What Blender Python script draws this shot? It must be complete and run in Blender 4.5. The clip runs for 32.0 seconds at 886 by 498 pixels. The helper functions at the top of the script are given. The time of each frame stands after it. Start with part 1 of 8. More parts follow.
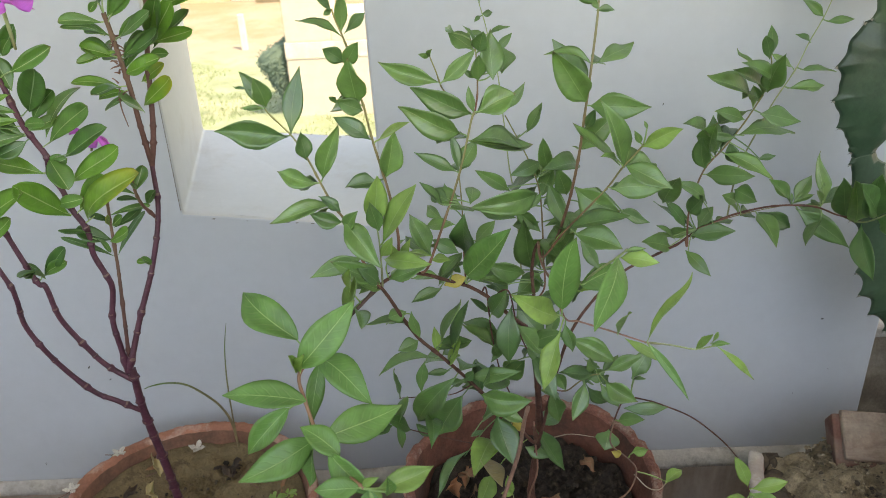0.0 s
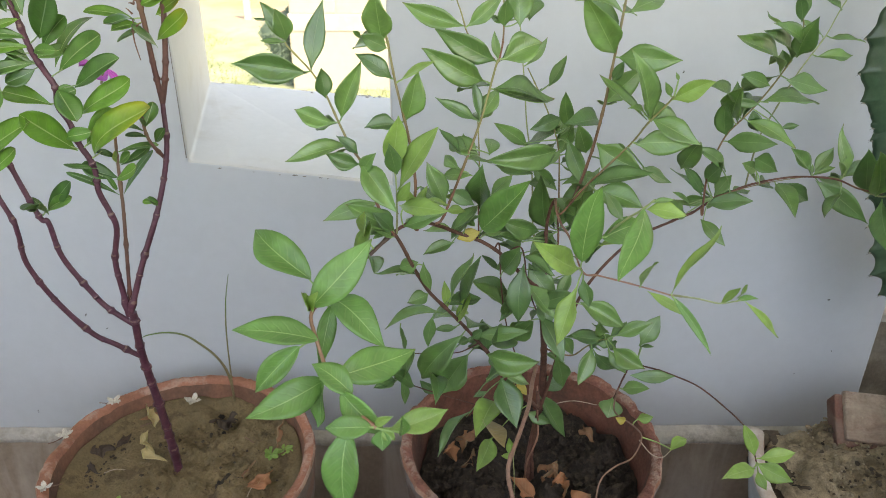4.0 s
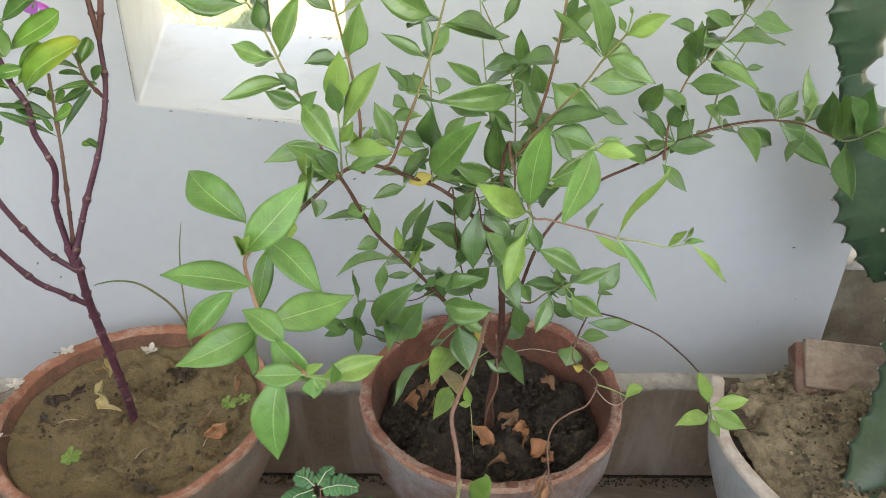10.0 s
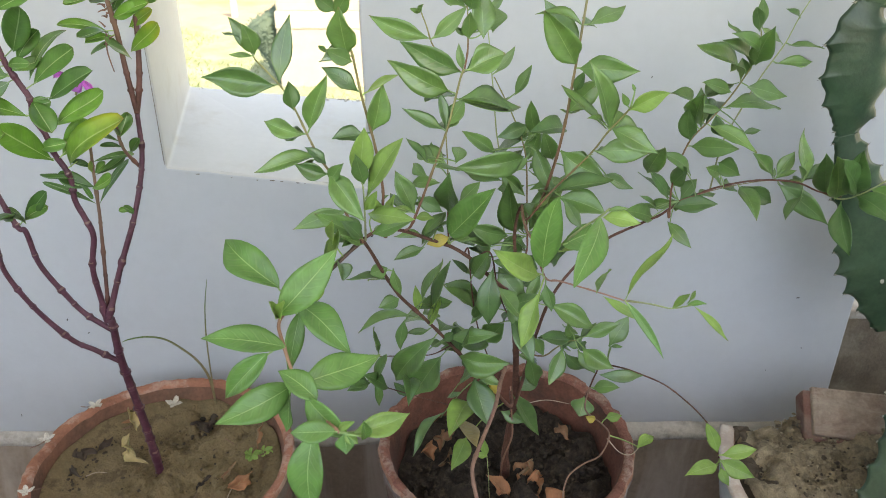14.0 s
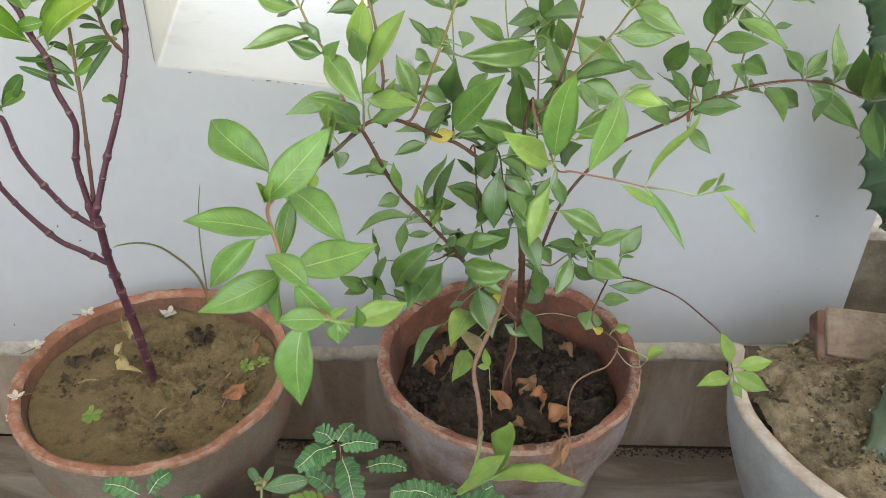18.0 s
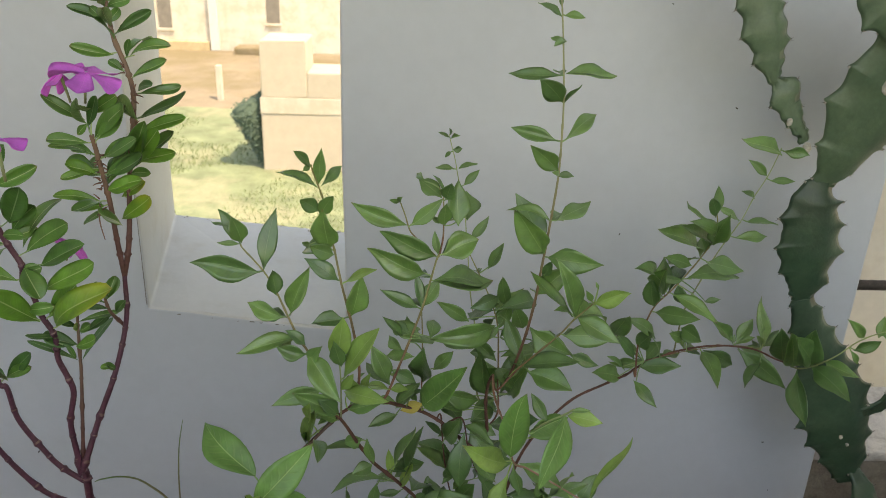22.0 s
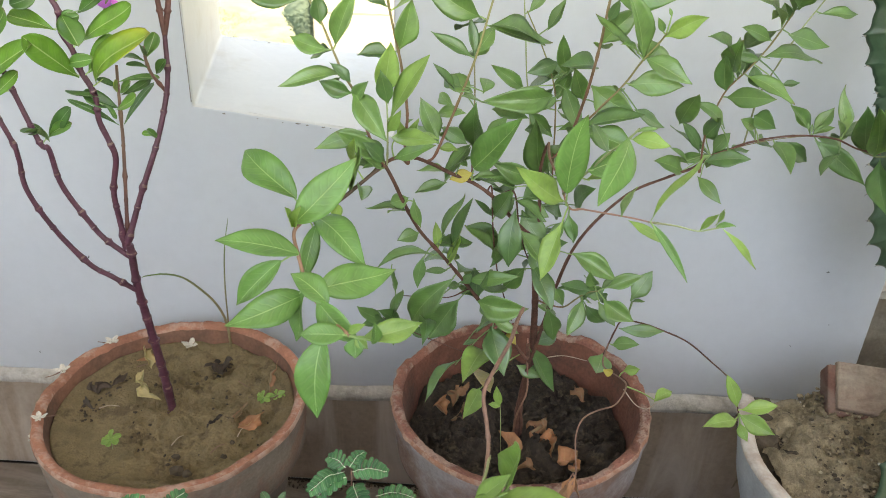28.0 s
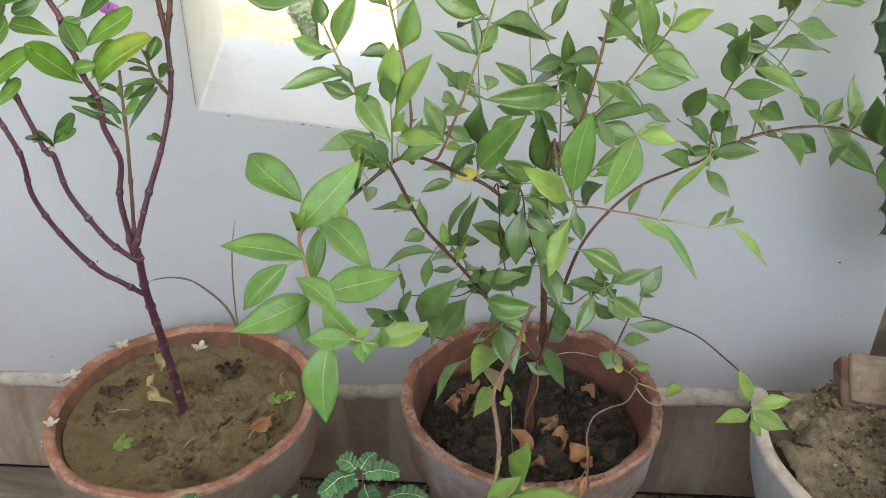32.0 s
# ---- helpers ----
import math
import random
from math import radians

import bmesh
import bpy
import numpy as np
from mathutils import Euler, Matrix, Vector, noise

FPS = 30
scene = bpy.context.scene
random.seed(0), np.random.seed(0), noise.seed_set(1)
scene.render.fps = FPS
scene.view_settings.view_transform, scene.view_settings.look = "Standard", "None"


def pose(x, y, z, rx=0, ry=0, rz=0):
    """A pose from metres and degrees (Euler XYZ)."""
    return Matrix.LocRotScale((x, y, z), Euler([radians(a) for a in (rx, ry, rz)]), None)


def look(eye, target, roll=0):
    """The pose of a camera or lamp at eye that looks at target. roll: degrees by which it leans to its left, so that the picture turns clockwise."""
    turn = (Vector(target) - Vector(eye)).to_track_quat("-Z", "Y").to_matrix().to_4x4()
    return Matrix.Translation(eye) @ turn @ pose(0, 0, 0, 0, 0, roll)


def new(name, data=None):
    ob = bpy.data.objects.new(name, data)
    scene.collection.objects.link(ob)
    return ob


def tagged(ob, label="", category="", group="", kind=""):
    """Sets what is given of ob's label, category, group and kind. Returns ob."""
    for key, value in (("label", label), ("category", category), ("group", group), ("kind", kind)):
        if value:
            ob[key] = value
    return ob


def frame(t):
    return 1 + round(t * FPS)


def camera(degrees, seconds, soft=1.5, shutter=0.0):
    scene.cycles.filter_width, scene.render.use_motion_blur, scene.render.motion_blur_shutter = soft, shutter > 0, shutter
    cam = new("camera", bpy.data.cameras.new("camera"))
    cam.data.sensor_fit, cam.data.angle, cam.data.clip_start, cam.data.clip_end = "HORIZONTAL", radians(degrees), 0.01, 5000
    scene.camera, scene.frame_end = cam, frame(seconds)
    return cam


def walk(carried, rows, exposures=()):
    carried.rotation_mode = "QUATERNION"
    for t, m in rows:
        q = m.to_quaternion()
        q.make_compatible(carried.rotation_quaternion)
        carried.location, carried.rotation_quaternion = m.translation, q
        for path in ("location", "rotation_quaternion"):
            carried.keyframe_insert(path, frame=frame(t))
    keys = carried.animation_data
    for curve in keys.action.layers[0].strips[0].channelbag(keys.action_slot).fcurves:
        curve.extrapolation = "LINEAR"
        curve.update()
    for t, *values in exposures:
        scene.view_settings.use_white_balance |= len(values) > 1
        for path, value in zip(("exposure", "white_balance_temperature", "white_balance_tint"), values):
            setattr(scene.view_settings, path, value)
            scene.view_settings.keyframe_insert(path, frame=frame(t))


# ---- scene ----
cam = camera(58.6, 32.0, 0.6)
cam.data.dof.use_dof, cam.data.dof.focus_distance, cam.data.dof.aperture_fstop = True, 0.75, 15.0
METRES, EYE, TILT, LEAN, TURN = 0.95, 1.105, -27.0, 2.5, 0.0
ROWS = [
    (0.0, 0.0, 0.0, 0.0, 0.0, 0.0, 0.0),
    (0.5, -0.0202, -0.002, -0.0185, 0.82, 0.03, -0.84),
    (1.0, -0.0271, 0.0063, -0.0282, 0.79, -0.26, -1.99),
    (1.5, -0.0318, 0.0306, -0.0364, 0.33, -0.92, -2.54),
    (2.0, -0.0272, 0.034, -0.039, 0.05, -1.59, -2.78),
    (2.5, -0.0337, 0.0255, -0.0369, -0.26, -1.63, -2.98),
    (3.0, -0.0296, 0.0171, -0.0331, -0.45, -1.48, -2.99),
    (3.5, -0.026, 0.0181, -0.0323, -0.41, -1.27, -2.92),
    (5.5, -0.0012, 0.0065, -0.0226, -0.61, -1.62, -1.94),
    (6.0, -0.008, 0.0055, -0.0249, -0.36, -1.67, -2.05),
    (6.5, -0.0076, 0.0059, -0.0236, -0.26, -1.85, -1.98),
    (7.0, -0.0076, 0.0065, -0.0189, -0.25, -1.9, -1.74),
    (7.5, -0.0088, 0.0142, -0.0224, -0.15, -2.44, -1.8),
    (8.0, -0.0025, 0.053, -0.0457, 0.13, -3.88, -2.24),
    (8.5, 0.0001, 0.069, -0.0577, -0.3, -5.07, -3.02),
    (9.0, -0.0008, 0.0667, -0.0525, -0.88, -5.45, -3.22),
    (9.5, 0.0035, 0.0502, -0.0411, -1.47, -5.24, -3.06),
    (10.0, 0.0113, 0.0398, -0.0364, -1.75, -4.77, -2.82),
    (10.5, 0.0145, 0.0287, -0.0317, -1.73, -4.13, -2.61),
    (11.0, 0.0123, 0.0274, -0.03, -1.56, -3.48, -2.56),
    (11.5, 0.0081, 0.0133, -0.0264, -1.36, -2.85, -2.52),
    (12.0, 0.0129, 0.0096, -0.0225, -1.3, -2.44, -2.22),
    (12.5, 0.0106, 0.0065, -0.0226, -1.11, -2.2, -2.07),
    (13.0, 0.0079, 0.0038, -0.0196, -1.07, -1.88, -2.08),
    (13.5, 0.0034, -0.0037, -0.0195, -1.16, -1.54, -2.15),
    (15.5, -0.0044, 0.0198, -0.0342, -0.9, -1.99, -2.7),
    (16.0, -0.0068, 0.045, -0.0606, -0.83, -3.53, -2.9),
    (16.5, 0.0056, 0.0678, -0.0803, -0.6, -5.52, -2.86),
    (17.0, 0.0108, 0.0721, -0.0833, -0.47, -6.87, -2.95),
    (17.5, 0.0152, 0.0687, -0.0838, -0.46, -7.19, -3.11),
    (18.0, 0.0049, 0.0434, -0.0598, -0.75, -6.22, -3.16),
    (18.5, -0.0051, 0.0286, -0.0191, -1.33, -4.46, -3.3),
    (19.0, -0.005, 0.0083, 0.0294, -1.86, -2.03, -3.36),
    (19.5, -0.0063, -0.0283, 0.0726, -2.35, 0.66, -3.43),
    (20.0, -0.0088, -0.0583, 0.0956, -3.07, 3.14, -3.82),
    (20.5, -0.0079, -0.0515, 0.0861, -3.48, 4.44, -3.98),
    (21.0, -0.0048, -0.0423, 0.0706, -3.33, 4.5, -3.98),
    (21.5, -0.0002, -0.0393, 0.065, -3.02, 4.38, -3.77),
    (22.0, -0.0015, -0.0411, 0.0738, -2.78, 4.39, -3.4),
    (22.5, 0.0125, -0.0228, 0.047, -2.65, 3.12, -3.04),
    (23.0, 0.0165, 0.0185, -0.0192, -2.58, 0.74, -2.87),
    (23.5, 0.0121, 0.0326, -0.0573, -2.29, -1.18, -3.25),
    (24.0, 0.0135, 0.0432, -0.078, -1.7, -2.64, -3.92),
    (24.5, 0.0206, 0.0513, -0.0857, -1.44, -3.54, -4.37),
    (26.5, 0.0184, 0.0489, -0.0991, -0.43, -3.37, -5.41),
    (27.0, 0.0201, 0.0389, -0.0938, -0.13, -2.99, -5.51),
    (27.5, 0.0133, 0.0319, -0.0885, 0.25, -2.53, -5.34),
    (28.0, 0.0085, 0.0103, -0.079, 0.74, -2.18, -5.05),
    (28.5, 0.0145, 0.0215, -0.0758, 1.26, -2.63, -4.33),
    (29.0, 0.0138, 0.0263, -0.0751, 1.33, -3.15, -3.69),
    (29.5, 0.0115, 0.0254, -0.0767, 1.06, -3.48, -3.64),
    (30.0, 0.0196, 0.0221, -0.0786, 1.01, -3.55, -3.92),
    (30.5, 0.0131, 0.0228, -0.0826, 1.2, -3.44, -4.2),
    (31.0, 0.0101, 0.0188, -0.0791, 1.26, -3.21, -4.25),
    (31.5, 0.0094, 0.0153, -0.0759, 1.31, -2.89, -4.13),
    (32.0, 0.0101, 0.0147, -0.0742, 1.35, -2.61, -3.92),
]
EXPOSURES = [(0.0, 2.44, 10000, 12), (1.0, 2.44, 10000, 12), (3.0, 2.71, 10200, 12), (6.0, 2.65, 10200, 12), (9.0, 3.09, 11050, 12), (13.0, 2.75, 10000, 12), (16.0, 2.81, 10700, 12), (17.5, 3.25, 11450, 12), (19.0, 2.38, 10600, 12), (20.0, 1.88, 10150, 12), (20.5, 1.81, 10250, 12), (22.0, 1.91, 10750, 12), (24.0, 2.99, 10650, 12), (28.0, 3.02, 10750, 12), (32.0, 2.95, 10750, 12)]
walk(cam, [(t, pose(0, 0, EYE, TILT, LEAN, TURN) @ pose(METRES * x, METRES * y, METRES * z, 90 + pitch, roll, yaw)) for t, x, y, z, yaw, pitch, roll in ROWS], EXPOSURES)

# ---- world, sun ----
world = bpy.data.worlds.new("world")
scene.world = world
world.use_nodes = True
wn = world.node_tree
sky = wn.nodes.new("ShaderNodeTexSky")
sky.sky_type = "NISHITA"
sky.sun_disc = False
sky.sun_elevation = radians(63.4)
sky.sun_rotation = radians(131.6)
bg = wn.nodes["Background"]
bg.inputs["Strength"].default_value = 0.145
wn.links.new(sky.outputs["Color"], bg.inputs["Color"])
sun = new("sun", bpy.data.lights.new("sun", "SUN"))
sun.data.energy = 1.7
sun.data.angle = radians(0.6)
sun.data.color = (1.0, 0.955, 0.885)
sun.matrix_world = look((4.5, -4.0, 12), (0, 0, 0))


# ---- materials ----
def mat(name, base, rough=0.6, spec=0.4, var=0.25, scale=20.0, fine=250.0, bump=0.2, dist=0.002, second=None, amount=0.4, low=0.45, high=0.6, second_scale=8.0, rnd=0.0, metal=0.0):
    """A surface with large blotches of a second colour, fine grain and relief."""
    m = bpy.data.materials.new(name)
    m.use_nodes = True
    nt = m.node_tree
    N, K = nt.nodes, nt.links
    p = N["Principled BSDF"]
    p.inputs["Roughness"].default_value = rough
    p.inputs["Specular IOR Level"].default_value = spec
    p.inputs["Metallic"].default_value = metal
    tc = N.new("ShaderNodeTexCoord")

    def tex(sc, detail=4.0, ro=0.6):
        t = N.new("ShaderNodeTexNoise")
        t.inputs["Scale"].default_value = sc
        t.inputs["Detail"].default_value = detail
        t.inputs["Roughness"].default_value = ro
        K.new(tc.outputs["Object"], t.inputs["Vector"])
        return t.outputs["Fac"]

    def mix(a, b, f, mode="MIX"):
        x = N.new("ShaderNodeMix")
        x.data_type, x.blend_type = "RGBA", mode
        for s, v in ((0, f), (6, a), (7, b)):
            if isinstance(v, (tuple, list)):
                x.inputs[s].default_value = (*v, 1) if len(v) == 3 else v
            elif isinstance(v, (int, float)):
                x.inputs[s].default_value = v
            else:
                K.new(v, x.inputs[s])
        return x.outputs[2]

    def ramp(v, lo, hi, a=0.0, b=1.0):
        r = N.new("ShaderNodeMapRange")
        r.inputs["From Min"].default_value, r.inputs["From Max"].default_value = lo, hi
        r.inputs["To Min"].default_value, r.inputs["To Max"].default_value = a, b
        K.new(v, r.inputs["Value"])
        return r.outputs["Result"]

    col = mix(tuple(c * (1 - var) for c in base), tuple(min(1, c * (1 + var)) for c in base), ramp(tex(scale), 0.3, 0.7))
    if second:
        f = ramp(tex(second_scale, 8, 0.68), low, high, 0.0, amount)
        col = mix(col, second, f)
    col = mix(col, mix((1 - var, 1 - var, 1 - var), (1 + var * 0.6,) * 3, ramp(tex(fine, 3), 0.3, 0.7)), 0.6, "MULTIPLY")
    if rnd:
        oi = N.new("ShaderNodeObjectInfo")
        col = mix(col, mix((1 - rnd,) * 3, (1 + rnd,) * 3, oi.outputs["Random"]), 1.0, "MULTIPLY")
    K.new(col, p.inputs["Base Color"])
    if bump:
        b = N.new("ShaderNodeBump")
        b.inputs["Strength"].default_value, b.inputs["Distance"].default_value = bump, dist
        a = N.new("ShaderNodeMath")
        a.operation = "ADD"
        K.new(tex(fine, 6), a.inputs[0])
        K.new(tex(scale * 2, 6), a.inputs[1])
        K.new(a.outputs[0], b.inputs["Height"])
        K.new(b.outputs["Normal"], p.inputs["Normal"])
    return m


def leaf_mat(name, base, vein, rough=0.32, trans=0.25, veins=0.35, rib=0.05, edge=None, rnd=0.22, spec=0.6, ribs=None):
    """A leaf: midrib and side veins along the blade's own coordinates, soft mottling, some light passing through."""
    m = bpy.data.materials.new(name)
    m.use_nodes = True
    nt = m.node_tree
    N, K = nt.nodes, nt.links
    p = N["Principled BSDF"]
    p.inputs["Roughness"].default_value = rough
    p.inputs["Specular IOR Level"].default_value = spec
    tc = N.new("ShaderNodeTexCoord")
    sep = N.new("ShaderNodeSeparateXYZ")
    K.new(tc.outputs["UV"], sep.inputs[0])

    def op(kind, a, b=None, c=None):
        x = N.new("ShaderNodeMath")
        x.operation = kind
        for i, v in enumerate((a, b, c)):
            if v is None:
                continue
            if isinstance(v, (int, float)):
                x.inputs[i].default_value = v
            else:
                K.new(v, x.inputs[i])
        return x.outputs[0]

    def rng(v, lo, hi, a=0.0, b=1.0):
        r = N.new("ShaderNodeMapRange")
        for k, q in (("From Min", lo), ("From Max", hi), ("To Min", a), ("To Max", b)):
            r.inputs[k].default_value = q
        K.new(v, r.inputs["Value"])
        return r.outputs["Result"]

    def mix(f, a, b, mode="MIX"):
        x = N.new("ShaderNodeMix")
        x.data_type, x.blend_type = "RGBA", mode
        for s, v in ((0, f), (6, a), (7, b)):
            if isinstance(v, tuple):
                x.inputs[s].default_value = (*v, 1)
            elif isinstance(v, (int, float)):
                x.inputs[s].default_value = v
            else:
                K.new(v, x.inputs[s])
        return x.outputs[2]

    oi = N.new("ShaderNodeObjectInfo")
    u = op("ABSOLUTE", op("MULTIPLY_ADD", sep.outputs[0], 2.0, -1.0))
    v = sep.outputs[1]
    ribf = rng(u, rib, rib * 0.35)
    wig = N.new("ShaderNodeTexNoise")
    wig.inputs["Scale"].default_value = 5.0
    K.new(tc.outputs["UV"], wig.inputs["Vector"])
    ph = op("ADD", op("MULTIPLY_ADD", v, 8.0, op("MULTIPLY", op("POWER", u, 0.8), -1.7)), op("MULTIPLY", wig.outputs["Fac"], 0.7))
    fr = op("ABSOLUTE", op("SUBTRACT", op("FRACT", ph), 0.5))
    side = op("MULTIPLY", rng(fr, 0.17, 0.0), rng(u, 0.95, 0.4))
    mott = N.new("ShaderNodeTexNoise")
    mott.inputs["Scale"].default_value = 60.0
    mott.inputs["Detail"].default_value = 5.0
    K.new(tc.outputs["Object"], mott.inputs["Vector"])
    col = mix(rng(mott.outputs["Fac"], 0.3, 0.7), tuple(c * 0.78 for c in base), tuple(c * 1.2 for c in base))
    col = mix(rng(fr, 0.15, 0.5, 0.12, 0.0), col, tuple(c * 0.6 for c in base))
    if edge:
        col = mix(op("MULTIPLY", rng(v, 0.55, 1.0), rng(u, 0.2, 1.0, 0.3, 0.9)), col, edge)
    col = mix(op("MULTIPLY", side, veins * 0.8), col, vein)
    col = mix(op("MULTIPLY", ribf, min(1.0, veins * 2.2) if ribs is None else ribs), col, vein)
    col = mix(op("MULTIPLY", rng(v, 0.93, 1.0), rng(oi.outputs["Random"], 0.3, 0.9, 0.0, 0.8)), col, (0.16, 0.10, 0.045))
    rb = N.new("ShaderNodeCombineColor")
    for i, k in enumerate((1.0, 0.75, 0.6)):
        K.new(rng(oi.outputs["Random"], 0, 1, 1 - rnd * k, 1 + rnd * k), rb.inputs[i])
    col = mix(1.0, col, rb.outputs[0], "MULTIPLY")
    K.new(col, p.inputs["Base Color"])
    b = N.new("ShaderNodeBump")
    b.inputs["Strength"].default_value, b.inputs["Distance"].default_value = 0.35, 0.0015
    K.new(op("ADD", op("MULTIPLY", side, -2.2 * veins), op("MULTIPLY", ribf, -0.6)), b.inputs["Height"])
    K.new(b.outputs["Normal"], p.inputs["Normal"])
    tr = N.new("ShaderNodeBsdfTranslucent")
    K.new(mix(1.0, col, (1.15, 1.25, 0.75), "MULTIPLY"), tr.inputs["Color"])
    ms = N.new("ShaderNodeMixShader")
    ms.inputs[0].default_value = trans
    K.new(p.outputs[0], ms.inputs[1])
    K.new(tr.outputs[0], ms.inputs[2])
    K.new(ms.outputs[0], N["Material Output"].inputs["Surface"])
    return m


def ramp_mat(name, low, high, rough=0.55):
    """A twig that turns from one colour at its foot to another at its tip."""
    m = mat(name, low, rough=rough, scale=80, fine=500, bump=0.3, dist=0.0008)
    nt = m.node_tree
    p = nt.nodes["Principled BSDF"]
    old = p.inputs["Base Color"].links[0].from_socket
    tc = nt.nodes.new("ShaderNodeTexCoord")
    sp = nt.nodes.new("ShaderNodeSeparateXYZ")
    nt.links.new(tc.outputs["UV"], sp.inputs[0])
    r = nt.nodes.new("ShaderNodeMapRange")
    r.inputs["From Min"].default_value, r.inputs["From Max"].default_value = 0.2, 0.75
    nt.links.new(sp.outputs[1], r.inputs["Value"])
    x = nt.nodes.new("ShaderNodeMix")
    x.data_type = "RGBA"
    nt.links.new(r.outputs[0], x.inputs[0])
    nt.links.new(old, x.inputs[6])
    x.inputs[7].default_value = (*high, 1)
    nt.links.new(x.outputs[2], p.inputs["Base Color"])
    return m


def ringed(m, pale, width=0.07):
    """Pale leaf scars at the nodes of a stem."""
    nt = m.node_tree
    N, K = nt.nodes, nt.links
    p = N["Principled BSDF"]
    old = p.inputs["Base Color"].links[0].from_socket
    tc, sp = N.new("ShaderNodeTexCoord"), N.new("ShaderNodeSeparateXYZ")
    K.new(tc.outputs["UV"], sp.inputs[0])
    f, d, a, r = (N.new("ShaderNodeMath") for _ in range(4))
    f.operation, d.operation, a.operation, r.operation = "FRACT", "SUBTRACT", "ABSOLUTE", "LESS_THAN"
    K.new(sp.outputs[0], f.inputs[0])
    K.new(f.outputs[0], d.inputs[0])
    d.inputs[1].default_value = 0.56
    K.new(d.outputs[0], a.inputs[0])
    K.new(a.outputs[0], r.inputs[0])
    r.inputs[1].default_value = width
    t = N.new("ShaderNodeTexNoise")
    t.inputs["Scale"].default_value = 160
    K.new(tc.outputs["Object"], t.inputs["Vector"])
    g = N.new("ShaderNodeMapRange")
    g.inputs["From Min"].default_value, g.inputs["From Max"].default_value = 0.46, 0.56
    K.new(t.outputs["Fac"], g.inputs["Value"])
    q = N.new("ShaderNodeMath")
    q.operation = "MULTIPLY"
    K.new(r.outputs[0], q.inputs[0])
    K.new(g.outputs[0], q.inputs[1])
    x = N.new("ShaderNodeMix")
    x.data_type = "RGBA"
    K.new(q.outputs[0], x.inputs[0])
    K.new(old, x.inputs[6])
    x.inputs[7].default_value = (*pale, 1)
    K.new(x.outputs[2], p.inputs["Base Color"])
    return m


def streaked(m, pale, stretch, amount=0.75, scale=1.0):
    """Long pale veins drawn across a tile."""
    nt = m.node_tree
    N, K = nt.nodes, nt.links
    p = N["Principled BSDF"]
    old = p.inputs["Base Color"].links[0].from_socket
    tc, mp = N.new("ShaderNodeTexCoord"), N.new("ShaderNodeMapping")
    mp.inputs["Scale"].default_value = stretch
    mp.inputs["Rotation"].default_value = (0.1, 0.25, 0.15)
    K.new(tc.outputs["Object"], mp.inputs["Vector"])
    t = N.new("ShaderNodeTexNoise")
    t.inputs["Scale"].default_value = scale
    t.inputs["Detail"].default_value = 7
    t.inputs["Roughness"].default_value = 0.6
    t.inputs["Distortion"].default_value = 0.9
    K.new(mp.outputs[0], t.inputs["Vector"])
    g = N.new("ShaderNodeMapRange")
    g.inputs["From Min"].default_value, g.inputs["From Max"].default_value = 0.44, 0.66
    g.inputs["To Max"].default_value = amount
    K.new(t.outputs["Fac"], g.inputs["Value"])
    x = N.new("ShaderNodeMix")
    x.data_type = "RGBA"
    K.new(g.outputs[0], x.inputs[0])
    K.new(old, x.inputs[6])
    x.inputs[7].default_value = (*pale, 1)
    K.new(x.outputs[2], p.inputs["Base Color"])
    return m


M = {}
M["wall"] = mat("wall_paint", (0.505, 0.53, 0.565), rough=0.55, spec=0.3, var=0.035, scale=2.5, fine=60, bump=0.12, dist=0.0015, second=(0.43, 0.445, 0.465), amount=0.35, low=0.5, high=0.7, second_scale=2.2)
M["reveal"] = mat("reveal_paint", (0.57, 0.565, 0.55), rough=0.6, var=0.04, scale=6, fine=90, bump=0.2, dist=0.002, second=(0.48, 0.44, 0.38), amount=0.5, low=0.55, high=0.72, second_scale=9)
M["tile"] = streaked(mat("skirting_tile_stone", (0.30, 0.23, 0.18), rough=0.42, var=0.25, scale=5, fine=140, bump=0.05, dist=0.001, rnd=0.06), (0.48, 0.41, 0.36), (11, 9, 1.8), 0.8, 1.6)
M["floor_tile"] = streaked(mat("floor_tile_stone", (0.185, 0.148, 0.12), rough=0.4, var=0.2, scale=5, fine=140, bump=0.05, dist=0.001, rnd=0.06), (0.36, 0.32, 0.29), (2.0, 13, 8), 0.85, 1.5)
M["bare"] = mat("bare_plaster", (0.20, 0.175, 0.15), rough=0.95, scale=50, fine=300, bump=0.4)
M["grime"] = mat("grime", (0.05, 0.042, 0.036), rough=0.95, scale=50, fine=300, bump=0.6)
M["plaster"] = mat("rough_plaster", (0.52, 0.49, 0.45), rough=0.85, var=0.18, scale=14, fine=160, bump=0.6, dist=0.003, second=(0.27, 0.235, 0.20), amount=0.75, low=0.46, high=0.62, second_scale=16)
M["moss"] = mat("stained_masonry", (0.155, 0.125, 0.095), rough=0.9, var=0.25, scale=20, fine=200, bump=0.6, dist=0.003, second=(0.30, 0.27, 0.22), amount=0.5, second_scale=14)
M["roof"] = mat("roof_paint", (0.74, 0.74, 0.73), rough=0.8, var=0.05, scale=2, fine=50, bump=0.1)
M["terra"] = mat("terracotta_weathered", (0.20, 0.165, 0.135), rough=0.9, var=0.25, scale=14, fine=220, bump=0.5, dist=0.002, second=(0.25, 0.125, 0.09), amount=0.8, low=0.48, high=0.62, second_scale=8)
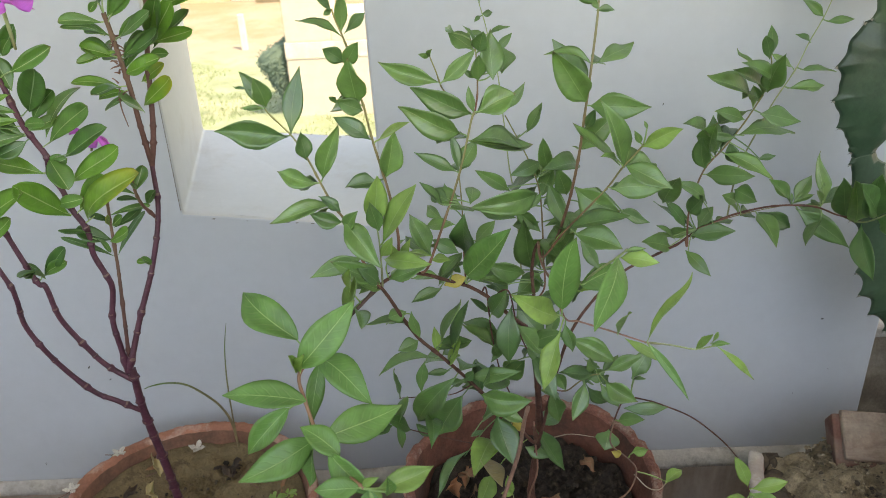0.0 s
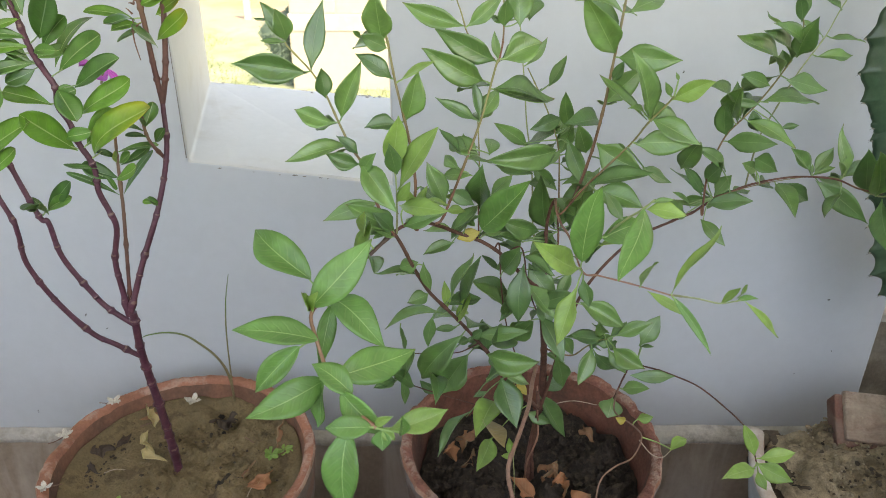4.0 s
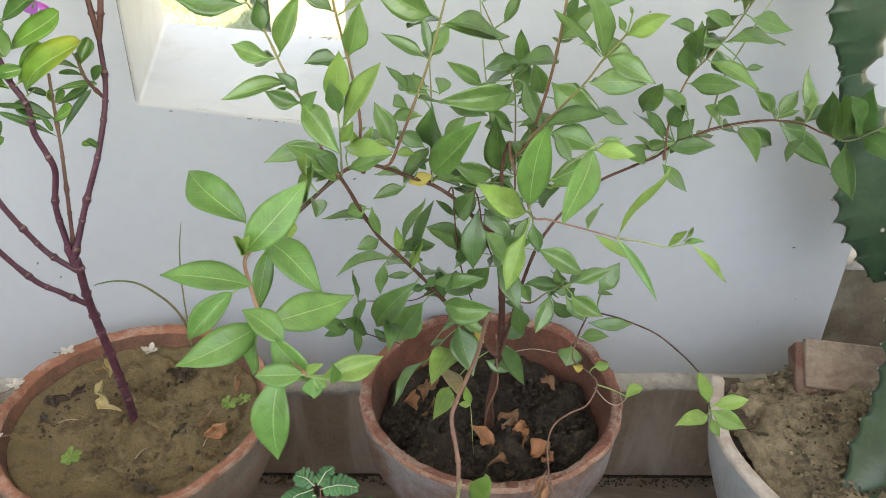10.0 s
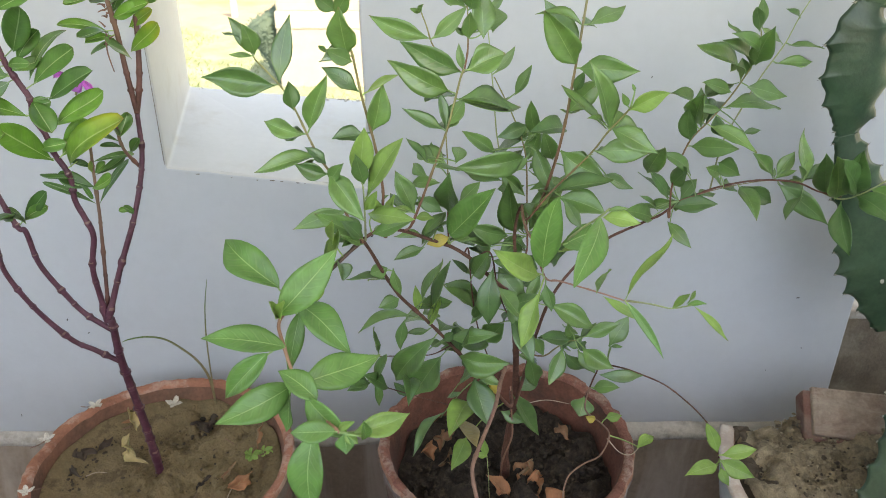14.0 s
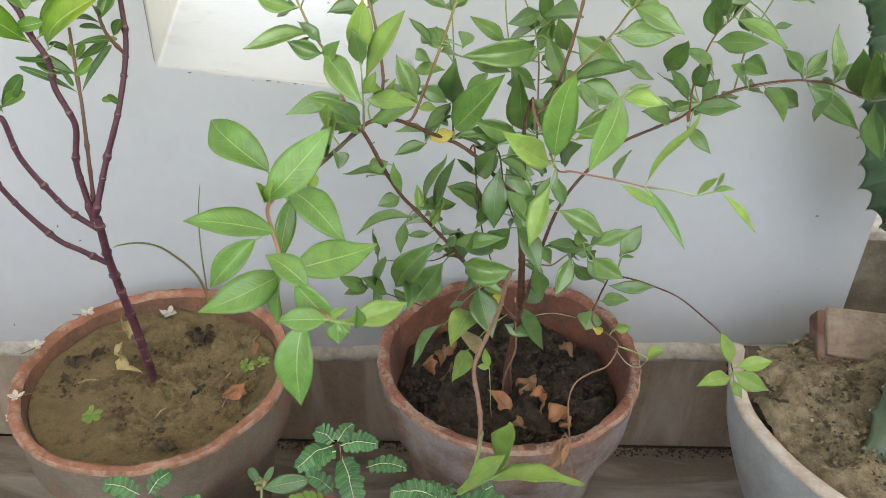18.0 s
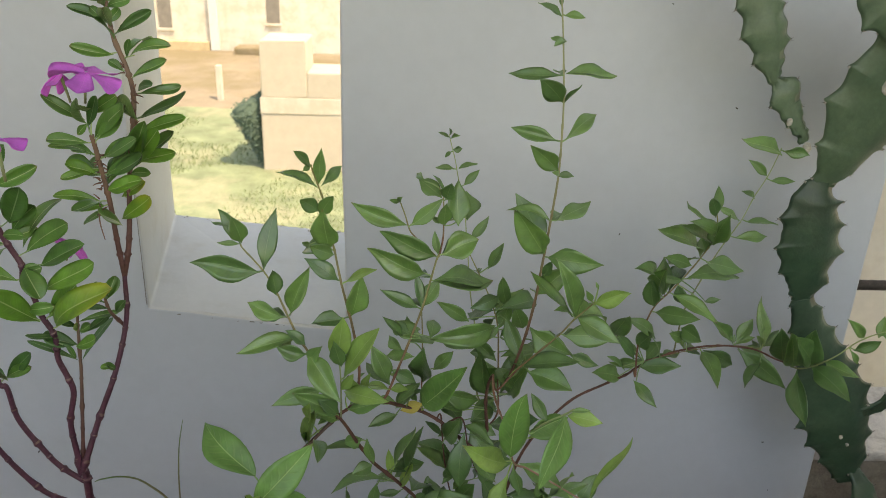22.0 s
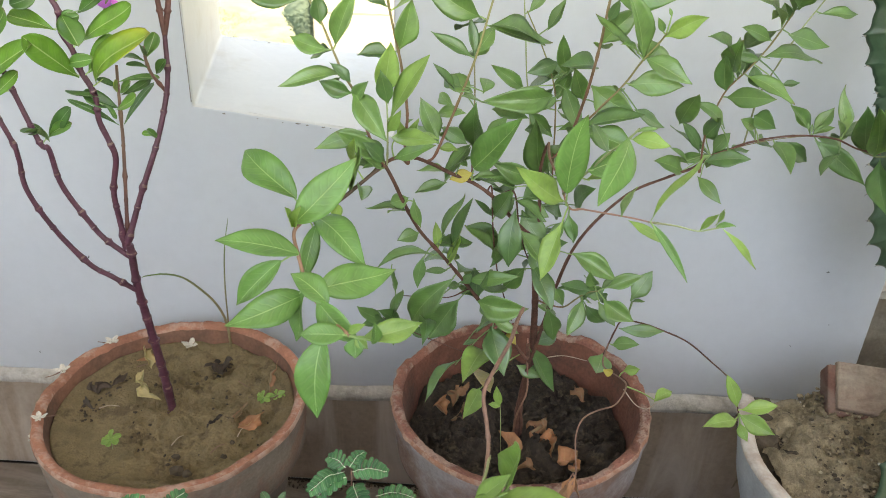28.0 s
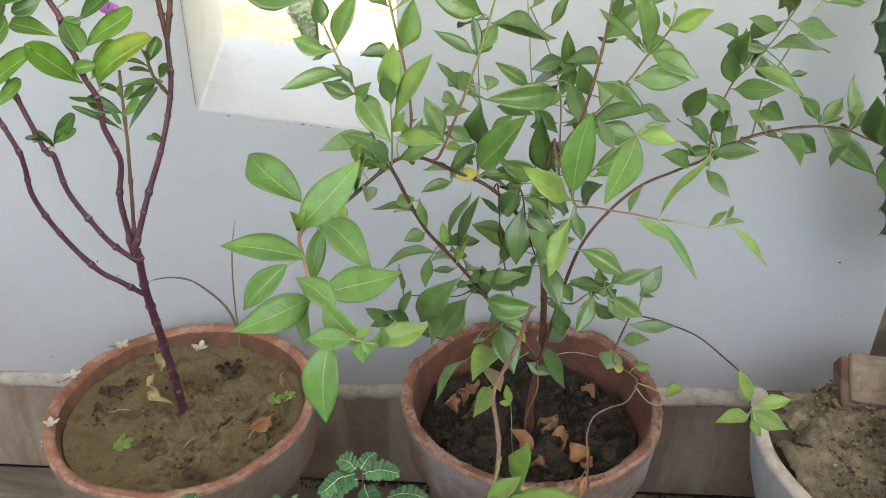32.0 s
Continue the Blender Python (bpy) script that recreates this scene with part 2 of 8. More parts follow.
M["terra_dark"] = mat("terracotta_stained", (0.190, 0.118, 0.095), rough=0.88, var=0.25, scale=14, fine=220, bump=0.7, dist=0.003, second=(0.285, 0.265, 0.27), amount=0.9, low=0.46, high=0.60, second_scale=6)
M["chipped"] = mat("chipped_rim_edge", (0.34, 0.165, 0.115), rough=0.9, var=0.2, scale=40, fine=300, bump=0.6, dist=0.002, second=(0.46, 0.31, 0.245), amount=0.85, low=0.45, high=0.58, second_scale=38)
M["terra_rim"] = mat("terracotta_rim", (0.36, 0.152, 0.10), rough=0.85, var=0.3, scale=16, fine=260, bump=0.7, dist=0.002, second=(0.49, 0.34, 0.28), amount=0.6, low=0.50, high=0.60, second_scale=26)
M["rim_worn"] = mat("worn_terracotta_rim", (0.255, 0.105, 0.078), rough=0.88, var=0.4, scale=18, fine=260, bump=1.0, dist=0.004, second=(0.42, 0.285, 0.235), amount=0.75, low=0.50, high=0.58, second_scale=30)
M["inside_worn"] = mat("worn_terracotta_inside", (0.185, 0.072, 0.050), rough=0.9, var=0.35, scale=18, fine=220, bump=0.6, second=(0.075, 0.045, 0.036), amount=0.7, second_scale=12)
M["terra_in"] = mat("terracotta_inside", (0.25, 0.115, 0.075), rough=0.9, var=0.25, scale=16, fine=220, bump=0.4, second=(0.10, 0.06, 0.045), amount=0.7, second_scale=9)
M["terra_red"] = mat("terracotta_plain", (0.36, 0.13, 0.095), rough=0.8, var=0.15, scale=10, fine=200, bump=0.3, second=(0.28, 0.13, 0.10), amount=0.6)
M["limewash"] = mat("limewashed_clay", (0.385, 0.415, 0.435), rough=0.85, var=0.15, scale=12, fine=200, bump=0.5, dist=0.002, second=(0.27, 0.265, 0.255), amount=0.6, low=0.50, high=0.68, second_scale=10)
M["lime_rim"] = mat("limewashed_rim", (0.44, 0.36, 0.31), rough=0.9, var=0.15, scale=20, fine=220, bump=0.5, second=(0.55, 0.53, 0.50), amount=0.7, second_scale=20)
M["silt"] = mat("sandy_soil", (0.252, 0.186, 0.102), rough=0.95, var=0.25, scale=30, fine=360, bump=1.0, dist=0.006, second=(0.135, 0.094, 0.054), amount=0.85, low=0.53, high=0.62, second_scale=30)
M["loam"] = mat("dark_soil", (0.046, 0.034, 0.027), rough=0.95, var=0.45, scale=50, fine=260, bump=1.0, dist=0.006, second=(0.11, 0.085, 0.062), amount=0.7, low=0.54, high=0.64, second_scale=55)
M["clod"] = mat("damp_clod", (0.075, 0.055, 0.038), rough=0.95, var=0.3, scale=60, fine=300, bump=0.6)
M["grassblade"] = ramp_mat("grass_blade_green", (0.25, 0.19, 0.10), (0.12, 0.20, 0.06))
M["sand"] = mat("grey_sand", (0.305, 0.24, 0.16), rough=0.95, var=0.4, scale=60, fine=520, bump=1.0, dist=0.005, second=(0.15, 0.12, 0.085), amount=0.8, low=0.54, high=0.64, second_scale=70)
M["chip"] = mat("pale_chip", (0.36, 0.30, 0.215), rough=0.9, var=0.3, scale=90, fine=400, bump=0.5)
M["brick"] = mat("fired_brick", (0.165, 0.075, 0.058), rough=0.9, var=0.25, scale=30, fine=250, bump=0.6, second=(0.20, 0.15, 0.12), amount=0.6, second_scale=22)
M["mortar"] = streaked(mat("weathered_mortar", (0.27, 0.205, 0.16), rough=0.9, var=0.25, scale=40, fine=240, bump=0.7, dist=0.003, second=(0.18, 0.10, 0.078), amount=0.6, second_scale=16), (0.36, 0.30, 0.235), (9, 30, 30), 0.5, 1.5)
M["bark"] = mat("dark_bark", (0.135, 0.060, 0.043), rough=0.7, var=0.35, scale=90, fine=600, bump=0.7, dist=0.001)
M["bark2"] = ramp_mat("drooping_bark", (0.10, 0.06, 0.042), (0.36, 0.20, 0.13))
M["twig"] = ramp_mat("twig_bark", (0.21, 0.10, 0.062), (0.25, 0.24, 0.10))
M["green"] = ramp_mat("green_stem", (0.21, 0.22, 0.11), (0.30, 0.38, 0.17))
M["green2"] = ramp_mat("tall_stem", (0.19, 0.10, 0.06), (0.30, 0.31, 0.16))
M["red"] = ramp_mat("reddish_stem", (0.22, 0.11, 0.07), (0.42, 0.22, 0.17))
M["greytwig"] = mat("grey_twig", (0.225, 0.125, 0.095), rough=0.75, var=0.25, scale=80, fine=500, bump=0.6, dist=0.001)
M["palestem"] = mat("pale_root", (0.42, 0.33, 0.26), rough=0.7, scale=80, fine=400)
M["vstem"] = mat("maroon_stem", (0.092, 0.028, 0.046), rough=0.42, spec=0.5, var=0.25, scale=60, fine=400, bump=0.3, dist=0.0008, second=(0.17, 0.075, 0.095), amount=0.6, low=0.52, high=0.7, second_scale=70)
ringed(M["vstem"], (0.20, 0.12, 0.10), 0.028)
M["vstem2"] = ramp_mat("brown_stem", (0.14, 0.06, 0.05), (0.21, 0.125, 0.085), 0.5)
LEAF = {
    "": (leaf_mat("mature_leaf", (0.110, 0.236, 0.066), (0.26, 0.40, 0.16), veins=0.11, rib=0.04, rnd=0.34, trans=0.21, rough=0.31, spec=1.0, ribs=0.5), leaf_mat("mature_leaf_underside", (0.20, 0.34, 0.115), (0.30, 0.42, 0.22), rough=0.55, rib=0.07)),
    "p": (leaf_mat("young_leaf", (0.26, 0.42, 0.115), (0.40, 0.54, 0.24), trans=0.35, veins=0.10, rib=0.05, rnd=0.15, ribs=0.42), leaf_mat("young_leaf_underside", (0.30, 0.45, 0.19), (0.46, 0.58, 0.30), rough=0.5, trans=0.35)),
    "b": (leaf_mat("broad_leaf", (0.140, 0.312, 0.082), (0.38, 0.56, 0.23), trans=0.3, veins=0.17, rib=0.045, rnd=0.14, ribs=0.7), leaf_mat("broad_leaf_underside", (0.26, 0.42, 0.17), (0.42, 0.55, 0.28), rough=0.5, trans=0.3)),
    "y": (leaf_mat("yellow_leaf", (0.58, 0.47, 0.11), (0.62, 0.56, 0.14), rnd=0.06), leaf_mat("yellow_leaf_underside", (0.55, 0.46, 0.10), (0.6, 0.54, 0.2), rnd=0.06)),
    "c": (leaf_mat("cream_leaf", (0.52, 0.41, 0.21), (0.60, 0.52, 0.30), rnd=0.05), leaf_mat("cream_leaf_underside", (0.58, 0.50, 0.25), (0.62, 0.56, 0.3), rnd=0.05)),
    "x": (leaf_mat("dry_leaf", (0.34, 0.155, 0.08), (0.40, 0.26, 0.14), rough=0.7, trans=0.1, rnd=0.3), leaf_mat("dry_leaf_underside", (0.33, 0.21, 0.12), (0.4, 0.28, 0.17), rough=0.75, trans=0.1, rnd=0.3)),
    "v": (leaf_mat("periwinkle_leaf", (0.080, 0.212, 0.042), (0.45, 0.56, 0.32), rough=0.32, trans=0.25, veins=0.05, rib=0.065, rnd=0.4, spec=0.9, ribs=0.5), leaf_mat("periwinkle_leaf_underside", (0.17, 0.29, 0.10), (0.42, 0.5, 0.28), rough=0.5)),
    "vy": (leaf_mat("yellowing_periwinkle_leaf", (0.15, 0.31, 0.040), (0.45, 0.55, 0.25), rough=0.32, veins=0.08, rib=0.07, ribs=0.6, edge=(0.50, 0.47, 0.05), rnd=0.08), leaf_mat("yellowing_periwinkle_underside", (0.24, 0.34, 0.10), (0.45, 0.5, 0.25), rough=0.5)),
    "vb": (leaf_mat("fresh_periwinkle_leaf", (0.135, 0.32, 0.045), (0.48, 0.60, 0.30), rough=0.32, veins=0.08, rib=0.07, rnd=0.1, ribs=0.6), leaf_mat("fresh_periwinkle_underside", (0.25, 0.38, 0.12), (0.45, 0.52, 0.26), rough=0.5)),
    "w": (leaf_mat("weed_leaf", (0.12, 0.24, 0.12), (0.30, 0.42, 0.24), rib=0.06, rnd=0.1), leaf_mat("weed_leaf_underside", (0.20, 0.30, 0.18), (0.35, 0.44, 0.28))),
}
LEAF["r"] = (leaf_mat("rotted_leaf", (0.075, 0.05, 0.036), (0.11, 0.08, 0.055), rough=0.75, trans=0.05, rnd=0.3),) * 2
LEAF["petal"] = (leaf_mat("magenta_petal", (0.82, 0.22, 0.92), (0.86, 0.38, 0.94), rough=0.5, trans=0.4, veins=0.1, rib=0.04, rnd=0.12, spec=0.3),) * 2
M["eye"] = mat("flower_eye", (0.55, 0.32, 0.62), rough=0.6, var=0.1)
M["white_petal"] = mat("withered_white_petal", (0.62, 0.58, 0.52), rough=0.8, var=0.2, scale=120, fine=500, bump=0.5)
# Paler copy of the cactus skin: upper joints coloured as if better lit.
M["cactus_lit"] = mat("lit_cactus_skin", (0.062, 0.108, 0.062), rough=0.4, spec=0.5, var=0.2, scale=14, fine=180, bump=0.2, dist=0.002, second=(0.13, 0.19, 0.115), amount=0.7, low=0.46, high=0.70, second_scale=9)
M["cactus"] = mat("cactus_skin", (0.024, 0.058, 0.032), rough=0.38, spec=0.5, var=0.25, scale=14, fine=180, bump=0.2, dist=0.002, second=(0.065, 0.118, 0.066), amount=0.7, low=0.46, high=0.70, second_scale=9)
M["scar"] = mat("corky_scar", (0.42, 0.39, 0.34), rough=0.9, var=0.25, scale=120, fine=500, bump=0.6)
M["spine"] = mat("dark_spine", (0.06, 0.045, 0.04), rough=0.6)
M["frond"] = leaf_mat("leaflet", (0.045, 0.185, 0.070), (0.30, 0.46, 0.28), rough=0.45, veins=0.05, rnd=0.3, rib=0.12, ribs=0.35)
M["frond_pale"] = leaf_mat("pale_leaflet", (0.16, 0.32, 0.065), (0.24, 0.42, 0.13), rough=0.45, veins=0.15, rnd=0.2)
M["rachis"] = mat("pale_rachis", (0.50, 0.60, 0.42), rough=0.6, var=0.08)
M["iron"] = mat("rusty_iron", (0.075, 0.06, 0.05), rough=0.6, var=0.3, scale=60, fine=300, metal=0.3)
M["meadow"] = mat("outdoor_ground", (0.195, 0.235, 0.14), rough=0.95, var=0.3, scale=1.6, fine=30, bump=0.6, dist=0.02, second=(0.32, 0.315, 0.21), amount=0.8, low=0.50, high=0.62, second_scale=0.55)
M["blade"] = mat("meadow_grass", (0.20, 0.25, 0.13), rough=0.9, spec=0.1, var=0.3, scale=6, fine=40, bump=0.0)
M["shutter"] = mat("grey_shutter", (0.21, 0.19, 0.165), rough=0.8, var=0.15, scale=5, fine=40, bump=0.1)
M["ochre"] = mat("ochre_wash", (0.48, 0.38, 0.24), rough=0.9, var=0.15, scale=3, fine=40, bump=0.2)
M["cement"] = mat("sunlit_cement", (0.50, 0.43, 0.355), rough=0.9, var=0.06, scale=4, fine=60, bump=0.2, dist=0.005, second=(0.43, 0.35, 0.27), amount=0.4, low=0.55, high=0.75, second_scale=3)
M["limed_cement"] = mat("limed_cement", (0.56, 0.50, 0.43), rough=0.9, var=0.06, scale=3, fine=40, bump=0.2, dist=0.005, second=(0.45, 0.38, 0.30), amount=0.6, second_scale=2)
M["bounce"] = mat("bounce_cement", (0.42, 0.39, 0.345), rough=0.9, var=0.1, scale=1.5, fine=40, bump=0.3, dist=0.004, second=(0.32, 0.29, 0.25), amount=0.5, second_scale=1.2)
M["yard"] = mat("bare_earth", (0.255, 0.21, 0.155), rough=0.95, var=0.15, scale=0.8, fine=25, bump=0.4, dist=0.01, second=(0.185, 0.15, 0.085), amount=0.8, second_scale=0.35)
M["bush"] = mat("bush_leaf", (0.095, 0.135, 0.105), rough=0.95, spec=0.05, var=0.1, scale=8, fine=60, bump=0.0)
M["housepaint"] = mat("cream_house_paint", (0.60, 0.555, 0.485), rough=0.85, var=0.08, scale=2, fine=30, bump=0.2, second=(0.46, 0.37, 0.26), amount=0.5, second_scale=1.6)


# ---- makers ----
def link(name, verts, faces, mats, parent=None, at=(0, 0, 0), smooth=True, uvs=None, idx=None):
    me = bpy.data.meshes.new(name)
    me.from_pydata(verts, [], faces)
    for m in (mats if isinstance(mats, (list, tuple)) else [mats]):
        me.materials.append(m)
    if uvs is not None:
        lay = me.uv_layers.new(name="UVMap")
        for lp in me.loops:
            lay.data[lp.index].uv = uvs[lp.vertex_index]
    if idx is not None:
        me.polygons.foreach_set("material_index", idx)
    if smooth:
        me.polygons.foreach_set("use_smooth", [True] * len(me.polygons))
    me.update()
    ob = new(name, me)
    ob.location = at
    ob.parent = parent
    return ob


def part(name, bm, material, parent=None, label="", at=(0, 0, 0), smooth=False):
    me = bpy.data.meshes.new(name)
    bm.normal_update()
    bm.to_mesh(me)
    bm.free()
    for m in (material if isinstance(material, (list, tuple)) else [material]):
        me.materials.append(m)
    if smooth:
        me.polygons.foreach_set("use_smooth", [True] * len(me.polygons))
    ob = new(name, me)
    ob.location = at
    ob.parent = parent
    return tagged(ob, label) if label else ob


def box(x0, x1, y0, y1, z0, z1, bevel=0.0, jitter=0.0, seed=0):
    bm = bmesh.new()
    bmesh.ops.create_cube(bm, size=1)
    for v in bm.verts:
        v.co = Vector(((x0 + x1) / 2 + v.co.x * (x1 - x0), (y0 + y1) / 2 + v.co.y * (y1 - y0), (z0 + z1) / 2 + v.co.z * (z1 - z0)))
    if bevel:
        bmesh.ops.bevel(bm, geom=bm.edges[:], offset=bevel, segments=2, affect="EDGES", profile=0.5)
    if jitter:
        for v in bm.verts:
            v.co += noise.noise_vector(v.co * 40 + Vector((seed, 0, 0))) * jitter
    return bm


def thing(name, at, label, category, group=""):
    ob = new(name)
    ob.empty_display_size = 0.05
    ob.location = at
    return tagged(ob, label, category, group)


def spline(pts, n=5):
    """A smooth line through the points."""
    P = [Vector(p) for p in pts]
    P = [P[0] * 2 - P[1]] + P + [P[-1] * 2 - P[-2]]
    out = []
    for i in range(1, len(P) - 2):
        a, b, c, d = P[i - 1:i + 3]
        for k in range(n):
            t = k / n
            out.append(0.5 * (2 * b + (c - a) * t + (2 * a - 5 * b + 4 * c - d) * t * t + (3 * b - a - 3 * c + d) * t ** 3))
    out.append(P[-2])
    return out


def tube_data(pts, r0, r1, n=5, sides=8, node=0.0, swell=0.3, cap=True):
    line = spline(pts, n)
    verts, faces, uvs = [], [], []
    dist, total = [0.0], 0.0
    for a, b in zip(line[:-1], line[1:]):
        total += (b - a).length
        dist.append(total)
    side = None
    for i, p in enumerate(line):
        d = (line[min(i + 1, len(line) - 1)] - line[max(i - 1, 0)]).normalized()
        if side is None:
            side = d.orthogonal().normalized()
        side = (side - d * side.dot(d)).normalized()
        up = d.cross(side)
        f = dist[i] / total
        r = r0 + (r1 - r0) * f
        r *= 1 + 0.06 * noise.noise(p * 90)
        lump = 0.0
        if node:
            # nodes at uneven spacing, each with two facing leaf scars
            q = dist[i] / node + 0.75 * noise.noise(Vector((dist[i] * 22, line[0].x * 40, line[0].z * 40)))
            lump = swell * max(0.0, 1 - abs(q % 1.0 - 0.5) * 8)
        for k in range(sides):
            a = 2 * math.pi * k / sides
            w = r * (1 + lump * (0.45 + 0.9 * math.cos(a - math.floor(q) * 1.45) ** 2)) if lump else r
            verts.append(p + (side * math.cos(a) + up * math.sin(a)) * w)
            uvs.append((q if node else k / sides, f))
    for i in range(len(line) - 1):
        for k in range(sides):
            a, b = i * sides + k, i * sides + (k + 1) % sides
            faces.append((a, b, b + sides, a + sides))
    if cap:
        faces.append(tuple(range(sides))[::-1])
        faces.append(tuple(range(len(verts) - sides, len(verts))))
    return verts, faces, uvs


def tube(name, pts, r0, r1, material, parent=None, origin=(0, 0, 0), **kw):
    v, f, uv = tube_data(pts, r0, r1, **kw)
    o = Vector(origin)
    return link(name, [p - o for p in v], f, material, parent, uvs=uv)


LEAF_SEED = random.Random(11)


def leaf(parent, origin, kind, base, tip, width, roll, foot=None, shape="ovate", name="leaf", crumple=0.0):
    """One leaf from base to tip: an arched, folded blade with two skins and, from its foot on the twig, a stalk."""
    R = LEAF_SEED
    base, tip = Vector(base), Vector(tip)
    ax = tip - base
    length = ax.length
    a = ax.normalized()
    ref = Vector((0, -0.6, 0.8))
    ref = (ref - a * ref.dot(a)).normalized()
    n = Matrix.Rotation(radians(roll), 3, a) @ ref
    s = a.cross(n)
    arch = R.uniform(-0.01, 0.15) * length * (1 if a.z < 0.6 else 0.4)
    sway = R.uniform(-0.05, 0.05) * length
    fold = R.uniform(0.10, 0.70)
    twist = R.uniform(-0.9, 0.9)
    wave = R.uniform(0.0, 0.05) * width * (1.0 if shape == "ovate" else 0.3)
    curl = R.uniform(-0.05, 0.20) * length
    peak, taper = R.uniform(0.84, 1.12), R.uniform(0.12, 0.50)
    rows, cols = 13, 6
    thick = 0.00035
    verts, uvs = [], []
    for skin in (0, 1):
        for i in range(rows + 1):
            t = 0.45 * i / rows + 0.55 * (0.5 - 0.5 * math.cos(math.pi * i / rows))
            if shape == "oblong":
                h = math.sin(math.pi / 2 * min(1.0, t / 0.64)) ** 1.12 if t < 0.64 else math.sqrt(max(0.0, 1 - ((t - 0.64) / 0.36) ** 2))
            elif shape == "broad":
                h = max(0.0, math.sin(math.pi * t ** 0.86)) ** 0.8 * (1 - 0.42 * t ** 4)
            elif shape == "petal":
                h = 0.25 + 0.75 * min(1, t * 1.25) ** 0.9 if t < 0.85 else 0.99 * math.sqrt(max(0.02, 1 - ((t - 0.85) / 0.17) ** 2))
            else:
                h = max(0.0, math.sin(math.pi * t ** peak)) ** 0.95 * (1 - taper * t ** 4) * (0.42 + 0.58 * min(1.0, t / 0.30))
            h = max(h, 0.02) * width / 2
            c = base + a * (length * t) + n * (arch * 4 * t * (1 - t) - curl * t ** 3 * (1 - t) * 4) + s * (sway * 4 * t * (1 - t))
            tw = Matrix.Rotation(twist * (t - 0.5), 3, a)
            ss, nn = tw @ s, tw @ n
            for j in range(cols + 1):
                u = j / cols * 2 - 1
                p = c + ss * (u * h) + nn * (fold * abs(u) ** 1.3 * h + wave * math.sin(t * 17 + u * 2) * abs(u))
                if crumple:
                    p = p + noise.noise_vector(p * 95) * (crumple * width * (0.3 + t)) + n * (crumple * 0.9 * h * abs(u))
                if skin:
                    p = p - nn * thick
                verts.append(p - base)
                uvs.append((u * 0.5 + 0.5, t))
    w = cols + 1
    off = (rows + 1) * w
    faces, idx = [], []
    for i in range(rows):
        for j in range(cols):
            q = i * w + j
            faces.append((q, q + 1, q + w + 1, q + w))
            idx.append(0)
            faces.append((q + off, q + w + off, q + w + 1 + off, q + 1 + off))
            idx.append(1)
    for i in range(rows):
        for j in (0, cols):
            q = i * w + j
            faces.append((q, q + w, q + w + off, q + off) if j == 0 else (q, q + off, q + w + off, q + w))
            idx.append(0)
    if foot is not None:
        foot = Vector(foot)
        k0 = len(verts)
        mid = (foot + base) / 2 + Vector((0, 0, 0.08 * (foot - base).length))
        v, f, _ = tube_data([foot, mid, base + a * length * 0.12], 0.0008, 0.0006, n=3, sides=5, cap=False)
        verts += [p - base for p in v]
        uvs += [(0.5, 0.0)] * len(v)
        faces += [tuple(q + k0 for q in g) for g in f]
        idx += [0] * len(f)
    top, under = LEAF[kind]
    return link(name, verts, faces, [top, under], parent, base - Vector(origin), uvs=uvs, idx=idx)


def lathe(profile, seg=72, wob=0.0, seed=0, arc=(0, 2 * math.pi), drop=None, inset=0.19, chip=0.0):
    """A turned form from (radius, height) pairs, slightly uneven."""
    verts, faces = [], []
    full = arc[1] - arc[0] > 6.28
    cols = seg if full else seg + 1
    for k in range(cols):
        a = arc[0] + (arc[1] - arc[0]) * k / seg
        for r, z in profile:
            d = 1 + wob * noise.noise(Vector((math.cos(a) * 2, math.sin(a) * 2, z * 6 + seed)))
            zz = z + wob * 0.12 * noise.noise(Vector((math.cos(a) * 3, math.sin(a) * 3, seed + 5)))
            if drop and zz > drop(a):
                zz = drop(a)
                r = min(r, inset)
            if chip and z > 0.34:
                nick = 1.1 * noise.noise(Vector((math.cos(a) * 4, math.sin(a) * 4, seed + 2))) + 0.7 * noise.noise(Vector((math.cos(a) * 13, math.sin(a) * 13, seed))) + 0.4 * noise.noise(Vector((math.cos(a) * 37, math.sin(a) * 37, seed)))
                zz += chip * min(0.3, nick)
                d += chip * 4 * nick * (r > 0.166)
            verts.append((math.cos(a) * r * d, math.sin(a) * r * d, zz))
    m = len(profile)
    for k in range(seg):
        for i in range(m - 1):
            a, b = k * m + i, ((k + 1) % cols) * m + i
            faces.append((a, b, b + 1, a + 1))
    return verts, faces


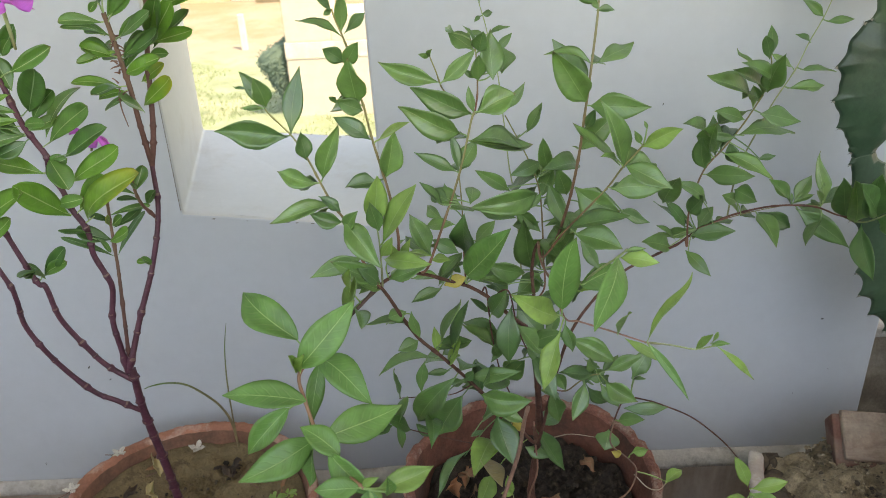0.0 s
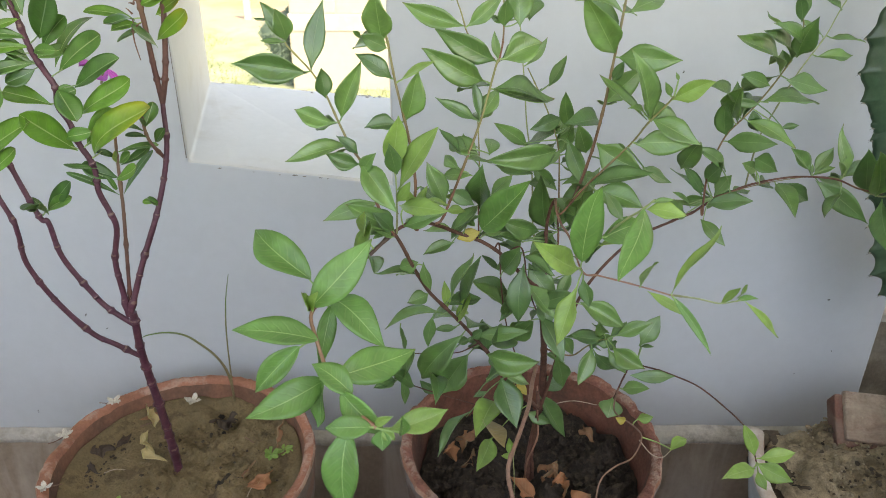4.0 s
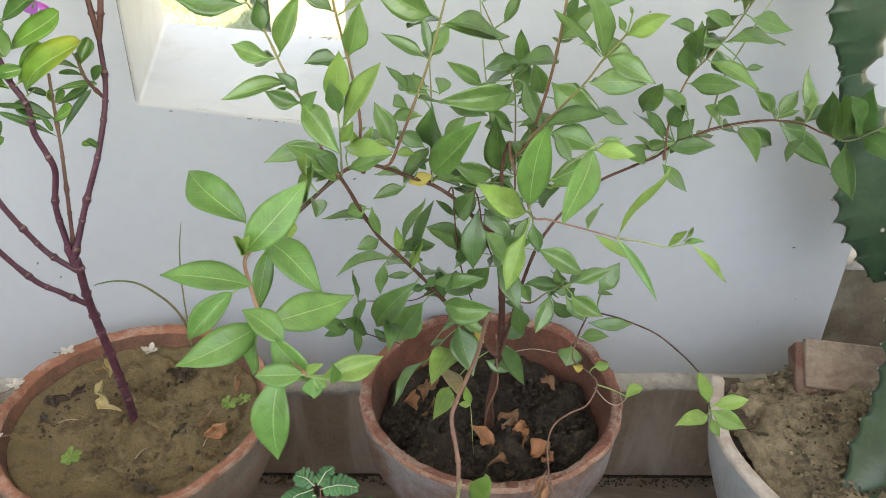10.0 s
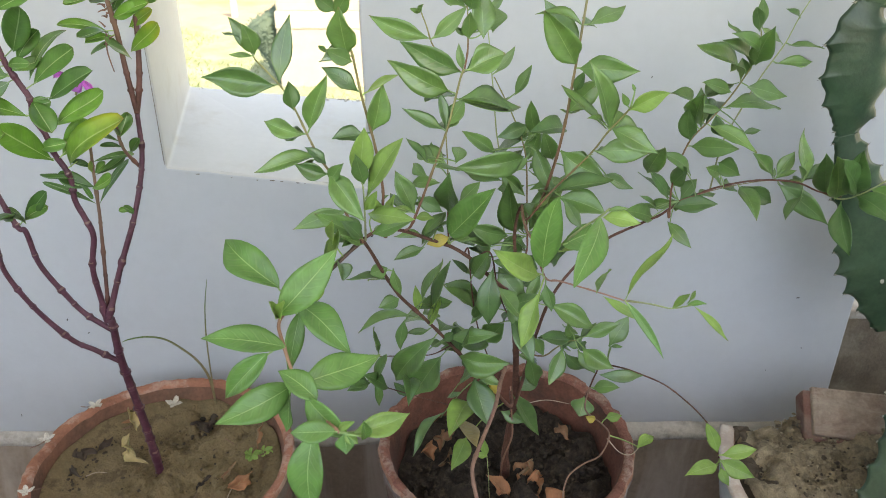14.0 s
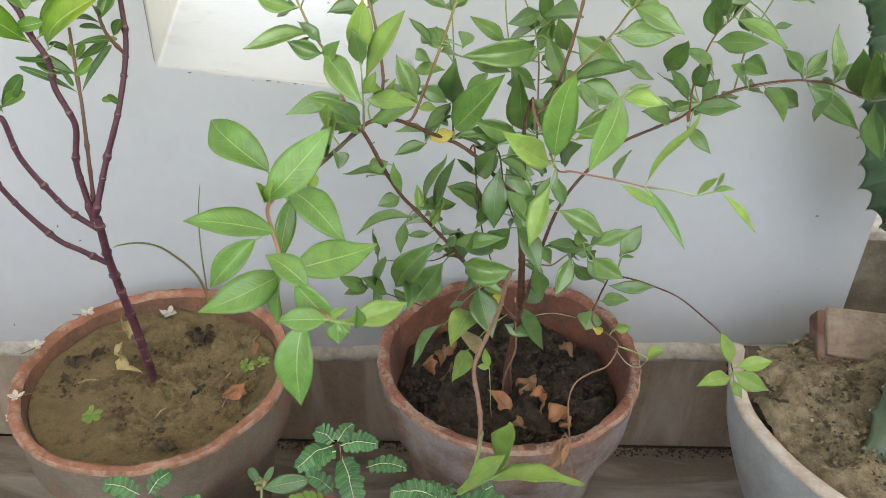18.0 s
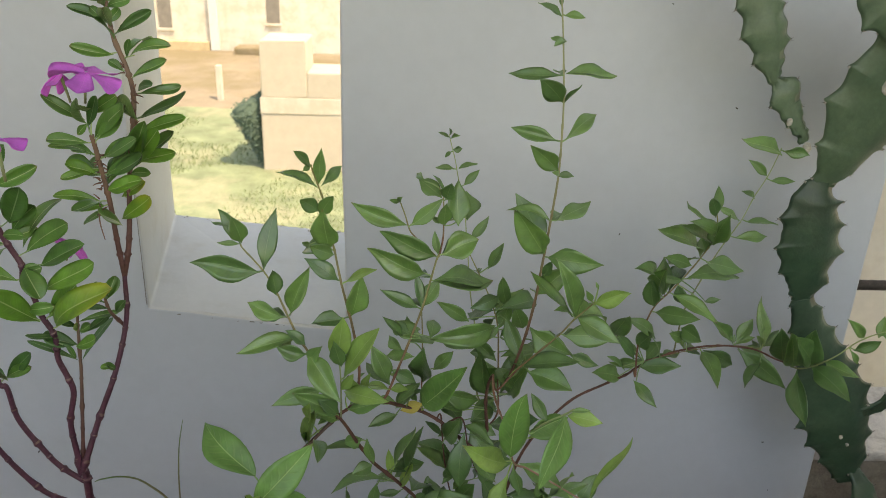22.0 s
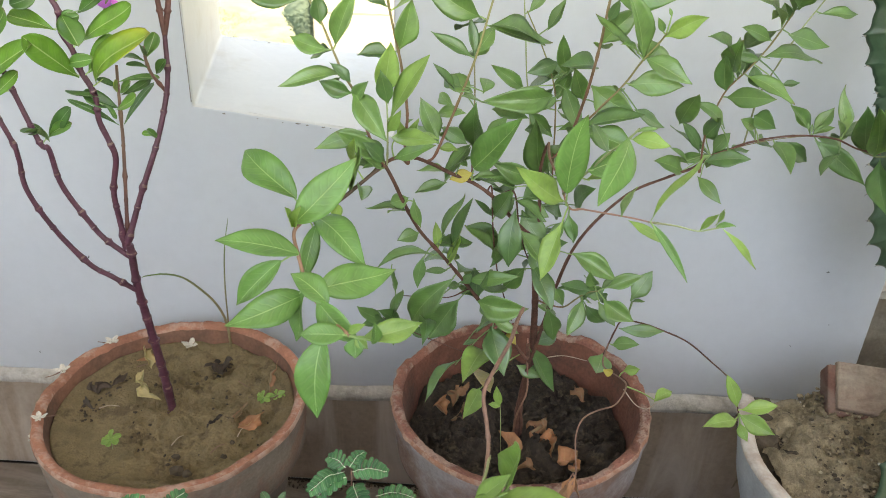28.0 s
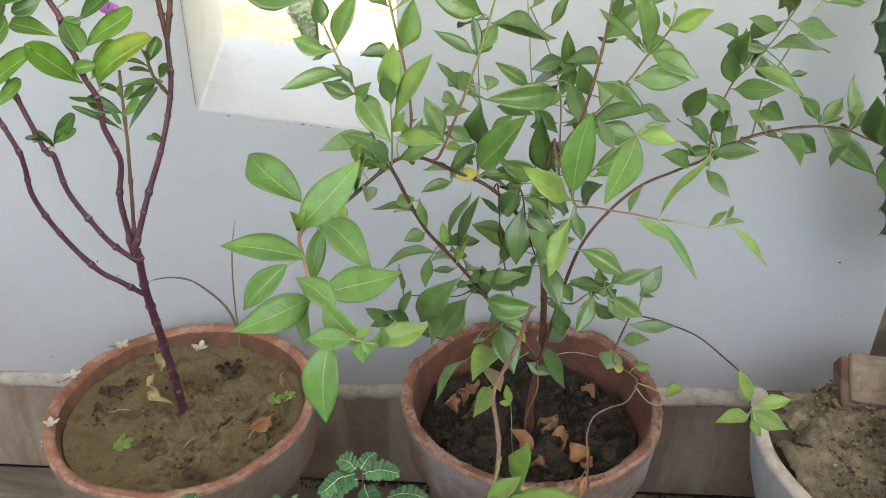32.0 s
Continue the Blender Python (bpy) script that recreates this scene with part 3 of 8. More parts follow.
def soil(name, r, z, material, parent, lump, seed, centre=0.0, rings=34, seg=84, edge=None, calm=None, lift=0.0):
    """A heap of earth filling a round pot."""
    verts, faces = [(0, 0, z + centre)], []
    for i in range(1, rings + 1):
        for k in range(seg):
            a = 2 * math.pi * k / seg
            q = r * i / rings
            if edge:
                q *= edge(a)
            p = Vector((math.cos(a) * q, math.sin(a) * q, 0))
            h = centre * (1 - (i / rings) ** 2) + lump * (noise.fractal(p * 22 + Vector((seed, seed, 0)), 0.8, 2.2, 6) * 0.8 + 0.5 * noise.noise(p * 9 + Vector((0, seed, 0))))
            if calm is not None:
                u = max(0.0, min(1.0, (p.x - calm + 0.02 * noise.noise(p * 30)) / 0.03))
                h *= 0.25 + 0.75 * u * u * (3 - 2 * u)
            if lift:
                u = max(0.0, (i / rings - 0.72) / 0.28)
                h = h * (1 - 0.5 * u) + lift * u * u * (3 - 2 * u)
            if i == rings:
                h -= 0.01
            verts.append((p.x, p.y, z + h))
    for k in range(seg):
        faces.append((0, 1 + k, 1 + (k + 1) % seg))
    for i in range(rings - 1):
        for k in range(seg):
            a, b = 1 + i * seg + k, 1 + i * seg + (k + 1) % seg
            faces.append((a, a + seg, b + seg, b))
    return link(name, verts, faces, material, parent)


def crumbs(name, n, place, size, material, seed, label, category, at=(0, 0, 0)):
    """Loose lumps of earth, joined into one scatter."""
    R = random.Random(seed)
    g = (1 + 5 ** 0.5) / 2
    ico = [(-1, g, 0), (1, g, 0), (-1, -g, 0), (1, -g, 0), (0, -1, g), (0, 1, g), (0, -1, -g), (0, 1, -g), (g, 0, -1), (g, 0, 1), (-g, 0, -1), (-g, 0, 1)]
    tri = [(0, 11, 5), (0, 5, 1), (0, 1, 7), (0, 7, 10), (0, 10, 11), (1, 5, 9), (5, 11, 4), (11, 10, 2), (10, 7, 6), (7, 1, 8), (3, 9, 4), (3, 4, 2), (3, 2, 6), (3, 6, 8), (3, 8, 9), (4, 9, 5), (2, 4, 11), (6, 2, 10), (8, 6, 7), (9, 8, 1)]
    verts, faces = [], []
    for _ in range(n):
        x, y, z = place(R)
        s = size * R.uniform(0.35, 1.0) ** 1.5 * 0.53
        q = Euler((R.uniform(0, 6), R.uniform(0, 6), R.uniform(0, 6))).to_matrix()
        sq = Vector((R.uniform(0.7, 1.3), R.uniform(0.7, 1.3), R.uniform(0.5, 0.9)))
        k = len(verts)
        for v in ico:
            w = q @ (Vector(v) * s * R.uniform(0.75, 1.15))
            verts.append((x + w.x * sq.x, y + w.y * sq.y, z + w.z * sq.z))
        faces += [(k + a, k + c, k + d) for a, c, d in tri]
    return tagged(link(name, verts, faces, material, smooth=False, at=at), label, category, kind="stuff")


# ---- the porch: wall with its slot window, skirting, floor; unseen walls and roof that shape its light ----
WY = 0.99
WX = 0.617
BACK = 1.35


def build_wall():
    bm = bmesh.new()
    out = [(-2.3, -0.1), (WX, -0.1), (WX, 3.1), (-2.3, 3.1)]
    hf = [(-0.377, 0.672), (-0.104, 0.641), (-0.104, 1.75), (-0.372, 1.75)]
    hb = [(-0.446, 0.676), (-0.088, 0.645), (-0.088, 1.75), (-0.44, 1.75)]
    fo = [bm.verts.new((x, WY, z)) for x, z in out]
    fi = [bm.verts.new((x, WY, z)) for x, z in hf]
    bo = [bm.verts.new((x, BACK, z)) for x, z in out]
    bi = [bm.verts.new((x, BACK, z)) for x, z in hb]
    lip = []
    for i in range(4):
        j = (i + 1) % 4
        bm.faces.new((fo[i], fo[j], fi[j], fi[i]))
        bm.faces.new((bo[j], bo[i], bi[i], bi[j]))
        f = bm.faces.new((fi[i], fi[j], bi[j], bi[i]))
        f.material_index = 1
        bm.faces.new((fo[j], fo[i], bo[i], bo[j]))
        lip.append(bm.edges.get((fi[i], fi[j])))
    for i in range(4):
        lip.append(bm.edges.get((fi[i], bi[i])))
    lip.append(bm.edges.get((fo[1], fo[2])))
    bmesh.ops.subdivide_edges(bm, edges=[e for e in lip if e.verts[0] in fi and e.verts[1] in fi], cuts=9)
    for v in bm.verts:
        if abs(v.co.y - WY) < 1e-4 and v not in fo and v not in fi:
            v.co.x += 0.0025 * noise.noise(v.co * 17)
            v.co.z += 0.0035 * noise.noise(v.co * 23)
    bm.normal_update()
    es = [e for e in bm.edges if len(e.link_faces) == 2 and e.calc_face_angle(0) > 0.5]
    bmesh.ops.bevel(bm, geom=es, offset=0.004, segments=3, affect="EDGES", profile=0.5)
    for f in bm.faces:
        c = f.calc_center_median()
        if WY + 0.0012 < c.y < BACK - 0.001 and -0.46 < c.x < -0.08 and 0.6 < c.z < 1.8:
            f.material_index = 1
    ob = part("wall_north", bm, [M["wall"], M["reveal"]])
    return tagged(ob, "pale grey painted wall with a narrow splayed window opening", "wall", kind="structure")


wall_north = build_wall()
tube("paint_crack", [(-0.3795, WY, 0.676), (-0.3788, WY, 0.74), (-0.3782, WY, 0.82), (-0.3775, WY, 0.92)], 0.0006, 0.0002, M["shutter"], wall_north, n=12, sides=5)
# Unseen wall, added to cut sky light from the right.
tagged(part("wall_east", box(1.7, 1.9, -0.568, WY, -0.1, 3.1, 0.004), M["wall"]), "added plain wall out of view, cutting light from the right", "wall", kind="structure")
# Unseen side wall, added to dim the light from the left.
tagged(part("wall_west", box(-1.55, -1.35, -0.05, WY, -0.1, 3.1, 0.004), M["wall"]), "added plain side wall out of view, cutting light from the left", "wall", kind="structure")
# Unseen roof; its front edge is set to keep sun off the plants.
tagged(part("ceiling", box(-2.9, 3.0, -1.75, BACK + 0.1, 3.1, 3.25), M["roof"]), "flat white porch ceiling added out of view to block the sun", "ceiling", kind="structure")
# Low wall added behind the camera so the back wall darkens downwards.
tagged(part("wall_south", box(-1.55, 1.9, -0.72, -0.57, -0.012, 0.88, 0.004), M["wall"]), "added low wall out of view, dimming light on the lower wall", "wall", kind="structure")
floor = tagged(part("floor", box(-2.3, 2.6, -1.6, WY, -0.12, -0.012), M["grime"]), "dirty joint bed under stone-look floor tiles", "floor", kind="structure")
sk = tagged(part("skirting", box(-2.3, WX, 0.986, WY + 0.01, 0.0, 0.196), M["grime"]), "stone-look tile skirting along the wall foot", "skirting", kind="structure")


def ledge():
    """The rough plaster fillet over the skirting."""
    verts, faces = [], []
    n = 110
    for i in range(n + 1):
        x = -2.3 + (WX - 0.002 + 2.3) * i / n
        w = noise.noise(Vector((x * 14, 0, 0))) * 0.004 + noise.noise(Vector((x * 50, 3, 0))) * 0.002
        k = max(0.0, min(1.0, (x + 0.2) / 0.5))
        low, top = 0.186 + 0.013 * k + w * 1.4, 0.204 + 0.020 * k + w
        for y, z in ((0.992, low - 0.004), (0.9728, low), (0.9732, low + 0.006), (0.9745, max(top - 0.004, 0.199)), (0.9885, max(top, 0.202))):
            verts.append((x, y, z))
    for i in range(n):
        for k in range(4):
            a = i * 5 + k
            faces.append((a, a + 5, a + 6, a + 1))
    tagged(link("skirting_fillet", verts, faces, M["plaster"]), "rough whitish plaster fillet above the skirting", "trim", kind="structure")


ledge()
# sill of the wider opening past the wall's end, and a rail in it
tagged(part("parapet", box(WX + 0.004, 2.6, 1.05, 1.24, -0.1, 0.385, 0.004), M["moss"]), "low brown stained masonry parapet beyond the wall", "parapet", kind="structure")
tagged(part("parapet_coping", box(WX + 0.004, 2.6, 1.046, 1.25, 0.385, 0.403, 0.004), M["plaster"]), "grey cement coping on the parapet", "coping", kind="structure")
rail = thing("railing", (1.6, 1.15, 0.656), "dark iron rail across the opening", "railing")
tube("bar", [(-0.99, 0, 0), (0, 0, 0.002), (1.0, 0, 0)], 0.009, 0.009, M["iron"], rail)
tube("post", [(0.9, 0, -0.24), (0.9, 0, -0.1), (0.9, 0, 0.02)], 0.01, 0.01, M["iron"], rail)
tagged(part("pillar", box(2.35, 2.6, WY, BACK, -0.1, 3.1, 0.004), M["wall"]), "plain pale painted pillar holding the porch ceiling", "pillar", kind="structure")

# ---- outdoors: the porch is one storey up, over a yard ----
YARD = -3.8


def ground():
    verts, faces = [], []
    xs = [-400, -90, -40, -24, -16, -11, -8, -6, -4, -2, 0, 3, 8, 20, 60, 400]
    ys = [-400, -60, -20, -8, 0, 4, 8, 11, 13, 15, 17, 19, 21, 24, 31, 60, 400]
    for y in ys:
        for x in xs:
            verts.append((x, y, YARD + (0.05 * noise.noise(Vector((x * 0.4, y * 0.4, 0))) if 5 < y < 22 else 0)))
    n = len(xs)
    for j in range(len(ys) - 1):
        for i in range(n - 1):
            q = j * n + i
            faces.append((q, q + 1, q + n + 1, q + n))
    tagged(link("ground", verts, faces, M["meadow"]), "sunlit rough ground with patchy grass and bare earth", "ground", kind="structure")


ground()
tagged(part("lower_storey", box(-2.9, 3.0, -1.751, BACK, YARD - 0.05, -0.121), M["wall"]), "plain pale painted storey under the porch", "wall", kind="structure")
# Unseen slab, added as a reflector that throws sunlight towards the porch.
tagged(part("terrace", box(-7, 7, -9, -1.752, YARD - 0.05, -0.03, 0.01), M["bounce"]), "added pale cement slab out of view, bouncing sunlight into the porch", "pavement", kind="structure")


def meadow():
    R = random.Random(5)
    verts, faces = [], []
    for _ in range(16000):
        x, y = R.uniform(-7.5, -0.2), 8.5 + R.random() * 13.2
        if noise.noise(Vector((x * 0.35, y * 0.35, 1))) < -0.3 + max(0, y - 18.5) * 0.2:
            continue
        h, a = R.uniform(0.03, 0.12) * (0.6 + 0.5 * R.random()), R.uniform(0, 6.3)
        lx, ly = R.uniform(-0.06, 0.06), R.uniform(-0.06, 0.06)
        w = R.uniform(0.005, 0.011)
        k = len(verts)
        dx, dy = math.cos(a) * w, math.sin(a) * w
        verts += [(x - dx, y - dy, YARD - 0.06), (x + dx, y + dy, YARD - 0.06), (x + lx + dx * 0.6, y + ly + dy * 0.6, YARD + h * 0.6), (x + lx * 1.6, y + ly * 1.6, YARD + h)]
        faces += [(k, k + 1, k + 2), (k, k + 2, k + 3)]
    tagged(link("grass", verts, faces, M["blade"], smooth=False), "sunlit yellow-green meadow grass beyond the window", "grass", kind="stuff")


meadow()


def yard():
    """Bare earth that runs out unevenly into the grass."""
    verts, faces = [], []
    n = 150
    for i in range(n + 1):
        x = -26 + 36 * i / n
        edge = 21.4 + 1.1 * noise.noise(Vector((x * 0.25, 0, 3))) + 0.6 * noise.noise(Vector((x * 0.9, 5, 0)))
        verts += [(x, edge, YARD - 0.10), (x, edge + 0.5, YARD + 0.062), (x, 30.95, YARD + 0.064)]
    for i in range(n):
        for k in range(2):
            q = i * 3 + k
            faces.append((q, q + 3, q + 4, q + 1))
    tagged(link("yard", verts, faces, M["yard"]), "bare tan earth yard before the building", "ground", kind="structure")


yard()
house = thing("house", (-8.0, 31.0, YARD), "cream plastered building in full sun", "house")
part("wall", box(-16, 16, 0, 9, 0, 8.0, 0.03), M["housepaint"], house)
for x in (-0.2, 5.6):
    part("pilaster", box(x, x + 0.33, -0.16, 0, 0.07, 7.9, 0.02), M["reveal"], house, "white painted pilaster")
for x, z in ((-2.12, 0.85), (1.95, 1.13)):
    window = part("window", box(x, x + 0.5, -0.02, 0.1, z, z + 2.2, 0.01), M["shutter"], house, "dull grey shuttered window")
    part("sill", box(x - 0.06, x + 0.56, -0.08, -0.021, z - 0.09, z - 0.005, 0.01), M["housepaint"], window)
part("plinth", box(-16, -0.25, -0.2, -0.003, 0, 0.4, 0.03), M["ochre"], house, "ochre painted plinth")
# Brown block added in place of the shaded patch at the house foot.
part("step", box(0.85, 2.2, -0.9, -0.003, 0, 0.32, 0.06, 0.05, 6), M["yard"], house, "low brown block standing in for shade at the house foot")
tagged(part("marker_post", box(-5.86, -5.70, 22.3, 22.46, YARD - 0.03, -2.77, 0.02), M["limed_cement"]), "short whitewashed post on bare earth", "post")
pier = thing("outbuilding", (-3.34, 16.0, YARD), "sunlit rough cement outbuilding on the meadow", "outbuilding")
part("base", box(0, 2.9, 0, 1.2, -0.05, 1.2, 0.03, 0.012, 3), M["cement"], pier)
part("band", box(-0.01, 2.91, -0.01, 1.21, 1.2, 1.53, 0.02, 0.01, 6), M["limed_cement"], pier, "pale limed cement band")
part("shaft", box(0.03, 0.95, 0.01, 1.1, 1.53, 2.67, 0.03, 0.014, 4), M["cement"], pier)
part("cap", box(0.953, 2.85, 0.02, 1.1, 1.53, 2.06, 0.03, 0.014, 5), M["cement"], pier)
tagged(part("boundary_wall", box(0.75, 4.5, 2.3, 2.5, YARD - 0.05, 1.9, 0.01, 0.004, 2), M["housepaint"]), "cream sunlit boundary wall with brown water stains", "wall", kind="structure")


def bush():
    """Dense bush that leans out from the outbuilding's foot: a close lumpy mass with small leaves all over it. Its
    wedge and dark colour also stand in for the outbuilding's shadow.
    """
    R = random.Random(9)
    root = thing("bush", (-3.34, 16.32, YARD), "dark green bush, its wedge also standing in for the outbuilding's shadow", "bush")

    def reach(z):
        return 0.66 * (max(0.0, z / 1.15) if z < 1.15 else max(0.0, 1 - ((z - 1.15) / 0.4) ** 1.4)) + 0.012
    verts, faces = [], []
    n, m = 16, 18
    for i in range(n + 1):
        z = 0.0 + 1.545 * i / n
        for k in range(m):
            a = 2 * math.pi * k / m
            w = reach(z) * (1 + 0.12 * noise.noise(Vector((math.cos(a) * 2, math.sin(a) * 2, z * 4))))
            verts.append((-w * 0.5 + math.cos(a) * w * 0.5, math.sin(a) * (0.06 + 0.35 * w), z))
    for i in range(n):
        for k in range(m):
            p, r = i * m + k, i * m + (k + 1) % m
            faces.append((p, r, r + m, p + m))
    link("mass", verts, faces, M["bush"], root)
    base = list(verts)
    verts, faces = [], []
    for _ in range(3200):
        p = Vector(R.choice(base)).lerp(Vector(R.choice(base)), 0.06) + Vector((R.uniform(-0.05, 0.05), R.uniform(-0.05, 0.05), R.uniform(-0.06, 0.06)))
        f = Vector((R.uniform(-0.5, 0.3), -0.7 + R.uniform(-0.3, 0.3), 0.7)).normalized()
        d = (Matrix.Rotation(R.uniform(0, 6.28), 3, f) @ f.orthogonal().normalized()) * R.uniform(0.04, 0.08)
        w = f.cross(d).normalized() * 0.022
        k = len(verts)
        verts += [p, p + d * 0.5 + w, p + d, p + d * 0.5 - w]
        faces.append((k, k + 1, k + 2, k + 3))
    link("crown", verts, faces, M["bush"], root, smooth=False, uvs=[(0.7, 0.3)] * len(verts))
    tube("stem", [(-0.01, 0, -0.05), (-0.1, 0, 0.5), (-0.28, 0.05, 1.1)], 0.035, 0.015, M["bark"], root)


bush()

# ---- pots ----
CLAY = [(0.0, 0.0), (0.100, 0.0), (0.107, 0.004), (0.118, 0.09), (0.132, 0.18), (0.141, 0.235), (0.145, 0.258), (0.149, 0.266), (0.160, 0.271), (0.1635, 0.278), (0.1655, 0.300), (0.167, 0.310), (0.1662, 0.316), (0.169, 0.335), (0.1712, 0.346), (0.1708, 0.350)]
EDGE = [(0.1708, 0.350), (0.1712, 0.354), (0.1692, 0.3572)]
RIM = [(0.1692, 0.3572), (0.164, 0.358), (0.159, 0.356), (0.1565, 0.351)]
INNER = [(0.1565, 0.351), (0.152, 0.330), (0.148, 0.30), (0.141, 0.24)]


def clay_pot(at, label, seed, turn=0.0, group="clay pots", skin="terra", rim="terra_rim", inside="terra_in", chip=0.0026):
    pot = thing("plant_pot", at, label, "plant pot", group)
    pot.rotation_euler = (0, 0, turn)
    for nm, prof, m in (("body", CLAY, skin), ("rim_edge", EDGE, "chipped"), ("rim", RIM, rim), ("lining", INNER, inside)):
        v, f = lathe(prof, 220, 0.014, seed, chip=chip)
        link(nm, v, f, M[m], pot)
    return pot


LEFT, MID = (-0.367, 0.762, 0.0), (0.085, 0.803, 0.0)
clay_pot(LEFT, "round terracotta pot with lime stains and sandy soil", 1)
clay_pot(MID, "round terracotta pot with chipped limed rim and dark soil", 4, 2.0, skin="terra_dark", rim="rim_worn", inside="inside_worn", chip=0.0042)
tagged(soil("potting_soil", 0.1535, 0.322, M["silt"], None, 0.024, 3, 0.003, rings=70, seg=160, calm=-0.06, lift=0.013), "dried brown silty soil in the terracotta pot", "soil").location = LEFT
tagged(soil("potting_soil", 0.1475, 0.298, M["loam"], None, 0.03, 8, 0.002, rings=50, seg=120), "dark crumbly soil in the terracotta pot", "soil").location = MID


def in_disc(c, r, z):
    def place(R):
        a, q = R.uniform(0, 6.283), r * math.sqrt(R.random())
        return c[0] + math.cos(a) * q, c[1] + math.sin(a) * q, z + R.uniform(-0.003, 0.004)
    return place


crumbs("soil_crumbs", 900, in_disc(MID, 0.135, 0.303), 0.0055, M["loam"], 2, "loose dark clods on the potting soil", "clods")
crumbs("soil_crumbs", 520, in_disc((LEFT[0] + 0.04, LEFT[1] + 0.004), 0.105, 0.324), 0.0038, M["silt"], 3, "loose sandy grains on the potting soil", "clods")
crumbs("soil_crumbs", 18, in_disc((LEFT[0] + 0.035, LEFT[1] - 0.03), 0.06, 0.323), 0.0045, M["clod"], 4, "few dark lumps on the sandy soil", "clods")


def along_rim(R):
    a, q = R.uniform(2.45, 3.35), 0.148 - 0.05 * R.random() ** 1.6
    return LEFT[0] + math.cos(a) * q, LEFT[1] + math.sin(a) * q, 0.325 + R.uniform(-0.003, 0.003)


crumbs("soil_crumbs", 130, along_rim, 0.0030, M["clod"], 6, "dark decayed litter at the pot's edge", "litter")

crumbs("soil_crumbs", 60, in_disc((LEFT[0] + 0.03, LEFT[1] - 0.01), 0.10, 0.322), 0.0055, M["silt"], 5, "flattened sandy clods on the potting soil", "clods")

crumbs("soil_crumbs", 40, in_disc((-0.302, 0.744), 0.016, 0.326), 0.006, M["loam"], 35, "dark damp lumps beside a dry leaf", "clods")
crumbs("soil_crumbs", 9, in_disc((-0.338, 0.857), 0.018, 0.325), 0.0055, M["loam"], 36, "dark rotted bits on the sandy soil", "clods")
for x, y, q in ((-0.339, 0.681, 0.0075), (-0.282, 0.686, 0.0065), (-0.331, 0.659, 0.006), (-0.317, 0.654, 0.005), (-0.345, 0.667, 0.004)):
    crumbs("soil_lump", 1, lambda R: (x, y, 0.329), q * 1.6, M["clod"], int(q * 1e5), "dark round lump of earth on the sandy soil", "lump")
crumbs("soil_crumbs", 90, in_disc((LEFT[0] + 0.04, LEFT[1] + 0.004), 0.105, 0.325), 0.0032, M["clod"], 31, "small dark specks on the sandy soil", "clods")

# the broken pot of the cactus
RIGHT = (0.588, 0.727, 0.0)


def broken(a):
    """Height left of the wall of the broken pot, by angle: the back and its flank are gone."""
    a = a % (2 * math.pi)
    lo, hi = radians(48), radians(153)
    d = min(abs(a - lo), abs(a - hi))
    jag = 0.014 * noise.noise(Vector((a * 9, 1, 0))) + 0.008 * noise.noise(Vector((a * 27, 4, 0)))
    return 0.24 - min(d * 0.5, 0.05) + jag if lo < a < hi else 1.0


S = 1.347
cactus_pot = thing("plant_pot", RIGHT, "large limewashed clay pot with its back rim broken away", "plant pot")
TUB = [(0.0, 0.0), (0.106, 0.0), (0.112, 0.004), (0.140, 0.085), (0.158, 0.125), (0.175, 0.165), (0.190, 0.20), (0.205, 0.24), (0.2165, 0.276), (0.225, 0.325), (0.2301, 0.350)]
for nm, prof, m in (("body", TUB, "limewash"), ("rim", [(r * S, z) for r, z in EDGE + RIM[1:]], "lime_rim"), ("lining", [(r * S, z) for r, z in INNER], "terra_in")):
    v, f = lathe(prof, 160, 0.02, 9, drop=broken, inset=0.178 if nm != "lining" else 0.172)
    link(nm, v, f, M[m], cactus_pot)


def ragged(a):
    a = a % (2 * math.pi)
    k = 1 + 0.05 * noise.noise(Vector((math.cos(a) * 3, math.sin(a) * 3, 2)))
    lo, hi = radians(48), radians(153)
    d = min(a - lo, hi - a)
    return k * (1.0 - 0.2 * max(0.0, min(1.0, d / 0.22)))


sand = tagged(soil("potting_soil", 0.204, 0.346, M["sand"], None, 0.026, 21, 0.012, rings=60, seg=150, edge=lambda a: min(1.0, ragged(a))), "grey sandy soil heaped in the broken pot", "soil")
sand.location = RIGHT


def soil_flank():
    """The bare side of the earth where the pot is broken."""
    verts, faces = [], []
    n, m = 60, 8
    for i in range(n + 1):
        a = radians(44) + radians(112) * i / n
        for k in range(m + 1):
            z = 0.20 + (0.346 - 0.20) * k / m
            r = 0.204 * min(1.0, ragged(a)) + 0.004 * noise.noise(Vector((a * 20, z * 90, 0))) + 0.003 * (1 - k / m)
            verts.append((math.cos(a) * r, math.sin(a) * r, z - (0.006 if k == m else 0)))
    for i in range(n):
        for k in range(m):
            q = i * (m + 1) + k
            faces.append((q, q + m + 1, q + m + 2, q + 1))
    ob = tagged(link("earth_face", verts, faces, M["sand"]), "crumbling bare earth where the pot broke", "soil")
    ob.location = RIGHT


soil_flank()
crumbs("soil_crumbs", 1400, in_disc((RIGHT[0] - 0.02, RIGHT[1] - 0.02), 0.165, 0.351), 0.0034, M["sand"], 12, "loose grit and crumbs on the sandy soil", "grit")
crumbs("soil_crumbs", 60, in_disc(RIGHT, 0.150, 0.354), 0.005, M["loam"], 13, "dark bits and chips on the sandy soil", "grit")
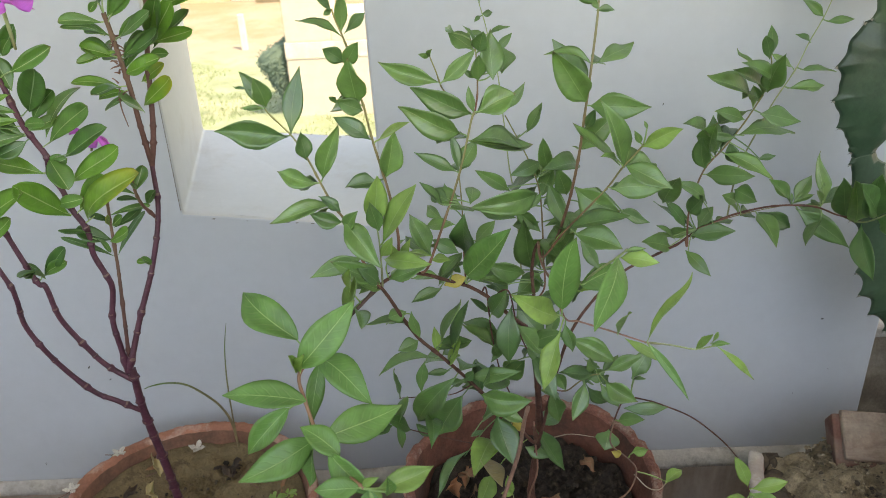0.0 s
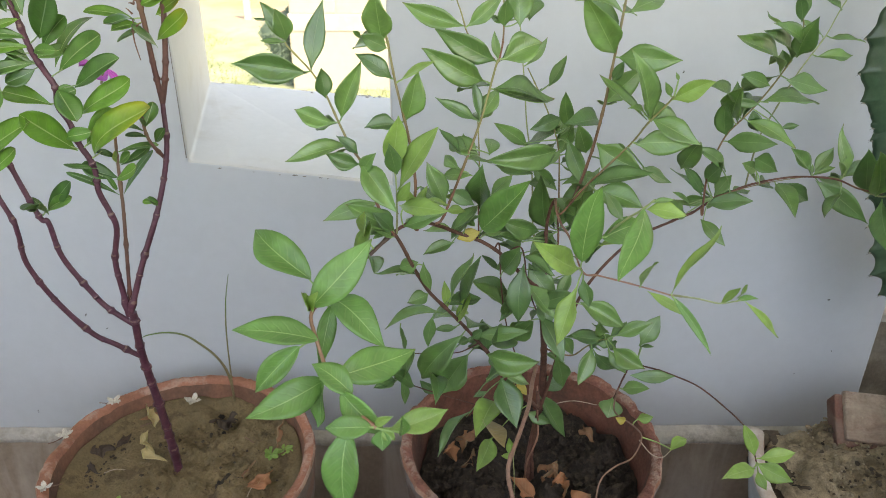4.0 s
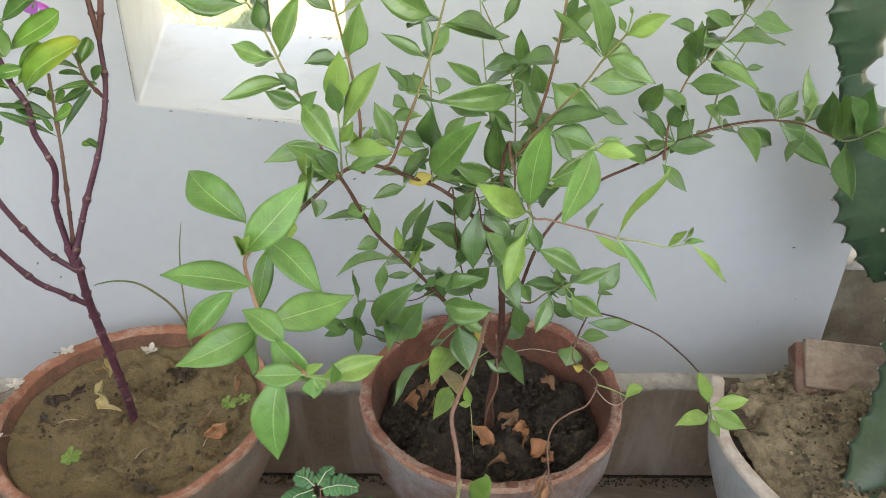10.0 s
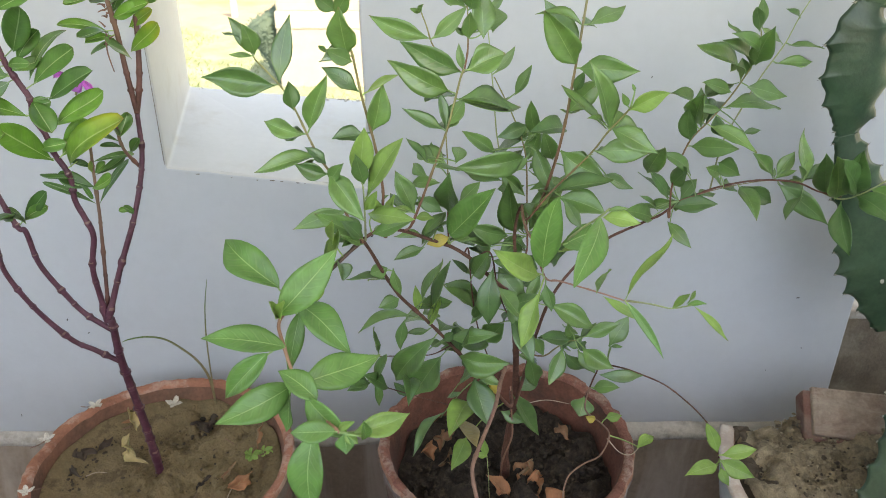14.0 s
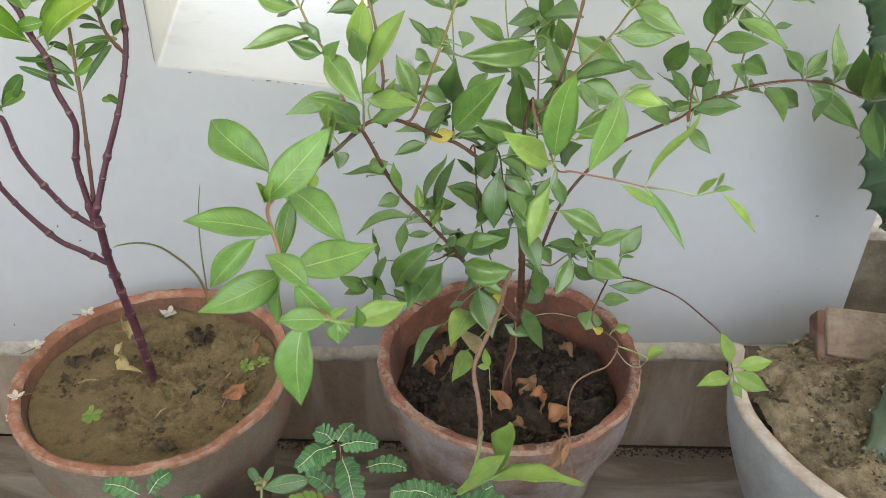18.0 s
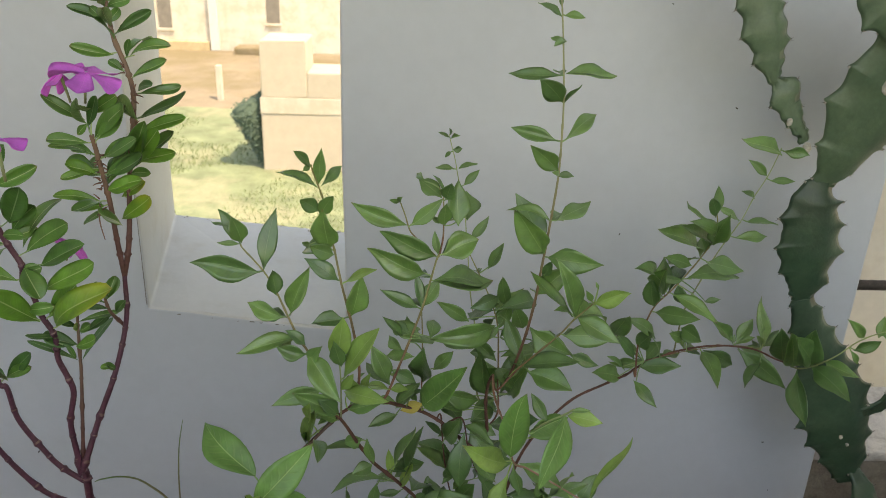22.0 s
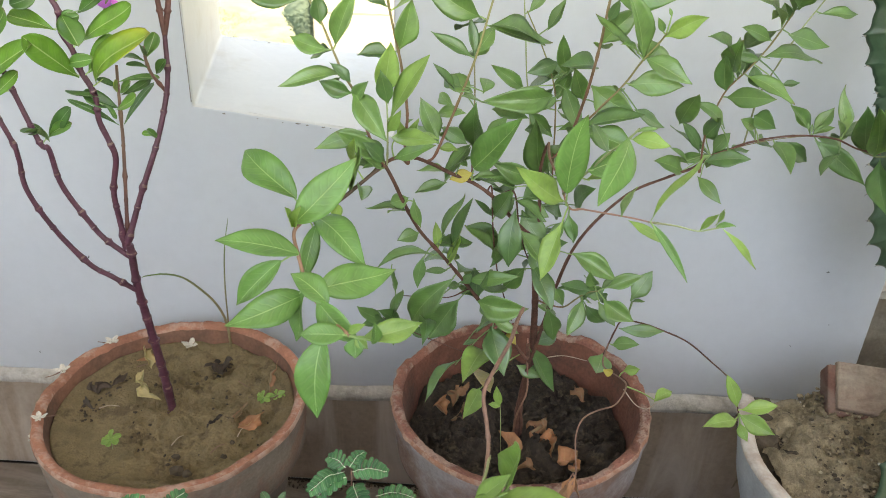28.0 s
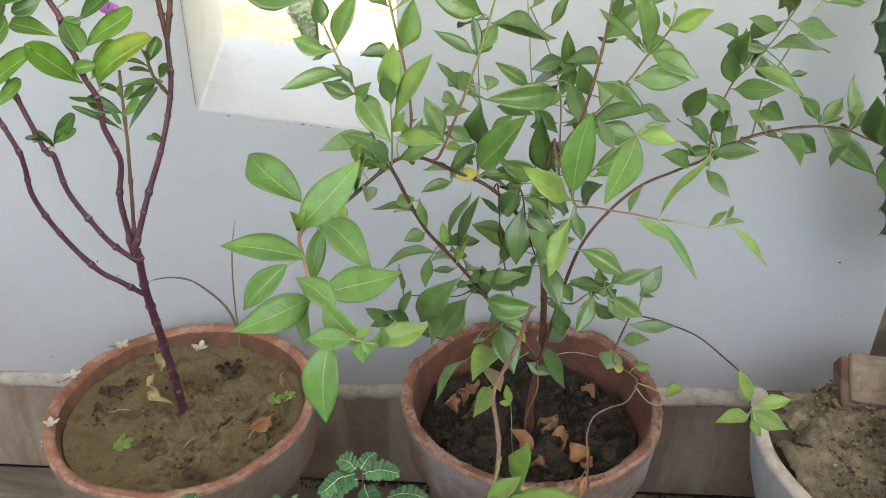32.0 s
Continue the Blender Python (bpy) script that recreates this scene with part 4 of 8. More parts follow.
crumbs("soil_crumbs", 220, in_disc((RIGHT[0] - 0.08, RIGHT[1] + 0.03), 0.095, 0.353), 0.0048, M["sand"], 37, "crumbled sandy clods in the broken pot", "clods")
crumbs("soil_crumbs", 60, in_disc((RIGHT[0] - 0.09, RIGHT[1] + 0.02), 0.095, 0.354), 0.0050, M["clod"], 38, "dark rotted chips among the sandy clods", "grit")
crumbs("soil_crumbs", 200, in_disc((RIGHT[0] - 0.03, RIGHT[1] - 0.01), 0.150, 0.354), 0.0026, M["chip"], 32, "pale grit on the sandy soil", "grit")
crumbs("soil_crumbs", 800, in_disc((RIGHT[0] - 0.01, RIGHT[1] - 0.03), 0.155, 0.352), 0.003, M["clod"], 33, "dark grit on the sandy soil", "grit")
crumbs("soil_crumbs", 46, lambda R: (RIGHT[0] - 0.196 + R.uniform(-0.006, 0.028), RIGHT[1] + R.uniform(-0.04, 0.10), 0.338 + R.uniform(-0.012, 0.008)), 0.022, M["clod"], 34, "dark damp clods along the pot wall", "clods")
crumbs("floor_crumbs", 1500, lambda R: (R.uniform(-0.6, 0.5), 0.974 - 0.022 * R.random() ** 2.5, 0.001), 0.0030, M["clod"], 14, "dirt crumbs in the corner of the floor", "dirt")

# old brick leaning in the pot
brick = thing("brick", (0.495, 0.833, 0.372), "old red brick crusted with mortar, leaning in the pot", "brick")
brick.rotation_euler = (radians(36), 0, radians(-11))
part("core", box(0.0, 0.23, -0.036, 0.036, -0.036, 0.0, 0.004, 0.002, 1), M["brick"], brick)
part("crust", box(0.012, 0.234, -0.030, 0.041, -0.004, 0.006, 0.003, 0.0045, 7), M["mortar"], brick, "grey weathered mortar crust")

# front pot with weeds
FRONT = (-0.135, 0.435, 0.0)
front_pot = thing("plant_pot", FRONT, "plain reddish terracotta pot full of weeds", "plant pot", "clay pots")
for nm, prof, m in (("body", CLAY, "terra_red"), ("rim", EDGE + RIM[1:], "terra_red"), ("lining", INNER, "terra_in")):
    v, f = lathe([(r * 0.80, z * 0.98) for r, z in prof], 72, 0.02, 30)
    link(nm, v, f, M[m], front_pot)
fs = tagged(soil("potting_soil", 0.117, 0.318, M["loam"], None, 0.005, 40, 0.004), "damp dark soil under the weeds", "soil")
fs.location = FRONT


# ---- plants ----
def plant_tools(root, default, shape, node, swell, girth, fine, slim=1.0):
    o = root.location.copy()

    def B(name, material, r0, r1, pts):
        return tube(name, pts, r0 * girth / 1000, r1 * girth / 1000, M[material], root, o, n=fine, node=node, swell=swell)

    def L(b, kind, base, tip, width, roll, foot=None):
        return leaf(b, o, kind or default, base, tip, width * (slim if kind in ("", "vb", "vy") else 1.0), roll, foot, "broad" if kind == "b" else shape)
    return B, L


shrub = thing("shrub", (0.083, 0.79, 0.298), "leafy green shrub with brown twigs growing in the terracotta pot", "shrub")
B, L = plant_tools(shrub, "", "ovate", 0.027, 0.3, 0.67, 8, 0.97)
b = B("main_stem", "bark", 7.4, 4.8, [(0.083, 0.790, 0.288), (0.083, 0.785, 0.344), (0.087, 0.780, 0.395), (0.090, 0.770, 0.447), (0.089, 0.760, 0.496), (0.085, 0.745, 0.553), (0.079, 0.735, 0.602), (0.075, 0.725, 0.635)])
L(b, "", (0.119, 0.732, 0.615), (0.170, 0.723, 0.588), 0.026, 8, (0.078, 0.732, 0.612))
L(b, "", (0.079, 0.734, 0.609), (0.091, 0.758, 0.570), 0.021, -5)
L(b, "", (0.075, 0.729, 0.623), (0.084, 0.712, 0.596), 0.023, -8, (0.077, 0.729, 0.623))
L(b, "", (0.076, 0.731, 0.623), (0.066, 0.760, 0.617), 0.021, -8)
L(b, "", (0.063, 0.738, 0.586), (0.045, 0.745, 0.567), 0.018, -44, (0.081, 0.738, 0.588))
L(b, "", (0.101, 0.750, 0.531), (0.113, 0.755, 0.481), 0.023, 8, (0.086, 0.750, 0.533))
L(b, "", (0.088, 0.752, 0.531), (0.115, 0.774, 0.506), 0.021, -10)
L(b, "", (0.085, 0.766, 0.468), (0.123, 0.762, 0.397), 0.026, -17, (0.089, 0.766, 0.468))
L(b, "", (0.091, 0.768, 0.467), (0.125, 0.812, 0.446), 0.024, -4)
L(b, "", (0.074, 0.775, 0.426), (0.105, 0.765, 0.416), 0.017, 29, (0.088, 0.775, 0.421))
L(b, "", (0.090, 0.777, 0.421), (0.112, 0.796, 0.419), 0.014, 38)
L(b, "", (0.060, 0.725, 0.667), (0.090, 0.710, 0.631), 0.028, 16, (0.075, 0.725, 0.635))
L(b, "", (0.073, 0.727, 0.634), (0.044, 0.756, 0.622), 0.026, 30)
L(b, "", (0.060, 0.725, 0.678), (0.088, 0.715, 0.665), 0.019, 34, (0.075, 0.725, 0.635))
L(b, "", (0.077, 0.727, 0.635), (0.097, 0.744, 0.636), 0.018, -35)
L(b, "", (0.106, 0.725, 0.658), (0.091, 0.700, 0.637), 0.014, 7, (0.075, 0.725, 0.635))
L(b, "", (0.074, 0.727, 0.633), (0.063, 0.742, 0.609), 0.011, -3)
B("stem_strand", "bark", 2.6, 1.8, [(0.089, 0.786, 0.290), (0.088, 0.781, 0.330), (0.082, 0.779, 0.370), (0.085, 0.772, 0.415), (0.094, 0.766, 0.455), (0.092, 0.756, 0.500)])
B("stem_strand", "red", 1.9, 1.4, [(0.078, 0.785, 0.290), (0.080, 0.778, 0.340), (0.090, 0.774, 0.385), (0.087, 0.766, 0.430), (0.083, 0.757, 0.480)])
b = B("upper_stem", "bark", 3.2, 2.2, [(0.079, 0.735, 0.602), (0.080, 0.725, 0.635), (0.078, 0.718, 0.671), (0.074, 0.710, 0.711), (0.075, 0.700, 0.741), (0.078, 0.690, 0.757)])
L(b, "", (0.114, 0.717, 0.677), (0.123, 0.660, 0.725), 0.024, 70, (0.077, 0.717, 0.677))
L(b, "", (0.079, 0.719, 0.675), (0.106, 0.756, 0.646), 0.021, 30)
L(b, "", (0.052, 0.715, 0.686), (0.024, 0.699, 0.674), 0.019, -22, (0.076, 0.715, 0.685))
L(b, "", (0.076, 0.717, 0.683), (0.078, 0.735, 0.664), 0.016, 31)
L(b, "", (0.052, 0.712, 0.701), (0.033, 0.719, 0.713), 0.013, -41, (0.075, 0.712, 0.703))
L(b, "", (0.052, 0.712, 0.698), (0.023, 0.699, 0.714), 0.012, -3, (0.075, 0.712, 0.700))
L(b, "", (0.074, 0.715, 0.699), (0.071, 0.737, 0.691), 0.010, -10)
L(b, "", (0.030, 0.721, 0.659), (0.010, 0.717, 0.681), 0.009, 14, (0.078, 0.721, 0.658))
L(b, "", (0.042, 0.729, 0.627), (0.001, 0.736, 0.639), 0.023, -14, (0.080, 0.729, 0.621))
L(b, "", (0.077, 0.731, 0.622), (0.048, 0.755, 0.627), 0.022, 24)
L(b, "", (0.055, 0.721, 0.656), (0.048, 0.708, 0.609), 0.024, -5, (0.079, 0.721, 0.656))
L(b, "", (0.077, 0.722, 0.653), (0.057, 0.733, 0.626), 0.020, -13)
L(b, "", (0.040, 0.735, 0.607), (0.028, 0.718, 0.643), 0.013, -8, (0.079, 0.735, 0.602))
L(b, "", (0.079, 0.737, 0.600), (0.073, 0.762, 0.572), 0.012, -28)
b = B("left_branch", "bark", 3.2, 2.4, [(0.075, 0.725, 0.635), (0.076, 0.720, 0.635), (0.051, 0.705, 0.665), (0.028, 0.692, 0.696), (0.006, 0.688, 0.713), (-0.015, 0.680, 0.725), (-0.034, 0.660, 0.743), (-0.051, 0.635, 0.759), (-0.063, 0.612, 0.766), (-0.072, 0.604, 0.763)])
L(b, "y", (0.008, 0.687, 0.723), (-0.016, 0.683, 0.717), 0.014, -38, (0.005, 0.687, 0.714))
L(b, "", (-0.019, 0.676, 0.730), (0.003, 0.667, 0.761), 0.012, 5)
L(b, "", (-0.016, 0.677, 0.730), (0.011, 0.686, 0.741), 0.010, -32)
L(b, "", (-0.005, 0.682, 0.737), (0.001, 0.673, 0.736), 0.007, 14, (-0.010, 0.682, 0.722))
L(b, "", (0.010, 0.688, 0.719), (0.028, 0.692, 0.720), 0.011, 11, (0.006, 0.688, 0.713))
L(b, "", (-0.018, 0.680, 0.715), (-0.048, 0.663, 0.710), 0.013, -4, (-0.015, 0.680, 0.725))
L(b, "", (-0.017, 0.681, 0.725), (-0.049, 0.692, 0.721), 0.013, 16)
L(b, "p", (-0.066, 0.612, 0.786), (-0.023, 0.580, 0.796), 0.018, 6, (-0.063, 0.612, 0.766))
L(b, "", (-0.064, 0.611, 0.766), (-0.026, 0.600, 0.785), 0.014, 18)
L(b, "", (-0.063, 0.614, 0.765), (-0.048, 0.650, 0.759), 0.012, -22)
L(b, "", (-0.070, 0.606, 0.764), (-0.098, 0.609, 0.783), 0.018, 1)
L(b, "", (-0.070, 0.609, 0.763), (-0.078, 0.635, 0.760), 0.016, -38)
L(b, "", (-0.076, 0.604, 0.763), (-0.087, 0.587, 0.766), 0.007, -5, (-0.072, 0.604, 0.763))
b = B("drooping_branch", "bark2", 2.6, 1.8, [(-0.072, 0.604, 0.763), (-0.089, 0.590, 0.751), (-0.105, 0.575, 0.741), (-0.113, 0.560, 0.740), (-0.118, 0.520, 0.752), (-0.120, 0.485, 0.763), (-0.121, 0.473, 0.761), (-0.116, 0.460, 0.755), (-0.111, 0.450, 0.746), (-0.104, 0.435, 0.741), (-0.092, 0.415, 0.739), (-0.078, 0.395, 0.740), (-0.067, 0.383, 0.739)])
L(b, "", (-0.091, 0.588, 0.749), (-0.082, 0.547, 0.756), 0.014, -31)
L(b, "p", (-0.107, 0.572, 0.740), (-0.108, 0.550, 0.732), 0.010, -25)
L(b, "p", (-0.095, 0.592, 0.765), (-0.091, 0.570, 0.800), 0.013, -2, (-0.086, 0.592, 0.752))
L(b, "b", (-0.125, 0.505, 0.775), (-0.174, 0.548, 0.794), 0.028, -10, (-0.118, 0.505, 0.756))
L(b, "b", (-0.121, 0.478, 0.768), (-0.077, 0.494, 0.815), 0.027, 20, (-0.120, 0.482, 0.763))
L(b, "b", (-0.113, 0.453, 0.757), (-0.172, 0.452, 0.765), 0.023, 12)
L(b, "b", (-0.127, 0.455, 0.750), (-0.160, 0.447, 0.715), 0.019, -12, (-0.114, 0.457, 0.754))
L(b, "b", (-0.111, 0.500, 0.763), (-0.068, 0.465, 0.743), 0.026, -8, (-0.119, 0.505, 0.757))
L(b, "b", (-0.110, 0.500, 0.756), (-0.118, 0.475, 0.715), 0.015, -30, (-0.119, 0.502, 0.757))
L(b, "b", (-0.097, 0.430, 0.743), (-0.046, 0.464, 0.742), 0.027, 8, (-0.103, 0.433, 0.741))
L(b, "b", (-0.084, 0.405, 0.748), (-0.112, 0.421, 0.760), 0.018, 10, (-0.089, 0.410, 0.740))
L(b, "b", (-0.092, 0.408, 0.748), (-0.060, 0.384, 0.732), 0.019, 30, (-0.090, 0.412, 0.740))
L(b, "b", (-0.109, 0.443, 0.730), (-0.158, 0.412, 0.721), 0.025, -14, (-0.106, 0.440, 0.742))
L(b, "b", (-0.107, 0.440, 0.735), (-0.114, 0.430, 0.698), 0.019, 35, (-0.105, 0.436, 0.741))
L(b, "b", (-0.070, 0.384, 0.739), (-0.100, 0.386, 0.736), 0.016, -6, (-0.067, 0.383, 0.739))
L(b, "b", (-0.085, 0.388, 0.734), (-0.088, 0.370, 0.681), 0.025, 6, (-0.078, 0.394, 0.740))
L(b, "p", (-0.061, 0.381, 0.739), (-0.022, 0.400, 0.741), 0.017, 8, (-0.067, 0.383, 0.739))
L(b, "b", (-0.051, 0.379, 0.737), (-0.050, 0.373, 0.758), 0.008, 40, (-0.064, 0.382, 0.739))
L(b, "b", (-0.064, 0.382, 0.738), (-0.063, 0.377, 0.726), 0.013, 10)
L(b, "p", (-0.064, 0.383, 0.740), (-0.055, 0.380, 0.732), 0.008, 22, (-0.067, 0.383, 0.739))
L(b, "p", (-0.068, 0.384, 0.740), (-0.056, 0.380, 0.751), 0.006, 20)
L(b, "p", (-0.122, 0.481, 0.763), (-0.125, 0.470, 0.785), 0.012, 60, (-0.120, 0.481, 0.762))
L(b, "p", (-0.122, 0.481, 0.763), (-0.113, 0.465, 0.789), 0.010, 18, (-0.120, 0.481, 0.762))
b = B("leaning_stem", "bark", 3.2, 2.4, [(0.084, 0.759, 0.471), (0.081, 0.735, 0.467), (0.054, 0.725, 0.510), (0.021, 0.710, 0.561), (-0.003, 0.690, 0.605), (-0.024, 0.670, 0.643), (-0.042, 0.655, 0.673), (-0.055, 0.635, 0.710), (-0.064, 0.615, 0.744), (-0.070, 0.604, 0.763)])
L(b, "", (-0.051, 0.631, 0.720), (-0.069, 0.634, 0.712), 0.017, -48, (-0.057, 0.631, 0.717))
L(b, "", (-0.047, 0.634, 0.718), (-0.040, 0.633, 0.688), 0.011, 26, (-0.056, 0.634, 0.712))
L(b, "", (-0.057, 0.636, 0.711), (-0.067, 0.655, 0.704), 0.010, 38)
L(b, "", (-0.053, 0.639, 0.702), (-0.092, 0.632, 0.707), 0.013, 36)
L(b, "", (-0.054, 0.641, 0.701), (-0.074, 0.657, 0.690), 0.013, 25)
L(b, "", (-0.043, 0.655, 0.671), (-0.063, 0.641, 0.669), 0.016, -8, (-0.042, 0.655, 0.673))
L(b, "p", (-0.025, 0.670, 0.643), (-0.028, 0.677, 0.673), 0.010, 7)
L(b, "", (-0.021, 0.667, 0.658), (-0.000, 0.658, 0.715), 0.020, -52, (-0.028, 0.667, 0.650))
L(b, "", (-0.026, 0.669, 0.649), (0.010, 0.701, 0.638), 0.020, -5)
L(b, "", (-0.011, 0.677, 0.635), (0.008, 0.682, 0.699), 0.022, -50, (-0.017, 0.677, 0.630))
L(b, "", (-0.018, 0.680, 0.628), (-0.041, 0.724, 0.603), 0.018, -6)
L(b, "p", (-0.015, 0.680, 0.621), (-0.003, 0.665, 0.665), 0.015, -34, (-0.014, 0.680, 0.624))
L(b, "", (-0.026, 0.671, 0.638), (-0.089, 0.677, 0.614), 0.022, 40, (-0.023, 0.671, 0.641))
L(b, "", (-0.022, 0.674, 0.639), (-0.010, 0.726, 0.605), 0.020, 3)
L(b, "", (-0.039, 0.666, 0.639), (-0.044, 0.661, 0.604), 0.014, -30, (-0.029, 0.666, 0.652))
L(b, "", (-0.028, 0.668, 0.651), (-0.010, 0.690, 0.643), 0.013, 5)
L(b, "", (-0.014, 0.683, 0.614), (-0.039, 0.673, 0.617), 0.009, 4, (-0.010, 0.683, 0.619))
L(b, "", (-0.008, 0.689, 0.601), (-0.053, 0.703, 0.532), 0.032, -20, (-0.004, 0.689, 0.608))
L(b, "", (-0.004, 0.691, 0.606), (0.004, 0.743, 0.573), 0.031, 1)
L(b, "", (-0.002, 0.701, 0.567), (-0.034, 0.700, 0.512), 0.036, -11, (0.011, 0.701, 0.580))
L(b, "", (0.011, 0.704, 0.578), (0.012, 0.744, 0.547), 0.033, -4)
L(b, "", (-0.042, 0.694, 0.546), (-0.036, 0.630, 0.555), 0.021, -21, (0.003, 0.694, 0.596))
L(b, "", (0.005, 0.693, 0.597), (0.060, 0.674, 0.616), 0.018, 5)
L(b, "", (0.018, 0.709, 0.563), (0.013, 0.715, 0.600), 0.021, 11)
L(b, "", (0.017, 0.710, 0.564), (-0.002, 0.726, 0.560), 0.020, 23)
L(b, "", (0.018, 0.709, 0.562), (0.073, 0.680, 0.573), 0.032, 39, (0.020, 0.709, 0.564))
L(b, "", (0.020, 0.712, 0.564), (0.016, 0.770, 0.565), 0.027, 36)
L(b, "", (0.000, 0.694, 0.592), (0.011, 0.687, 0.608), 0.011, 27, (0.003, 0.694, 0.596))
L(b, "", (0.000, 0.696, 0.588), (-0.015, 0.703, 0.582), 0.010, -7, (0.004, 0.696, 0.593))
L(b, "", (0.036, 0.720, 0.521), (0.053, 0.680, 0.482), 0.035, -9, (0.042, 0.720, 0.528))
L(b, "", (0.041, 0.722, 0.526), (0.021, 0.754, 0.493), 0.028, 4)
L(b, "", (0.035, 0.718, 0.534), (0.068, 0.711, 0.519), 0.015, -6, (0.038, 0.718, 0.536))
L(b, "", (0.037, 0.720, 0.535), (0.024, 0.751, 0.531), 0.015, -32)
L(b, "y", (0.054, 0.725, 0.510), (0.066, 0.714, 0.501), 0.011, -9)
L(b, "p", (0.030, 0.725, 0.482), (0.007, 0.660, 0.485), 0.031, 7, (0.054, 0.725, 0.510))
L(b, "c", (0.017, 0.726, 0.461), (0.037, 0.640, 0.490), 0.030, -44, (0.056, 0.726, 0.507))
L(b, "p", (0.029, 0.733, 0.421), (0.010, 0.680, 0.417), 0.023, -15, (0.075, 0.733, 0.476))
L(b, "", (0.002, 0.721, 0.470), (-0.035, 0.680, 0.438), 0.021, 47, (0.045, 0.721, 0.525))
L(b, "", (0.045, 0.721, 0.522), (0.046, 0.727, 0.477), 0.020, 6)
L(b, "", (0.005, 0.718, 0.494), (0.021, 0.718, 0.503), 0.007, -5, (0.038, 0.718, 0.536))
b = B("thin_twig", "bark", 1.2, 0.8, [(0.070, 0.731, 0.485), (0.038, 0.730, 0.465), (-0.001, 0.710, 0.493), (-0.034, 0.690, 0.521), (-0.059, 0.670, 0.547), (-0.079, 0.655, 0.569)])
L(b, "", (-0.071, 0.661, 0.557), (-0.058, 0.645, 0.611), 0.019, -44, (-0.070, 0.661, 0.560))
L(b, "", (-0.073, 0.659, 0.564), (-0.069, 0.659, 0.531), 0.011, -30)
L(b, "", (-0.034, 0.690, 0.522), (-0.054, 0.683, 0.544), 0.013, -37)
L(b, "", (-0.077, 0.657, 0.563), (-0.102, 0.630, 0.598), 0.016, -6, (-0.076, 0.657, 0.566))
L(b, "", (-0.059, 0.670, 0.546), (-0.082, 0.640, 0.588), 0.018, 5)
L(b, "", (-0.079, 0.655, 0.567), (-0.098, 0.630, 0.575), 0.013, -17, (-0.079, 0.655, 0.569))
b = B("thin_twig", "bark", 1.0, 0.7, [(0.009, 0.700, 0.582), (-0.011, 0.700, 0.570), (-0.034, 0.695, 0.572), (-0.070, 0.685, 0.578)])
L(b, "", (-0.069, 0.685, 0.578), (-0.073, 0.688, 0.615), 0.012, 69)
b = B("seedling", "green", 0.8, 0.6, [(0.062, 0.735, 0.305), (0.058, 0.712, 0.350), (0.056, 0.700, 0.382), (0.054, 0.695, 0.409), (0.052, 0.690, 0.431)])
L(b, "p", (0.052, 0.690, 0.429), (0.046, 0.690, 0.459), 0.011, -29)
L(b, "p", (0.052, 0.690, 0.429), (0.038, 0.690, 0.432), 0.008, 6)
b = B("left_shoot", "twig", 2.2, 1.0, [(-0.070, 0.604, 0.761), (-0.081, 0.604, 0.783), (-0.092, 0.610, 0.811), (-0.097, 0.612, 0.826), (-0.105, 0.614, 0.838), (-0.114, 0.617, 0.858), (-0.123, 0.620, 0.879), (-0.133, 0.625, 0.895), (-0.143, 0.630, 0.905), (-0.154, 0.635, 0.915), (-0.156, 0.637, 0.918)])
L(b, "", (-0.138, 0.626, 0.896), (-0.200, 0.631, 0.902), 0.026, -48, (-0.136, 0.626, 0.898))
L(b, "", (-0.135, 0.626, 0.898), (-0.124, 0.641, 0.951), 0.018, 16)
L(b, "", (-0.124, 0.620, 0.877), (-0.125, 0.616, 0.903), 0.016, 29)
L(b, "", (-0.112, 0.617, 0.860), (-0.092, 0.606, 0.912), 0.018, 19, (-0.114, 0.617, 0.858))
L(b, "", (-0.116, 0.619, 0.857), (-0.139, 0.645, 0.842), 0.015, -15)
L(b, "", (-0.117, 0.617, 0.857), (-0.153, 0.634, 0.863), 0.017, -29, (-0.114, 0.617, 0.858))
L(b, "", (-0.103, 0.614, 0.839), (-0.157, 0.597, 0.831), 0.018, 4, (-0.105, 0.614, 0.838))
L(b, "", (-0.106, 0.616, 0.836), (-0.120, 0.646, 0.810), 0.015, 19)
L(b, "", (-0.098, 0.612, 0.823), (-0.125, 0.608, 0.834), 0.016, -36, (-0.096, 0.612, 0.824))
L(b, "", (-0.099, 0.613, 0.832), (-0.115, 0.607, 0.850), 0.011, 0)
L(b, "", (-0.155, 0.637, 0.919), (-0.174, 0.640, 0.949), 0.014, -30)
L(b, "", (-0.155, 0.637, 0.919), (-0.161, 0.630, 0.946), 0.017, -7)
L(b, "", (-0.156, 0.637, 0.918), (-0.175, 0.632, 0.921), 0.006, 0)
L(b, "", (-0.165, 0.637, 0.934), (-0.181, 0.641, 0.937), 0.005, 23, (-0.156, 0.637, 0.918))
L(b, "", (-0.083, 0.606, 0.791), (-0.130, 0.598, 0.777), 0.017, -27)
L(b, "", (-0.070, 0.604, 0.765), (-0.109, 0.590, 0.797), 0.019, -10, (-0.071, 0.604, 0.764))
L(b, "", (-0.071, 0.604, 0.765), (-0.088, 0.595, 0.787), 0.016, -4)
L(b, "", (-0.098, 0.612, 0.826), (-0.064, 0.580, 0.793), 0.023, 17)
L(b, "", (-0.096, 0.611, 0.816), (-0.083, 0.603, 0.837), 0.013, 27, (-0.094, 0.611, 0.817))
L(b, "", (-0.070, 0.604, 0.759), (-0.088, 0.587, 0.776), 0.010, -2)
